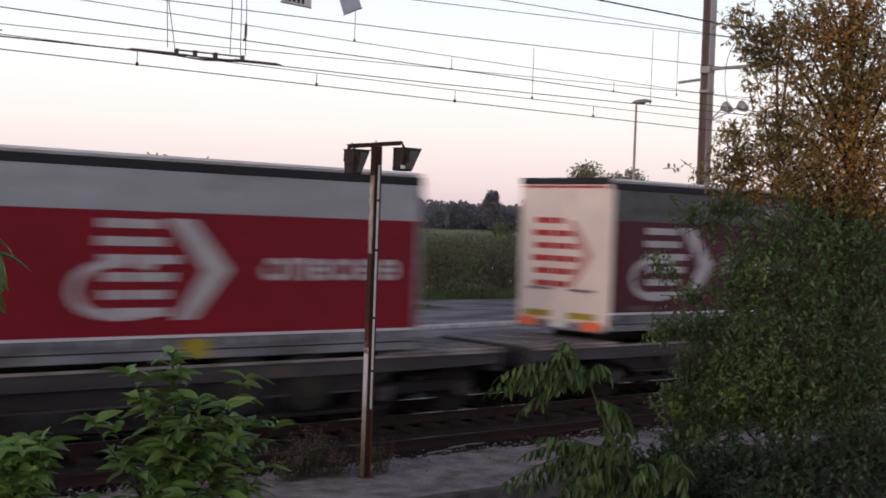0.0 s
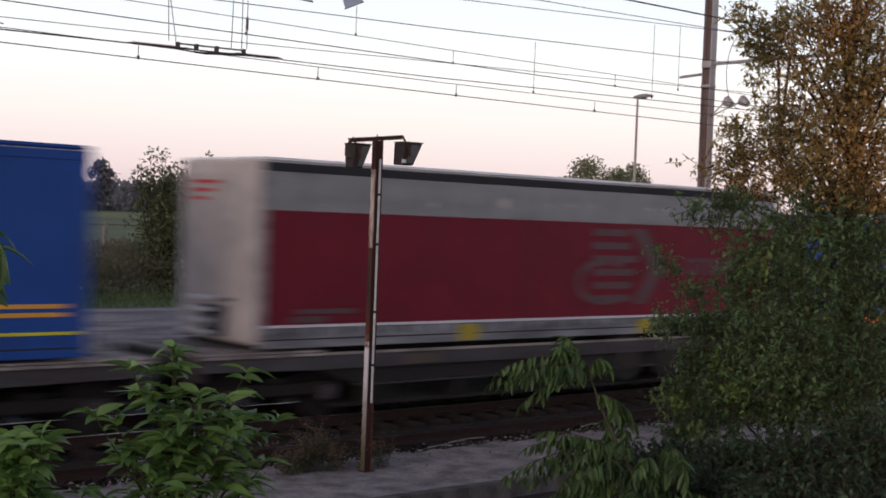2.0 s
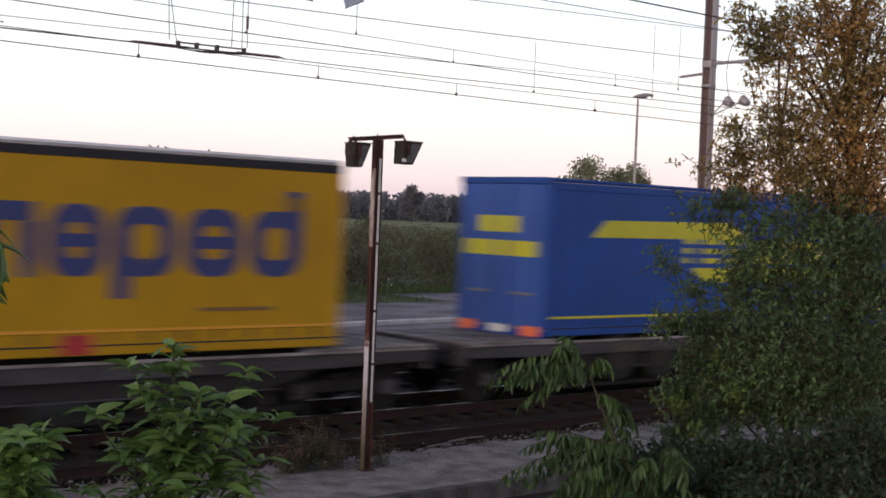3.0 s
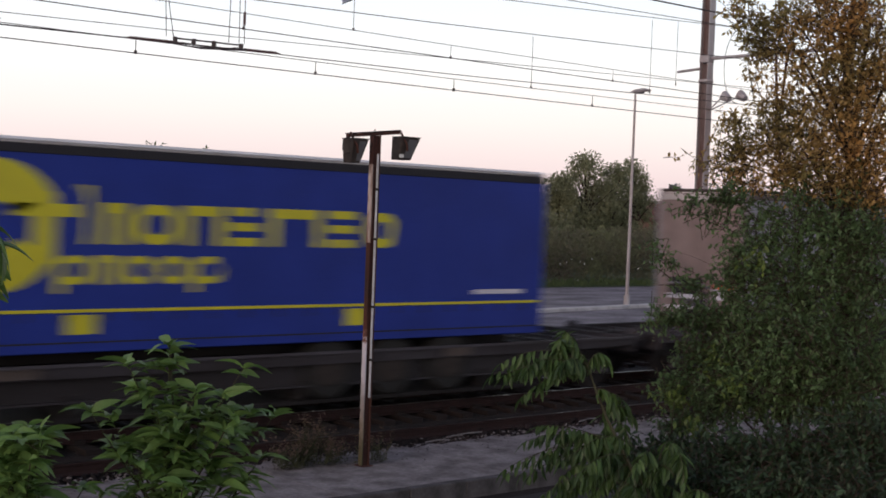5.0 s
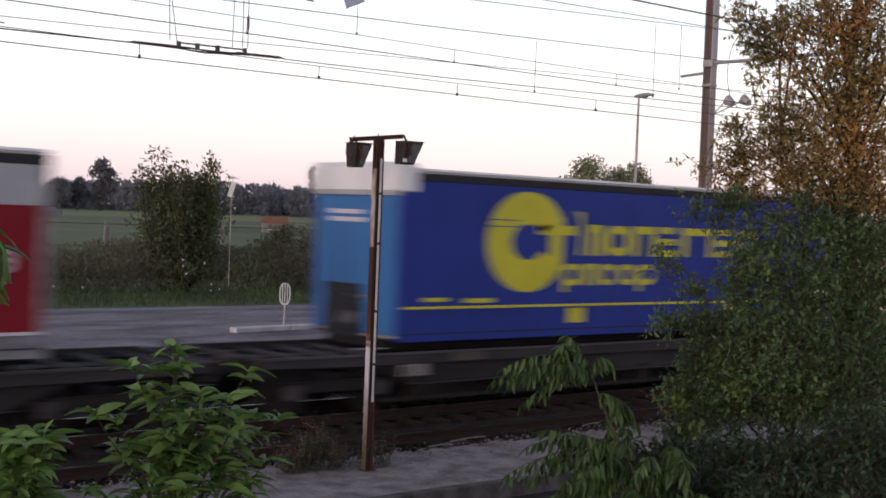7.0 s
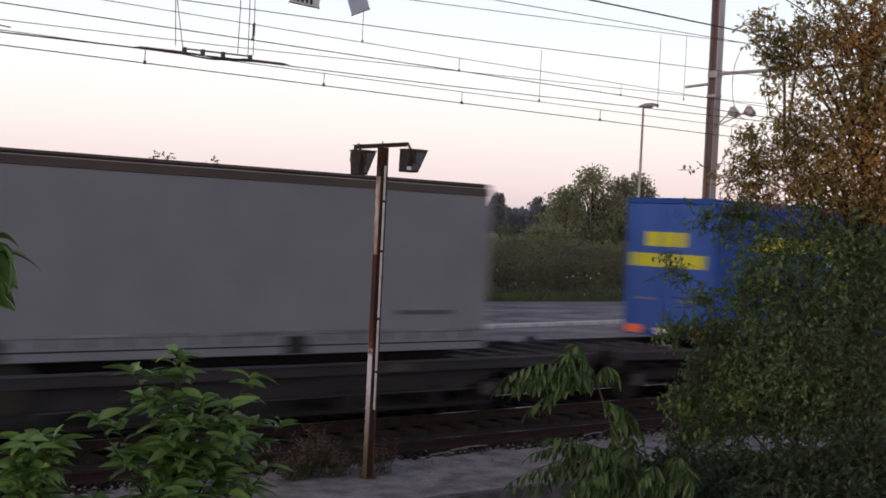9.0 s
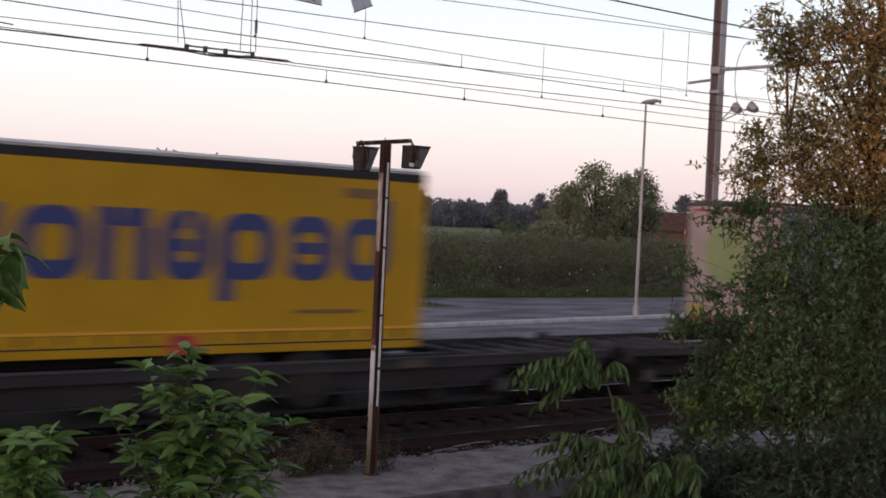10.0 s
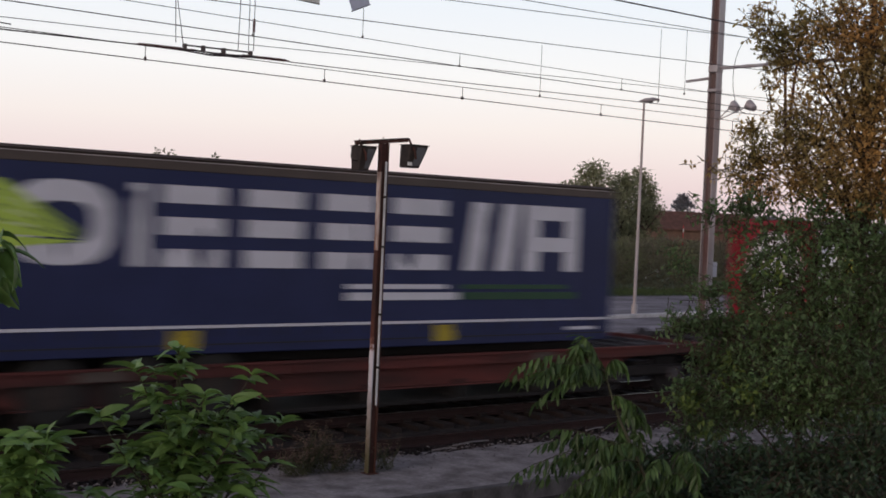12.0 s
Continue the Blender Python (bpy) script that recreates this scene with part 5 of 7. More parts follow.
def make_wagons():
    out = []
    ends = [(s - l, s) for s, _, l in LOADS]
    # one wagon under each load; the two tanks share a flat wagon
    spans = []
    i = 0
    while i < len(ends):
        lo, hi = ends[i]
        if i == 15:
            lo = ends[16][0]
            spans.append((lo, hi, False, "redless"))
            i += 2
            continue
        spans.append((lo, hi, True, ""))
        i += 1
    for k, (lo, hi, pocket, _) in enumerate(spans):
        back = (lo + spans[k + 1][1]) / 2 + 0.32 if k + 1 < len(spans) else lo - 1.6
        front = (hi + spans[k - 1][0]) / 2 - 0.32 if k else hi + 1.6
        red = k == len(spans) - 1
        w = wagon("rusty red pocket wagon under a navy trailer" if red else "grey pocket wagon with pale end decks" if pocket else "grey container flat wagon carrying tanks", back, front,
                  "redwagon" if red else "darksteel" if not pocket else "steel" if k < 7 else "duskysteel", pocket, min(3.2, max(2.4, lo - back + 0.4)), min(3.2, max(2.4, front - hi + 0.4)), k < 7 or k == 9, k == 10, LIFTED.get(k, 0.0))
        out.append((back, w))
    return out


WAGONS = make_wagons()


# ---- plants ----
def leaf_mesh(length, width, material, droop=0.25, name="leaf"):
    """One pointed leaf, folded along its rib and arched."""
    bm = bmesh.new()
    rows = []
    for i in range(6):
        t = i / 5
        w = width * 0.5 * math.sin(math.pi * min(1, t * 0.92 + 0.06)) ** 0.8
        z = -droop * length * t * t
        rows.append([bm.verts.new((-w, length * t, z + w * 0.35)), bm.verts.new((0, length * t, z)), bm.verts.new((w, length * t, z + w * 0.35))])
    for r, s in zip(rows, rows[1:]):
        bm.faces.new((r[0], r[1], s[1], s[0])), bm.faces.new((r[1], r[2], s[2], s[1]))
    return mesh_of(bm, name, material, True)


def add_leaf(verts, faces, p, d, up, length, width, droop=0.2):
    """A four-faced leaf into a joined list."""
    d = d.normalized()
    s = d.cross(up)
    s = s.normalized() if s.length > 1e-4 else Vector((1, 0, 0))
    n = s.cross(d)
    b = len(verts)
    mid = p + d * length * 0.5 - n * droop * length * 0.15
    verts += [p, mid + s * width * 0.5 + n * width * 0.15, mid, mid - s * width * 0.5 + n * width * 0.15, p + d * length - n * droop * length]
    faces += [(b, b + 1, b + 2), (b, b + 2, b + 3), (b + 1, b + 4, b + 2), (b + 2, b + 4, b + 3)]


def joined(name, verts, faces, material, parent, label=""):
    me = bpy.data.meshes.new(name)
    me.from_pydata([tuple(v) for v in verts], [], faces)
    me.materials.append(material)
    ob = new(name, me)
    ob.parent = parent
    return tagged(ob, label, kind="stuff")


def bend(a, b, lift, n=6):
    a, b = Vector(a), Vector(b)
    return [a.lerp(b, i / n) + Vector((0, 0, lift * math.sin(math.pi * i / n))) for i in range(n + 1)]


def add_blade(verts, faces, p, d, up, length, width, droop, rows=5):
    """A folded, arched leaf of several rows into a joined list."""
    d = d.normalized()
    s = d.cross(up)
    s = s.normalized() if s.length > 1e-4 else Vector((1, 0, 0))
    n = s.cross(d)
    b = len(verts)
    for i in range(rows):
        t = i / (rows - 1)
        w = width * 0.5 * math.sin(math.pi * min(1, t * 0.93 + 0.05)) ** 0.8
        c = p + d * length * t - n * droop * length * t * t
        verts += [c - s * w + n * w * 0.35, c, c + s * w + n * w * 0.35]
    for i in range(rows - 1):
        k = b + 3 * i
        faces += [(k, k + 1, k + 4, k + 3), (k + 1, k + 2, k + 5, k + 4)]


def sapling(label, base, top, tips, leaf_l, leaf_w, material, seed, nodes=5, side_twigs=2, lift=(0.1, 0.95)):
    """A young shrub: one trunk, rising side branches, drooping leaves along them and a whorl at each tip."""
    root = tagged(new("sapling"), label, "shrub", "saplings on the bank")
    base = Vector(base)
    root.location = base
    rnd = random.Random(seed)
    kinds = [leaf_mesh(leaf_l * s, leaf_w * s, material, d) for s, d in ((1.0, 0.65), (0.85, 0.75), (1.05, 0.8), (0.75, 0.6), (0.95, 0.9))]
    vs, fs = [], []

    def put(p, d, up, single):
        d = d.normalized()
        s = d.cross(up)
        s = s.normalized() if s.length > 1e-3 else Vector((1, 0, 0))
        n = s.cross(d)
        if not single:
            k = rnd.uniform(0.7, 1.08)
            add_blade(vs, fs, p, d, n, leaf_l * k, leaf_w * k, rnd.uniform(0.45, 0.8))
            return
        m = Matrix((s, d, n)).transposed().to_4x4()
        m.translation = p
        ob = new("leaf", rnd.choice(kinds))
        ob.parent, ob.matrix_basis = root, m

    def whorl(p, way, count, single):
        a0 = rnd.uniform(0, 6)
        for k in range(count):
            a = a0 + k / count * math.tau + rnd.uniform(-0.35, 0.35)
            d = Vector((math.cos(a), math.sin(a), rnd.uniform(*lift))) + way * 0.25
            put(p - way * rnd.uniform(0, 0.03), d, Vector((rnd.gauss(0, 0.5), rnd.gauss(0, 0.5), 1)), single)
    trunk_top = Vector(top) - base
    part("trunk", tubed([trunk_top * (i / 6) + Vector((0.02 * math.sin(i * 1.7), 0.02 * math.cos(i * 2.1), 0)) * (0 < i < 6) for i in range(7)], [0.009 - 0.001 * i for i in range(7)], 6), M["stem"], root)
    thin = bmesh.new()
    for tip in [top] + list(tips):
        tip = Vector(tip) - base
        flat = (Vector((tip.x, tip.y)) - Vector((trunk_top.x, trunk_top.y)) * (tip.z / trunk_top.z)).length
        t0 = max(0.15, min(0.92, (tip.z - 0.9 * flat - 0.16) / trunk_top.z))
        start = trunk_top * t0
        mid = start.lerp(tip, 0.5) + Vector((0, 0, -0.06 * flat))
        pts = [start * (1 - t) ** 2 + 2 * mid * t * (1 - t) + tip * t * t for t in [i / 10 for i in range(11)]]
        part("stem", tubed(pts, [0.005 - 0.0035 * i / 10 for i in range(11)], 5), M["stem"], root)
        way = (pts[-1] - pts[-3]).normalized()
        whorl(pts[-1], way, 6, True)
        for k in range(nodes):
            t = 0.3 + 0.62 * k / nodes
            p = pts[int(t * 10)].lerp(pts[min(10, int(t * 10) + 1)], t * 10 % 1)
            a = k * 2.4 + rnd.uniform(-0.5, 0.5)
            d = Vector((math.cos(a), math.sin(a), rnd.uniform(*lift))) + way * 0.2
            put(p, d, Vector((rnd.gauss(0, 0.25), rnd.gauss(0, 0.25), 1)), k % 2 == 0)
        for k in range(side_twigs):
            p = pts[rnd.randint(4, 8)]
            a = rnd.uniform(0, math.tau)
            d = Vector((math.cos(a), math.sin(a), rnd.uniform(0.1, 0.5))) + way * 0.3
            q = p + d * rnd.uniform(0.04, 0.085)
            tube(thin, [p, p.lerp(q, 0.5) + Vector((0, 0, 0.006)), q], [0.003, 0.0025, 0.002], 4, False)
            whorl(q, d.normalized(), 5, False)
    tagged(part("twig_mass", thin, M["stem"], root), kind="stuff")
    joined("foliage", vs, fs, material, root, "drooping pointed green leaves")
    return root


def frond_shrub(label, base, stems, fronds, fill, seed):
    """A shrub with arching compound fronds whose narrow leaflets hang in pairs."""
    root = tagged(new("frond_shrub"), label, "shrub")
    base = Vector(base)
    root.location = base
    rnd = random.Random(seed)
    for way in stems:
        pts = [Vector((rnd.uniform(-0.1, 0.1), rnd.uniform(-0.1, 0.1), 0))] + [Vector(p) - base for p in way]
        part("stem", tubed(pts, [0.011 - 0.008 * i / (len(pts) - 1) for i in range(len(pts))], 6), M["stem"], root)
    stalks = bmesh.new()
    batches = {"leaf_frond": ([], [])}

    def frond(a, c, b, kind, pairs):
        vs, fs = batches[kind]
        way = lambda t: a * (1 - t) ** 2 + 2 * c * t * (1 - t) + b * t * t
        tube(stalks, [way(i / 6) for i in range(7)], [0.0035 - 0.0004 * i for i in range(7)], 4, False)
        for i in range(pairs):
            t = 0.14 + 0.86 * i / (pairs - 1)
            p = way(t)
            d = (way(min(1, t + 0.05)) - way(t - 0.05)).normalized()
            s = d.cross(Vector((0, 0, 1)))
            s = s.normalized() if s.length > 0.1 else Vector((1, 0, 0))
            size = 0.088 * (0.75 + 0.5 * math.sin(math.pi * min(1, t * 0.9 + 0.1))) * 0.8
            for k in (-1, 1):
                ld = s * k * rnd.uniform(0.15, 0.75) + d * rnd.uniform(-0.1, 0.5) - Vector((rnd.gauss(0, 0.15), rnd.gauss(0, 0.15), rnd.uniform(0.3, 1.1)))
                add_blade(vs, fs, p, ld, Vector((rnd.gauss(0, 0.3), rnd.gauss(0, 0.3), 1)), size * rnd.uniform(0.7, 1.2), 0.022, rnd.uniform(0.05, 0.35))
        add_blade(vs, fs, b, d - Vector((0, 0, 0.3)), Vector((0, 0.2, 1)), 0.09, 0.026, 0.2)
    for a, c, b in fronds:
        for k in range(2):
            off = Vector([rnd.gauss(0, 0.02 + 0.03 * k) for _ in range(3)])
            frond(Vector(a) - base, Vector(c) - base + off, Vector(b) - base + off * 1.4, "leaf_frond", 12)
    for n, lo, hi, kind in fill:
        for _ in range(n):
            a = Vector([rnd.uniform(p, q) for p, q in zip(lo, hi)]) - base
            w = rnd.uniform(0, math.tau)
            out = Vector((math.cos(w), math.sin(w), 0)) * rnd.uniform(0.14, 0.28)
            frond(a, a + out * 0.5 + Vector((0, 0, rnd.uniform(0.08, 0.2))), a + out + Vector((0, 0, rnd.uniform(-0.12, 0.06))), kind, 12)
    tagged(part("leaf_stalk_mass", stalks, M["stem"], root), kind="stuff")
    joined("foliage", *batches["leaf_frond"], M["leaf_frond"], root, "drooping green compound leaves")
    return root


def clump_leaves(rnd, centre, radius, count, size, vs, fs, twigs=None, root_pt=None, flat=1.0):
    """Leaves along short twigs inside an uneven clump."""
    c = Vector(centre)
    n_tw = max(3, count // 9)
    for _ in range(n_tw):
        d = Vector((rnd.gauss(0, 1), rnd.gauss(0, 1), rnd.gauss(0, 1) * flat)).normalized()
        end = c + Vector((d.x * radius[0], d.y * radius[1], d.z * radius[2])) * (rnd.uniform(0.35, 1.0) ** 0.6 if rnd.random() < 0.86 else rnd.uniform(1.0, 1.35))
        way = (d + Vector((rnd.gauss(0, 0.5), rnd.gauss(0, 0.5), rnd.gauss(0.2, 0.5)))).normalized()
        L = rnd.uniform(0.10, 0.26)
        if twigs is not None:
            tube(twigs, [end - way * L, end], [0.0025, 0.0012], 4, False)
        for k in range(9):
            p = end - way * L * (k / 9)
            a = Vector((rnd.gauss(0, 1), rnd.gauss(0, 1), rnd.gauss(0, 1)))
            ld = (way * 0.5 + a.normalized()).normalized()
            s = size * rnd.uniform(0.6, 1.2)
            add_leaf(vs, fs, p, ld, Vector((rnd.gauss(0, 0.6), rnd.gauss(0, 0.6), 1)), s, s * 0.48, 0.15)


def near_tree(label, name, base, trunk_top, trunk_r, clumps, leaf_m, leaf, seed, dense=3.2, young=()):
    """A tree or tall shrub: tapered trunk, limbs to each clump, leaves on twigs."""
    root = tagged(new(name), label, "tree")
    base = Vector(base)
    root.location = base
    rnd = random.Random(seed)
    tt = Vector(trunk_top) - base
    trunk = [Vector((0, 0, 0)).lerp(tt, i / 8) + Vector((noise.noise((i * 0.6, seed, 0)), noise.noise((i * 0.6, seed, 5)), 0)) * 0.10 * (0 < i < 8) for i in range(9)]
    part("trunk", tubed(trunk, [trunk_r * (1 - 0.75 * i / 8) for i in range(9)], 10), M["bark"], root)
    tw = bmesh.new()
    vs, fs = [], []
    for c, rad, count in clumps:
        c = Vector(c) - base
        h = min(8, max(1, int(8 * max(0.12, (c.z - 0.5) / max(0.5, tt.z)))))
        p = trunk[min(h, 7)]
        part("limb", tubed(bend(p, c, 0.12, 7), [trunk_r * 0.4 * min(1.0, (count / 420) ** 0.7) * (1 - 0.8 * i / 7) for i in range(8)], 7), M["bark"], root)
        clump_leaves(rnd, c, [q * 1.15 for q in rad], int(count * dense), leaf, vs, fs, tw)
    tagged(part("twig_mass", tw, M["bark"], root), kind="stuff")
    joined("crown", vs, fs, M[leaf_m], root, "dense small leaves")
    vs, fs = [], []
    for c, rad, count in young:
        clump_leaves(rnd, Vector(c) - base, rad, int(count * dense), leaf * 1.1, vs, fs)
    if young:
        joined("young_growth", vs, fs, M["leaf_lime"], root, "lighter yellow-green young leaves")
    return root


def far_tree(name, base, height, width, seed, leaf_m="leaf_far", count=900, leaf=0.35, shape="round", label="dark leafy tree beyond the yard", trunk_share=0.25):
    """A whole tree some way off: trunk, limbs, and a crown of loose clumps."""
    root = tagged(new(name), label, "tree", "trees beyond the line")
    root.location = base
    rnd = random.Random(seed)
    part("trunk", tubed([(0, 0, 0), (0.02 * height, 0, height * 0.35), (0, 0, height * 0.8)], [height * 0.025, height * 0.018, height * 0.005], 7), M["bark"], root)
    vs, fs = [], []
    n = max(6, count // 60)
    for k in range(n):
        t = rnd.random()
        z = height * (trunk_share + (1 - trunk_share) * t)
        r = width * 0.5 * (math.sin(math.pi * (0.12 + 0.83 * t)) ** 0.7 if shape == "round" else 0.45 + 0.55 * t ** 1.5 if shape == "vase" else math.sin(math.pi * (0.06 + 0.93 * t)) ** 0.5)
        a = rnd.uniform(0, math.tau)
        q = r * rnd.uniform(0.3, 0.95)
        c = Vector((q * math.cos(a), q * math.sin(a), z - 0.06 * height))
        if k % 3 == 0:
            part("limb", tubed([(0, 0, max(0.1 * height, c.z - 0.25 * height)), tuple(c)], [height * 0.008, height * 0.003], 5), M["bark"], root)
        rad = width * rnd.uniform(0.10, 0.2)
        for _ in range(60):
            d = Vector((rnd.gauss(0, 1), rnd.gauss(0, 1), rnd.gauss(0, 0.9)))
            p = c + d.normalized() * rad * rnd.random() ** 0.4
            add_leaf(vs, fs, p, Vector((rnd.gauss(0, 1), rnd.gauss(0, 1), rnd.gauss(0.3, 1))), Vector((rnd.gauss(0, 1), 0.3, 1)), leaf * rnd.uniform(0.6, 1.3), leaf * 0.55)
    joined("crown", vs, fs, M[leaf_m], root)
    return root


def fan_bush():
    """A tall bush of many upright shoots that fan out from one stool, leafy all along, with loose tips."""
    root = tagged(new("bush"), "tall loose bush growing out of the hedge", "bush", "trees beyond the line")
    root.location = (26.5, 47.5, 0)
    rnd = random.Random(31)
    vs, fs = [], []
    for k in range(64):
        a, lean = rnd.uniform(0, math.tau), rnd.random() ** 0.6
        out = Vector((math.cos(a), math.sin(a) * 0.8, 0))
        h = rnd.uniform(3.5, 5.45) + (0.5 if k % 5 == 0 else 0)
        base = out * 0.85 * rnd.random()
        tip = base + out * lean * 1.35 * (h / 5.5) + Vector((0, 0, h))
        bow = base.lerp(tip, 0.5) + out * 0.4 + Vector((0, 0, 0.2))
        way = lambda t: base * (1 - t) ** 2 + 2 * bow * t * (1 - t) + tip * t * t
        part("shoot", tubed([way(i / 6) for i in range(7)], [0.03 - 0.004 * i for i in range(7)], 5), M["bark"], root)
        for i in range(210):
            t = rnd.uniform(0.10, 1.0)
            spread = 0.42 * (1 - t) ** 0.7 + 0.10
            p = way(t) + Vector((rnd.gauss(0, spread), rnd.gauss(0, spread), rnd.gauss(0, 0.08)))
            add_leaf(vs, fs, p, Vector((rnd.gauss(0, 1), rnd.gauss(0, 1), rnd.gauss(0.6, 0.7))), Vector((rnd.gauss(0, 1), 0.3, 1)), rnd.uniform(0.16, 0.27), 0.10)
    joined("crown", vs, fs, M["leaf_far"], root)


def hedge():
    """The overgrown verge between yard and fields: upright weeds and brambles."""
    root = tagged(new("overgrown_hedge"), "dark overgrown hedge of weeds and brambles", "hedge", kind="stuff")
    root.location = (0, 46, 0)
    rnd = random.Random(11)
    vs, fs = [], []
    for _ in range(100000):
        x = rnd.uniform(6, 105)
        y = rnd.uniform(0, 3.5)
        h = (1.75 + 1.1 * min(1.0, max(0.0, (x - 30) / 6)) + 0.55 * noise.noise((x * 0.35, 0, 2)) + 0.3 * noise.noise((x * 1.5, 0, 7))) * (0.6 + 0.4 * min(1, y / 1.6))
        z = h * rnd.random() ** 0.7
        add_leaf(vs, fs, Vector((x, y, z)), Vector((rnd.gauss(0, 0.7), rnd.gauss(0, 0.7), rnd.gauss(0.6, 0.6))), Vector((rnd.gauss(0, 1), rnd.gauss(0, 1), 0.6)), rnd.uniform(0.12, 0.28), rnd.uniform(0.05, 0.10))
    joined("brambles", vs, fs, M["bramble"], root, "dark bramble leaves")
    vs, fs = [], []
    for _ in range(14000):
        x = rnd.uniform(6, 100)
        y = rnd.uniform((-6.4 if x < 34 else -2.0) + 0.6 * noise.noise((x * 0.5, 4, 0)), 0.3)
        h = 0.14 + 0.34 * rnd.random() * (1 + y / 7.5)
        add_leaf(vs, fs, Vector((x, y, 0)), Vector((rnd.gauss(0, 0.3), rnd.gauss(0, 0.3), 1)), Vector((rnd.gauss(0, 1), 1, 0)), h, 0.05)
    joined("tall_grass", vs, fs, M["grass"], root, "green grass verge")
    vs, fs = [], []
    for _ in range(44):
        x, y = rnd.uniform(12, 75), rnd.uniform(-3.0, 0.2)
        z = 0.3 + 1.3 * rnd.random()
        for k in range(3):
            a = k * 2.1
            add_leaf(vs, fs, Vector((x, y - 0.3, z)), Vector((math.cos(a), -0.4, math.sin(a))), Vector((0, -1, 0)), 0.055, 0.05)
    joined("flower_heads", vs, fs, M["flower"], root, "small white flower heads")


def distant_wood():
    """The belt of woods on the horizon, as one thing."""
    rnd = random.Random(21)
    vs, fs = [], []
    for i in range(460):
        x = 230 + i * 2.1 + rnd.uniform(-1.5, 1.5)
        y = 700 + rnd.uniform(-15, 60)
        grow = min(1.0, max(0.0, (x - 300) / 60))
        h = 8.5 + 9.5 * grow + 2.5 * noise.noise((x * 0.012, 0, 0)) + 3.0 * noise.noise((x * 0.05, 3, 0))
        w = rnd.uniform(9, 16)
        for _ in range(130):
            t = rnd.random()
            r = w * 0.5 * math.sin(math.pi * (0.25 + 0.7 * t))
            a = rnd.uniform(0, math.tau)
            p = Vector((x + r * math.cos(a), y + r * math.sin(a), h * t))
            add_leaf(vs, fs, p, Vector((rnd.gauss(0, 1), rnd.gauss(0, 1), rnd.gauss(0.4, 1))), Vector((rnd.gauss(0, 1), -0.5, 1)), rnd.uniform(1.8, 3.6), rnd.uniform(1.6, 2.6))
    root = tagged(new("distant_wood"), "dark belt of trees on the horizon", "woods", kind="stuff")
    joined("tree_crowns", vs, fs, M["leaf_wood_hazed"], root)


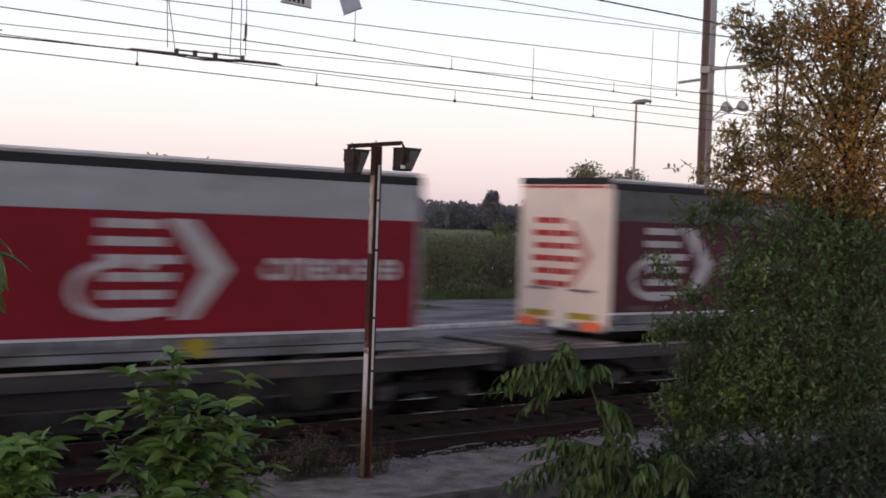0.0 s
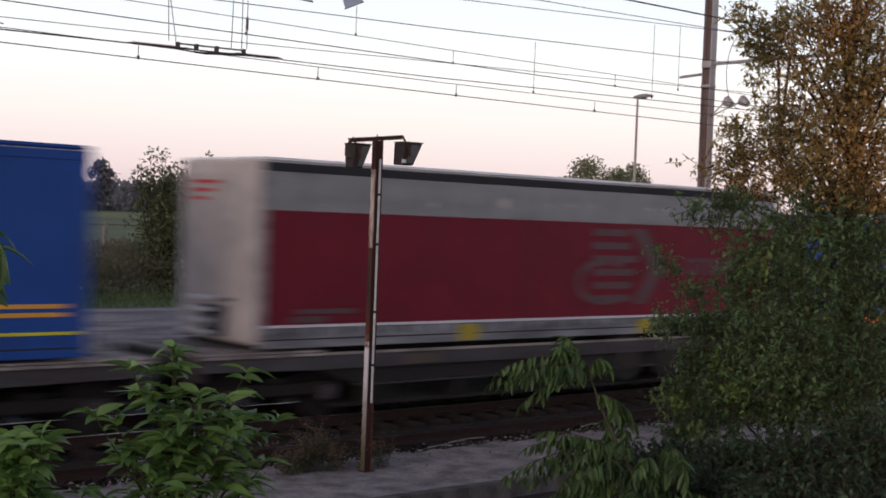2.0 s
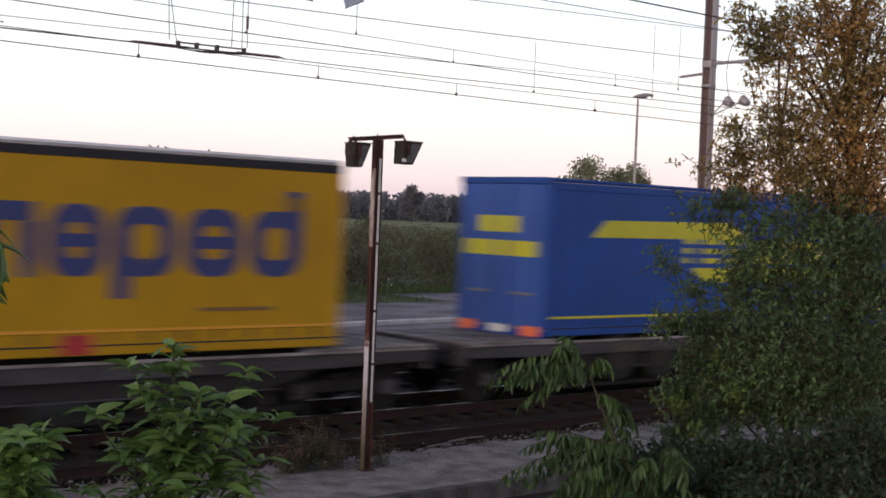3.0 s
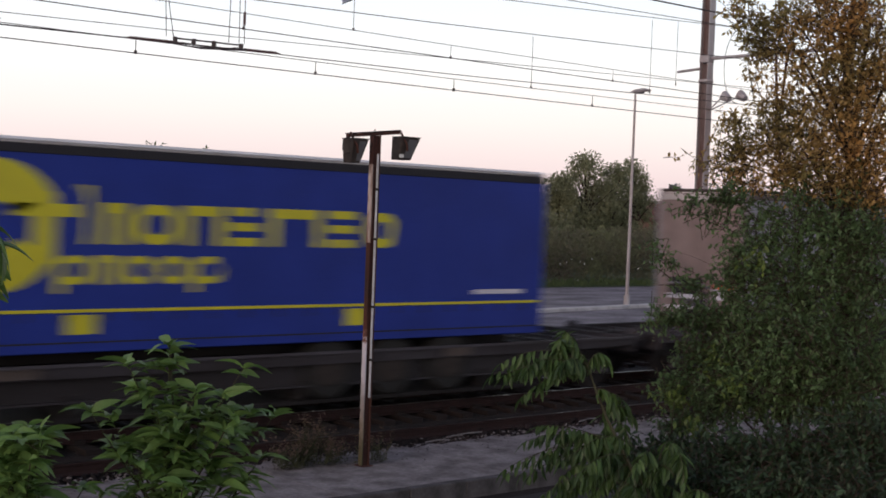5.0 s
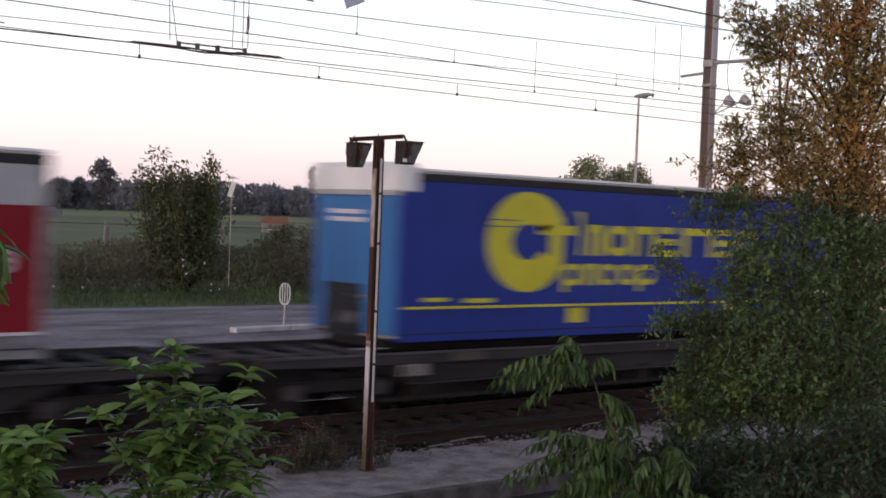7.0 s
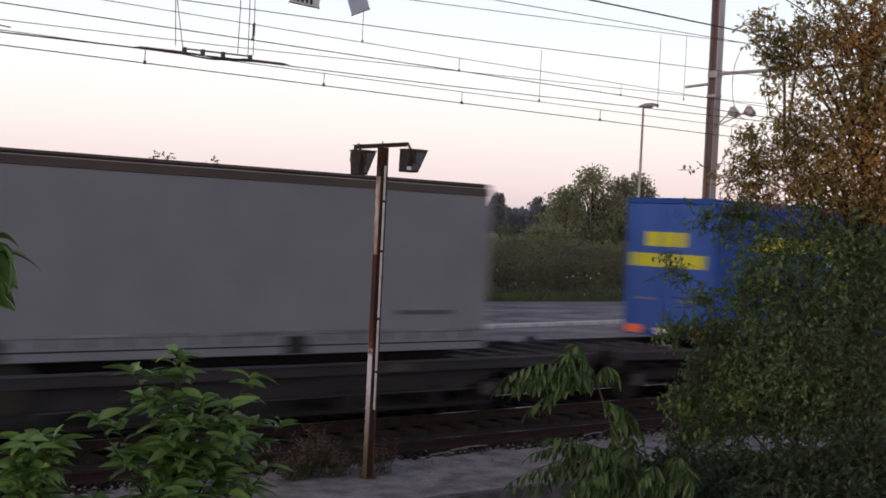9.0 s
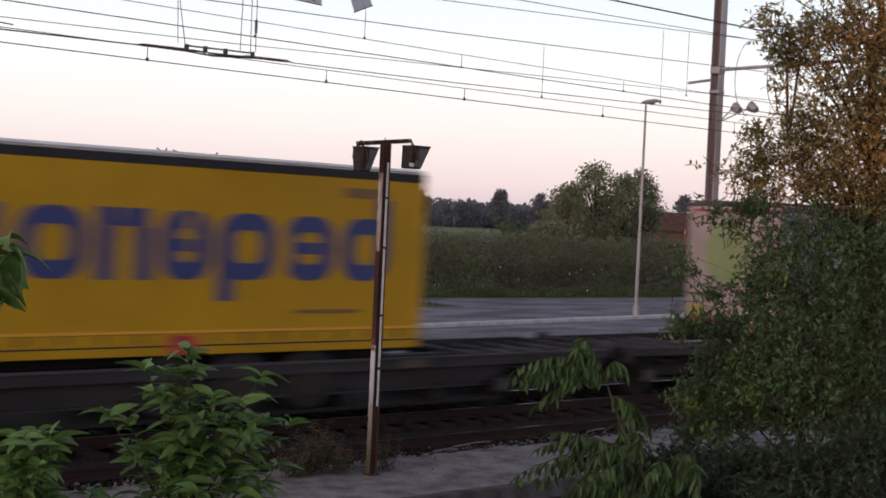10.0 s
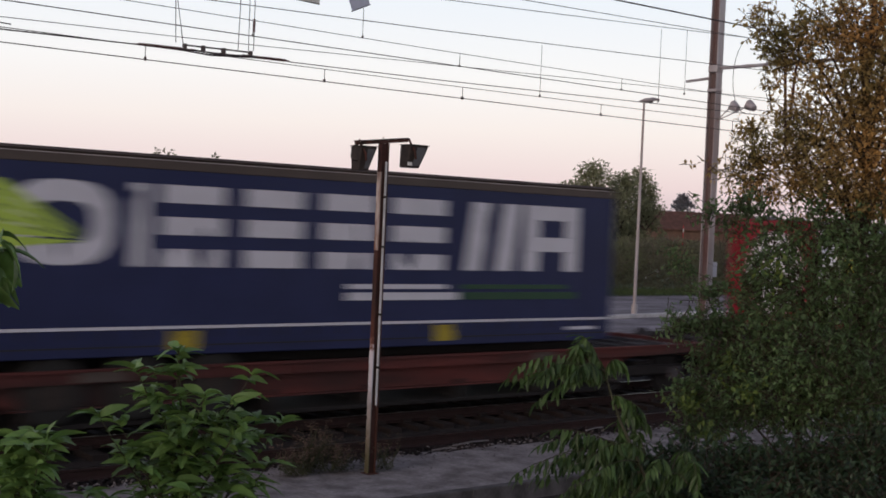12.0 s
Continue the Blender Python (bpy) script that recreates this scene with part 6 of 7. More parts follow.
def yard_details():
    # slim post with an oval white board
    r = tagged(new("marker_post"), "thin post with an oval white slatted board", "marker")
    r.matrix_basis = pose(21.6, 32.4, 0.0, 0, 0, -40)
    part("post", tubed([(0, 0, -0.02), (0, 0, 0.65)], 0.022, 6), M["kerb"], r)
    bm = bmesh.new()
    ring(bm, -0.17, 0.17, 0.62, 1.28, 0.04, side, 0.02)
    b = part("oval_frame", bm, M["white"], r)
    for x in (-0.07, 0.0, 0.07):
        part("slat", boxed(x - 0.014, x + 0.014, -0.016, -0.004, 0.66, 1.24), M["white"], b)
    # reflective plate on a thin pole in the hedge
    r = tagged(new("reflector_post"), "tilted white plate on a thin pole in the hedge", "marker")
    r.matrix_basis = pose(27.65, 45.6, 0, 0, 0, -30)
    part("pole", tubed([(0, 0, 0), (0, 0, 3.9)], 0.017, 6), M["galv"], r)
    bm = boxed(-0.10, 0.10, -0.05, -0.031, 3.9, 4.5, bevel=0.005)
    bmesh.ops.rotate(bm, verts=bm.verts[:], cent=(0, 0, 4.2), matrix=Matrix.Rotation(radians(16), 3, "Y"))
    part("plate", bm, M["white"], r)
    # pale fence posts behind the hedge, with two rails
    f = tagged(new("paddock_fence"), "pale post-and-rail fence behind the hedge", "fence")
    f.location = (18.7, 58, 0)
    for i in range(8):
        part("post", boxed(i * 3.2 - 0.10, i * 3.2 + 0.10, -0.1, 0.1, 0, 2.6, bevel=0.02), M["stick"], f)
    for z in (1.4, 2.45):
        part("rail", boxed(-1, 23.4, -0.04, 0.0, z, z + 0.04), M["moss"], f)
    # long glasshouse across the fields
    g = tagged(new("glasshouse"), "low pale glasshouse far across the fields", "glasshouse")
    g.matrix_basis = pose(108, 300, 0, 0, 0, 4)
    part("wall", boxed(0, 27.6, 0, 9, 0, 1.3), M["bluegrey"], g, "pale glazed wall")
    for i in range(3):
        bm = bmesh.new()
        vs = [bm.verts.new(p) for x in (i * 9.2, i * 9.2 + 9.1) for p in ((x, -0.2, 1.32), (x, 4.5, 2.2), (x, 9.2, 1.32))]
        for q in ((0, 3, 4, 1), (1, 4, 5, 2), (0, 1, 2), (3, 5, 4)):
            bm.faces.new([vs[j] for j in q])
        part("roof_bay", bm, M["bluegrey"], g)
    # long low shed with a rusty tiled roof behind the far trees
    b = tagged(new("shed"), "long low shed with a dull brown tiled roof", "shed")
    b.matrix_basis = pose(103.5, 90, 0, 0, 0, -30)
    part("wall", boxed(0, 13, 0, 5, 0, 3.8), M["shedwall"], b, "dull brown wall")
    for y0, y1, z0, z1 in ((-0.4, 2.5, 3.6, 5.5), (5.4, 2.5, 3.6, 5.5)):
        bm = bmesh.new()
        vs = [bm.verts.new(p) for p in ((-0.4, y0, z0), (13.4, y0, z0), (13.4, y1, z1), (-0.4, y1, z1), (-0.4, y0, z0 - 0.12), (13.4, y0, z0 - 0.12), (13.4, y1, z1 - 0.12), (-0.4, y1, z1 - 0.12))]
        for q in ((0, 1, 2, 3), (7, 6, 5, 4), (0, 4, 5, 1), (1, 5, 6, 2), (2, 6, 7, 3), (3, 7, 4, 0)):
            bm.faces.new([vs[i] for i in q])
        part("roof", bm, M["sootroof"], b)
    for x in (1.5, 5.0, 8.5):
        part("door", boxed(x, x + 2.2, -0.05, -0.003, 0, 2.5), M["bark"], b)
    # red and white marker stakes beside the yard
    for x, y, h in ((72.4, 60.0, 2.96), (73.5, 60.0, 3.85)):
        k = tagged(new("marker_stake"), "thin red and white marker stake in the verge", "stake", "marker stakes")
        k.location = (x, y, 0.0)
        part("pole", tubed([(0, 0, 0), (0, 0, h)], 0.03, 8), M["redprint"], k)
        part("white_band", tubed([(0, 0, h - 0.5), (0, 0, h - 0.25)], 0.034, 8), M["white"], k, "white band")
    # low farmhouse with a tiled roof
    h = tagged(new("farmhouse"), "small far farmhouse with an orange tiled roof", "house")
    h.matrix_basis = pose(109.6, 168, -0.1, 0, 0, -25) @ Matrix.Scale(0.74, 4)
    part("wall", boxed(-2.4, 2.4, -1.8, 1.8, 0, 2.3), M["plaster"], h)
    bm = bmesh.new()
    vs = [bm.verts.new(p) for p in ((-2.7, -2.1, 2.2), (2.7, -2.1, 2.2), (2.7, 2.1, 2.2), (-2.7, 2.1, 2.2), (-2.7, 0, 3.5), (2.7, 0, 3.5))]
    for q in ((0, 1, 5, 4), (2, 3, 4, 5), (0, 4, 3), (1, 2, 5), (0, 3, 2, 1)):
        bm.faces.new([vs[i] for i in q])
    part("roof", bm, M["tileroof"], h)
    for x in (-1.5, 0.2):
        w = part("window", boxed(x, x + 0.8, -1.84, -1.80, 0.9, 1.8), M["glass"], h)
        part("frame", boxed(x - 0.06, x + 0.86, -1.87, -1.842, 0.82, 0.89), M["white"], w)
    part("door", boxed(1.4, 2.1, -1.84, -1.80, 0, 1.95), M["bark"], h)


hedge()
distant_wood()
yard_details()
fan_bush()
for i, (kind, spot, h, w) in enumerate((
    ("tree", (289, 600, 0), 25.3, 15.1),
    ("tree", (267, 600, 0), 14.0, 14.3),
    ("tree", (277, 600, 0), 16.5, 6.3),
    ("poplar_tree", (236, 600, 0), 19.4, 2.5),
    ("poplar_tree", (240, 600, 0), 19.1, 2.8),
    ("poplar_tree", (416, 600, 0), 29.6, 5.7),
    ("tree", (554, 600, 0), 24.7, 12.1),
    ("tree", (733, 600, 0), 30.3, 18.1),
    ("tree", (572, 620, 0), 25.1, 11.0),
    ("tree", (272, 640, 0), 10.8, 12.1),
    ("tree", (521, 640, 0), 22.0, 14.4),
    ("tree", (629, 640, 0), 25.3, 17.9))):
    column = kind == "poplar_tree"
    far_tree(kind, spot, h, w, 32 + i, "leaf_wood_hazed", 2400, 1.5 if column else 2.2, "column" if column else "round", "slim dark poplar on the horizon" if column else "dark leafy tree beyond the fields", 0.05 if column else 0.2)
for x, y, h, w, s in ((61.5, 60, 6.3, 4.4, 41), (64.5, 60.5, 7.9, 5.2, 42), (67.8, 61, 7.4, 4.6, 43), (71, 62, 7.9, 3.8, 44), (58, 58, 3.6, 4.0, 46)):
    far_tree("willow_tree", (x, y, 0), h, w, s, "leaf_willow_hazed", 7200, 0.24, "round", "dusky willow-like tree beside the yard", 0.10)
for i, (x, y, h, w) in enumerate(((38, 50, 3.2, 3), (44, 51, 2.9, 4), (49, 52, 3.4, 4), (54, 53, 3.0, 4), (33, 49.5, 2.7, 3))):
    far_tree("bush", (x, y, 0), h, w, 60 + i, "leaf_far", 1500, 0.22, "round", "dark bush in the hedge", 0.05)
SAPLING = sapling("young green sapling with pointed leaves on the bank", (2.29, 4.07, 1.15), (2.22, 4.00, 2.93), [
    (2.05, 3.98, 2.88), (2.37, 3.76, 2.87), (2.12, 3.99, 2.79), (2.24, 3.84, 2.80), (1.91, 3.97, 2.74), (2.02, 4.03, 2.69), (2.59, 3.89, 2.68), (2.50, 3.91, 2.69), (2.24, 4.06, 2.73), (2.21, 3.87, 2.71), (2.32, 3.92, 2.70), (2.14, 3.93, 2.71), (2.32, 3.80, 2.78), (2.33, 3.75, 2.71), (2.14, 3.89, 2.65), (2.35, 4.03, 2.60), (2.43, 3.94, 2.59), (2.11, 4.11, 2.55), (2.52, 3.86, 2.54), (2.06, 3.91, 2.55), (2.16, 3.90, 2.57), (2.28, 3.94, 2.53), (2.38, 3.92, 2.51), (2.48, 3.90, 2.48), (2.20, 4.06, 2.46), (2.17, 3.79, 2.49), (2.37, 3.87, 2.46), (2.24, 4.00, 2.61)], 0.086, 0.036, M["leaf_young"], 7, 9, 2, (0.15, 0.9))
SAPLING_B = sapling("low green sapling with pointed leaves on the bank", (1.73, 4.16, 1.12), (1.75, 4.08, 2.67), [
    (1.70, 4.10, 2.66), (1.75, 3.96, 2.66), (1.76, 4.06, 2.62), (1.70, 3.94, 2.60), (1.80, 4.18, 2.52), (1.78, 4.16, 2.48), (1.70, 4.10, 2.60), (1.65, 4.02, 2.54), (1.75, 4.17, 2.45), (1.78, 4.05, 2.46), (1.95, 4.08, 2.45), (2.00, 4.03, 2.44), (1.68, 4.09, 2.57)], 0.086, 0.037, M["leaf_young"], 8, 9, 2, (0.15, 0.9))
TWIG = sapling("thin green branch reaching in over the bank", (0.70, 3.4, 1.6), (0.92, 3.3, 3.36), [(1.22, 3.10, 3.31), (1.18, 3.15, 3.26), (1.19, 3.05, 3.35), (1.15, 3.1, 3.22)], 0.090, 0.048, M["leaf_young"], 9, 5, 1, (-0.8, 0.25))
FRONDS = frond_shrub("low shrub with drooping compound leaves", (5.15, 4.3, 1.15),
                     [((4.85, 4.13, 2.15), (4.78, 4.29, 2.45), (4.76, 4.34, 2.56), (4.74, 4.39, 2.69), (4.66, 4.48, 2.75)), ((4.88, 4.08, 2.10), (4.83, 4.19, 2.25), (4.81, 4.23, 2.31), (4.78, 4.26, 2.33)), ((5.88, 4.80, 1.85), (5.97, 4.83, 2.37)), ((5.64, 4.48, 1.94), (5.72, 4.47, 2.28))],
                     [((4.74, 4.39, 2.68), (4.72, 4.48, 2.84), (4.72, 4.54, 2.85)), ((4.72, 4.41, 2.70), (4.61, 4.59, 2.80), (4.46, 4.77, 2.65)), ((4.72, 4.41, 2.69), (4.58, 4.55, 2.72), (4.46, 4.66, 2.62)),
                      ((4.73, 4.39, 2.66), (4.61, 4.49, 2.71), (4.50, 4.54, 2.59)), ((4.74, 4.38, 2.65), (4.64, 4.41, 2.71), (4.54, 4.41, 2.60)), ((4.74, 4.39, 2.69), (4.79, 4.37, 2.77), (4.84, 4.34, 2.68)),
                      ((4.76, 4.35, 2.57), (4.83, 4.32, 2.60), (4.85, 4.32, 2.51)),
                      ((4.77, 4.32, 2.49), (4.83, 4.30, 2.50), (4.86, 4.30, 2.42)), ((4.66, 4.48, 2.75), (4.62, 4.50, 2.82), (4.60, 4.48, 2.84)),
                      ((4.70, 4.43, 2.70), (4.65, 4.53, 2.74), (4.62, 4.60, 2.69)), ((4.82, 4.22, 2.30), (4.63, 4.43, 2.40), (4.42, 4.58, 2.18)), ((4.80, 4.24, 2.32), (4.68, 4.40, 2.39), (4.56, 4.51, 2.30)),
                      ((4.80, 4.24, 2.30), (4.65, 4.44, 2.31), (4.51, 4.57, 2.14)), ((4.81, 4.22, 2.28), (4.68, 4.32, 2.30), (4.53, 4.37, 2.14)), ((4.78, 4.26, 2.33), (4.72, 4.36, 2.40), (4.65, 4.44, 2.37)),
                      ((4.82, 4.22, 2.30), (4.81, 4.31, 2.38), (4.78, 4.38, 2.35)), ((4.83, 4.19, 2.25), (4.71, 4.27, 2.22), (4.58, 4.33, 2.09)), ((4.85, 4.18, 2.31), (4.86, 4.25, 2.41), (4.86, 4.30, 2.39)),
                      ((4.84, 4.17, 2.23), (4.79, 4.25, 2.19), (4.73, 4.32, 2.07)), ((4.86, 4.15, 2.23), (4.85, 4.22, 2.19), (4.82, 4.28, 2.09)), ((4.81, 4.23, 2.30), (4.70, 4.33, 2.34), (4.58, 4.40, 2.23)),
                      ((4.83, 4.19, 2.27), (4.72, 4.24, 2.28), (4.62, 4.25, 2.18))],
                     [(14, (4.83, 3.90, 2.05), (5.21, 4.30, 2.28), "leaf_frond"), (8, (4.66, 4.06, 2.06), (4.93, 4.32, 2.20), "leaf_frond")], 13)
TREE = near_tree("leafy tree with leaves turning rust-brown", "near_tree", (7.55, 4.65, 0.98), (7.7, 4.9, 5.6), 0.055, [
                  ((7.13, 5.32, 4.79), (0.18, 0.17, 0.16), 125), ((7.21, 5.25, 4.61), (0.16, 0.14, 0.12), 98), ((7.20, 5.30, 4.42), (0.12, 0.12, 0.08), 36), ((7.17, 5.40, 4.10), (0.14, 0.13, 0.12), 89),
                  ((7.16, 5.43, 3.85), (0.18, 0.18, 0.19), 182), ((7.26, 5.30, 3.93), (0.19, 0.20, 0.21), 237), ((7.02, 5.61, 3.81), (0.05, 0.12, 0.05), 14), ((7.24, 5.34, 3.70), (0.25, 0.16, 0.08), 112),
                  ((7.25, 5.17, 4.72), (0.18, 0.22, 0.25), 280), ((7.28, 5.07, 4.12), (0.20, 0.23, 0.25), 364), ((7.29, 5.21, 4.24), (0.12, 0.14, 0.16), 70), ((7.27, 4.97, 4.70), (0.25, 0.27, 0.29), 277),
                  ((7.21, 4.68, 4.78), (0.29, 0.27, 0.24), 399), ((7.25, 4.46, 4.66), (0.24, 0.28, 0.33), 399), ((7.29, 4.84, 4.37), (0.29, 0.27, 0.25), 277), ((7.25, 4.53, 4.35), (0.28, 0.26, 0.24), 399),
                  ((7.29, 4.90, 4.00), (0.29, 0.27, 0.25), 316), ((7.25, 4.59, 4.00), (0.33, 0.31, 0.28), 456), ((7.27, 4.34, 4.17), (0.24, 0.32, 0.41), 399), ((7.24, 4.99, 3.78), (0.25, 0.20, 0.16), 211),
                  ((7.32, 4.70, 3.71), (0.33, 0.25, 0.17), 342), ((7.29, 4.36, 3.71), (0.28, 0.26, 0.24), 342), ((7.26, 4.86, 5.13), (0.34, 0.29, 0.25), 165), ((7.21, 4.39, 5.06), (0.33, 0.31, 0.28), 237),
                  ((7.25, 4.05, 4.66), (0.32, 0.36, 0.40), 285), ((7.33, 4.06, 3.99), (0.32, 0.36, 0.40), 285), ((8.03, 5.11, 4.65), (0.41, 0.46, 0.51), 475), ((8.06, 5.19, 4.02), (0.51, 0.44, 0.36), 475)],
                 "leaf_rust", 0.041, 51, 2.9)
SHRUB = near_tree("dense dark green shrub beside the tree", "near_shrub", (7.0, 4.7, 0.95), (7.1, 4.8, 3.3), 0.04, [
                  ((6.86, 5.19, 3.59), (0.21, 0.13, 0.05), 132), ((6.69, 5.40, 3.55), (0.09, 0.12, 0.03), 30), ((6.79, 5.28, 3.49), (0.08, 0.12, 0.03), 48), ((6.32, 5.36, 3.27), (0.05, 0.10, 0.05), 14),
                  ((6.40, 5.28, 3.18), (0.09, 0.12, 0.06), 42), ((6.52, 5.18, 3.04), (0.10, 0.12, 0.08), 60), ((6.88, 4.99, 3.37), (0.22, 0.22, 0.22), 200), ((7.05, 4.75, 3.45), (0.27, 0.26, 0.24), 320), ((7.13, 4.44, 3.39), (0.31, 0.27, 0.24), 572),
                  ((6.77, 4.97, 3.08), (0.19, 0.20, 0.21), 320), ((6.83, 4.71, 3.10), (0.27, 0.25, 0.23), 400), ((6.99, 4.45, 3.04), (0.31, 0.29, 0.27), 572), ((7.05, 4.19, 3.13), (0.22, 0.27, 0.31), 462),
                  ((6.53, 5.09, 2.84), (0.24, 0.19, 0.13), 260), ((6.38, 5.27, 2.82), (0.13, 0.12, 0.08), 110), ((6.58, 4.85, 2.74), (0.26, 0.25, 0.23), 462), ((6.67, 4.54, 2.74), (0.30, 0.26, 0.23), 506),
                  ((6.85, 4.27, 2.72), (0.30, 0.28, 0.27), 572), ((6.42, 5.04, 2.62), (0.14, 0.15, 0.16), 170), ((6.43, 4.83, 2.46), (0.22, 0.18, 0.15), 280), ((6.52, 4.55, 2.54), (0.26, 0.20, 0.14), 308),
                  ((6.70, 4.28, 2.53), (0.26, 0.20, 0.14), 330), ((6.83, 4.07, 2.55), (0.22, 0.22, 0.22), 330), ((6.33, 5.11, 2.41), (0.15, 0.13, 0.11), 220), ((7.54, 4.91, 3.31), (0.48, 0.49, 0.49), 300),
                  ((7.29, 4.88, 2.72), (0.51, 0.50, 0.48), 550), ((6.45, 4.93, 2.27), (0.20, 0.16, 0.11), 150), ((6.61, 4.72, 2.32), (0.22, 0.16, 0.11), 187), ((6.79, 4.48, 2.36), (0.24, 0.18, 0.11), 209),
                  ((6.86, 4.18, 2.35), (0.24, 0.18, 0.13), 220), ((6.17, 4.95, 2.22), (0.16, 0.12, 0.09), 132)],
                  "leaf_dark", 0.042, 52, 3.6, [
                  ((6.17, 4.98, 2.35), (0.08, 0.12, 0.06), 34), ((5.91, 4.63, 2.24), (0.03, 0.12, 0.07), 26), ((6.32, 4.84, 2.62), (0.05, 0.12, 0.06), 14), ((6.30, 4.67, 2.47), (0.05, 0.12, 0.08), 20),
                  ((6.58, 4.72, 3.20), (0.07, 0.12, 0.06), 16)])
THICKET = near_tree("low thicket under the tree, shade put into its deep green", "near_thicket", (6.0, 4.1, 1.12), (6.1, 4.2, 2.05), 0.025, [
                  ((5.79, 4.73, 2.09), (0.25, 0.19, 0.13), 286), ((5.93, 4.41, 2.16), (0.24, 0.19, 0.15), 352), ((6.03, 4.11, 2.17), (0.27, 0.22, 0.18), 418), ((6.20, 3.87, 2.25), (0.27, 0.23, 0.20), 418),
                  ((6.22, 3.65, 2.27), (0.23, 0.23, 0.23), 418), ((5.57, 4.35, 2.02), (0.33, 0.23, 0.12), 440), ((5.75, 3.94, 2.06), (0.33, 0.24, 0.16), 495), ((5.88, 3.57, 2.12), (0.32, 0.25, 0.19), 495),
                  ((5.50, 4.03, 1.84), (0.44, 0.31, 0.19), 330), ((5.78, 3.62, 1.86), (0.44, 0.31, 0.19), 330), ((5.65, 4.90, 2.07), (0.13, 0.12, 0.08), 88), ((5.53, 4.71, 1.99), (0.20, 0.14, 0.08), 165)],
                    "leaf_deep_shaded", 0.046, 53, 3.4)


def weeds():
    """Dry weeds round the foot of the pole: stalks with many small leaves and feathery brown heads."""
    for k, (x, y, n, h) in enumerate(((10.75, 15.35, 80, 0.70), (10.4, 15.25, 50, 0.50), (11.05, 15.2, 40, 0.48), (11.74, 15.0, 32, 0.52))):
        rnd = random.Random(80 + k)
        root = tagged(new("weed_tuft"), "dry brownish weeds at the edge of the walkway", "weeds", "weeds by the pole")
        root.location = (x, y, -0.30)
        low_v, low_f, top_v, top_f = [], [], [], []
        for _ in range(n):
            p = Vector((rnd.gauss(0, 0.15), rnd.gauss(0, 0.06), 0))
            d = Vector((rnd.gauss(0, 0.28), rnd.gauss(0, 0.25), 1))
            L = h * rnd.uniform(0.5, 1.1)
            add_leaf(low_v, low_f, p, d, Vector((0, 1, 0.1)), L, 0.010)
            for i in range(16):
                t = rnd.uniform(0.05, 1.02)
                v, f = (top_v, top_f) if t > 0.5 else (low_v, low_f)
                add_leaf(v, f, p + d * L * t, Vector((rnd.gauss(0, 1), rnd.gauss(0, 1), rnd.uniform(-0.2, 0.8))), Vector((rnd.gauss(0, 1), 0, 1)), 0.065 - 0.03 * t, 0.020)
        joined("weed_mass", low_v, low_f, M["weed_green"], root)
        joined("seed_plume", top_v, top_f, M["weed"], root, "reddish-brown dry seed heads")


weeds()


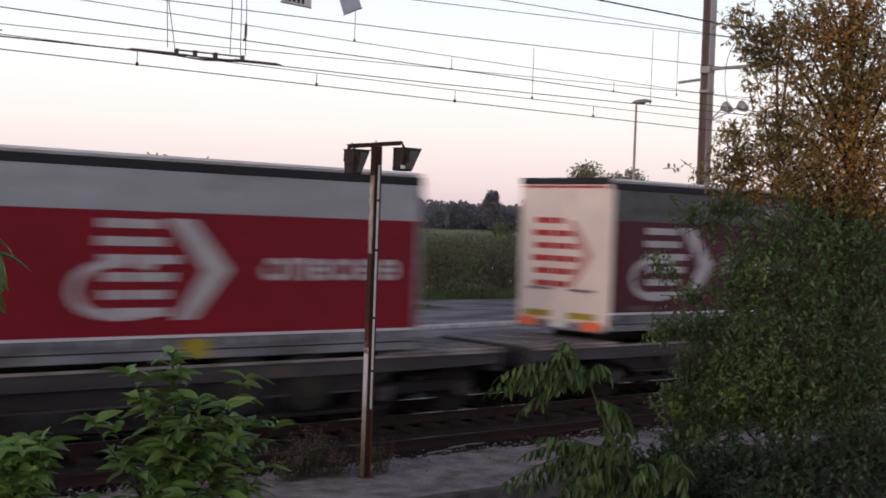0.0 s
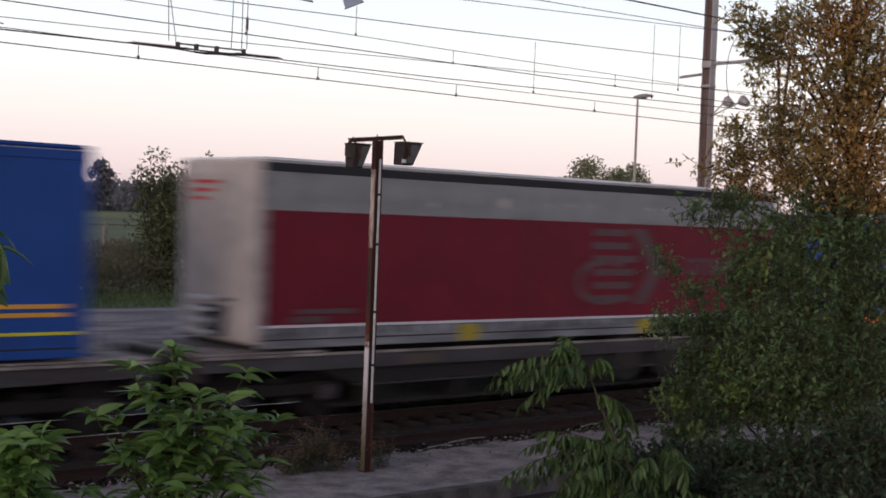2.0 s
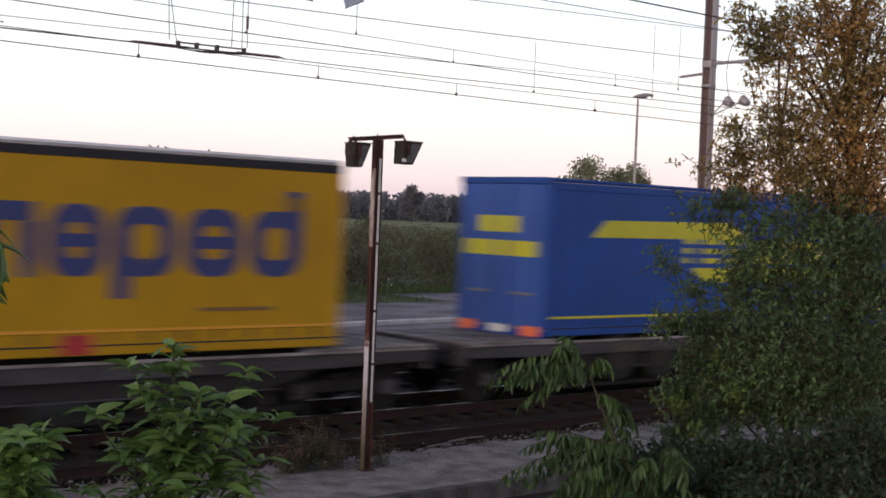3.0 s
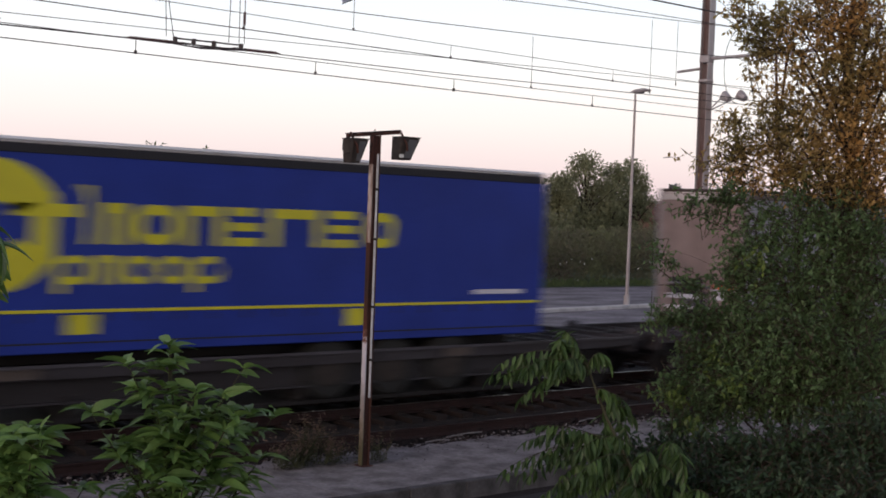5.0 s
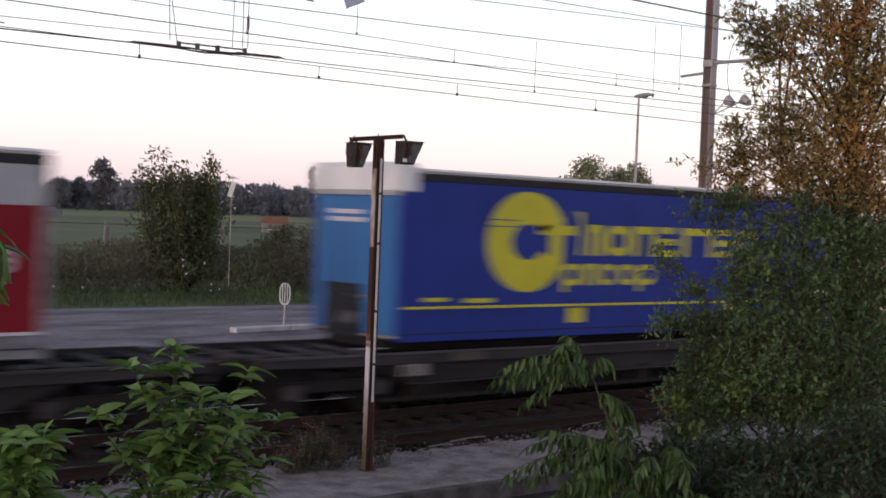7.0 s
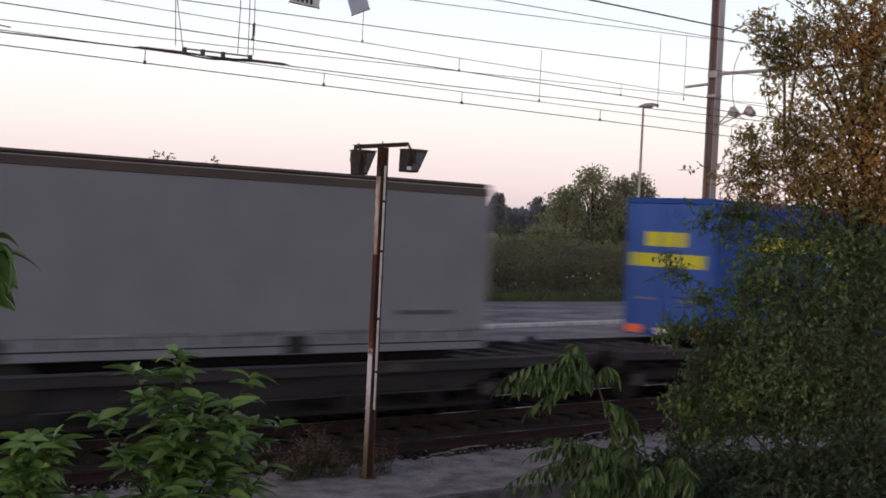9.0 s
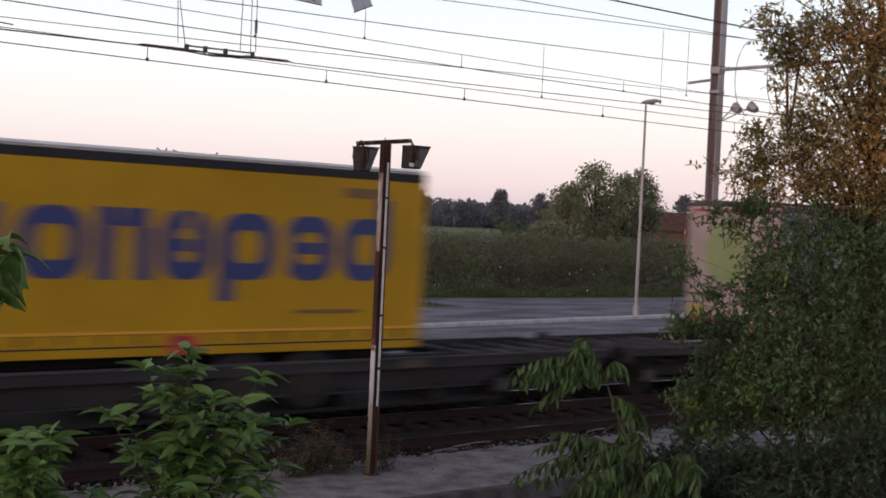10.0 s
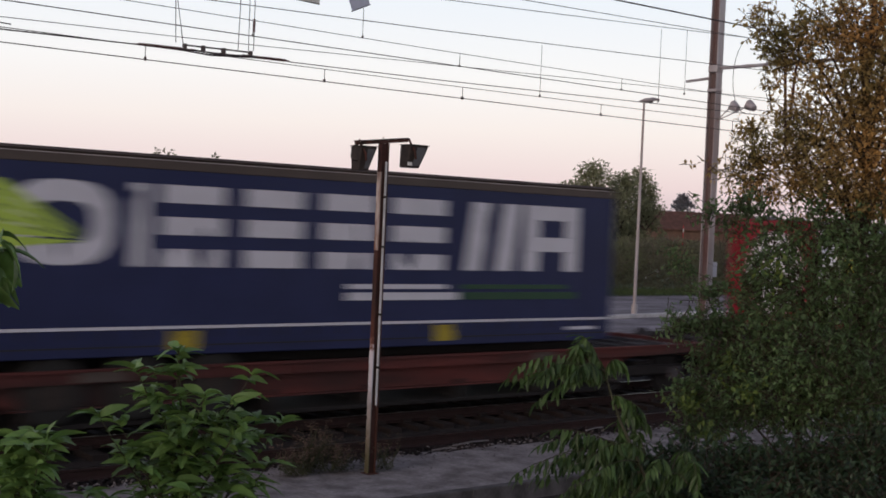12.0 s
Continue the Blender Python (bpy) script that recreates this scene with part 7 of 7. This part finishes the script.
# ---- what moves ----
def motions():
    # the train runs at a nearly even speed along the line: seconds, metres ahead of that speed
    surge = [(0, 0.15), (0.5, -0.1), (1, 0.0), (1.5, -0.2), (2, 0.2), (2.5, 0.1), (3, 0.03), (5, 0.24), (5.5, 0.05), (6, 0.45), (6.5, 0.04), (7, 0.25),
             (9, 0.25), (9.5, 0.0), (10, 0.12), (10.5, -0.12), (11, 0.42), (11.5, 0.2), (12, 0.6)]
    for k, (s, ob, l) in enumerate(LOADS):
        y = NEAR + (0.05 if l < 12 else 0.0)
        walk(ob, [(t, pose(s - l + SPEED * t + e, y, LIFTED.get(k, 0.0))) for t, e in surge])
    for x, ob in WAGONS:
        walk(ob, [(t, pose(x + SPEED * t + e, NEAR, 0)) for t, e in surge])
    # the draught of the train stirs the plants
    def stir(ob, base, rows):
        walk(ob, [(t, pose(*base, rx, ry, 0)) for t, rx, ry in rows])
    stir(TREE, TREE.location.copy(), [(0, 0, 0), (1.5, 0.1, 0.1), (3, 0, 0), (5, 0.1, 0.2), (6.5, 0, 0), (7.2, 0.2, -0.2), (9, 0.6, 1.2), (10.2, 0.9, 1.6), (11.3, 0.6, 1.2), (12, 0.6, 1.2)])
    stir(SHRUB, SHRUB.location.copy(), [(0, 0, 0), (3, 0.1, 0.1), (5, 0, 0), (6.5, 0.1, 0), (7.2, 0.2, 0.2), (9, 0.5, 1.0), (10.3, 1.0, 2.0), (11.3, 0.6, 1.7), (12, 0.6, 1.7)])
    stir(THICKET, THICKET.location.copy(), [(0, 0, 0), (3, 0.1, 0.1), (7.2, 0.1, 0.1), (9, 0.3, 0.5), (10.3, 0.5, 0.8), (12, 0.3, 0.5)])
    stir(FRONDS, FRONDS.location.copy(), [(0, 0, 0), (2.5, 0, 0), (5, 0.1, 0.3), (7, 0, 0.2), (9, 0.3, 0.8), (9.8, 0.5, 1.6), (10.4, 0.6, 2.2), (11.3, 0.5, 2.2), (12, 0.5, 2.4)])
    stir(SAPLING, SAPLING.location.copy(), [(0, 0, 0), (2.5, 0, 0), (5, 0.2, -0.3), (6.5, 0, 0), (7.2, 0, 0), (9, 0, 0), (9.6, 0.2, 0.2), (10.3, 0.4, 1.2), (11.2, 0.1, 0), (12, 0, 0)])
    stir(SAPLING_B, SAPLING_B.location.copy(), [(0, 0, 0), (2.5, 0, 0), (5, 0.2, 0), (7.2, 0.1, 0.1), (9.4, 0.4, 1.0), (9.9, 0.2, 0.3), (10.4, 0, 0), (12, 0.1, 0)])
    stir(TWIG, TWIG.location.copy(), [(0, 0, 0), (1.5, 0, 0.2), (2.5, 0, 0), (5.5, 0, 0.4), (6.5, 0, 0.1), (9, 0, 0.4), (9.6, 0.4, 0.8), (10.2, 0.6, 0.9), (10.5, 1.5, 0), (11.4, 0.5, 0.6), (12, 0.3, 0.5)])


motions()
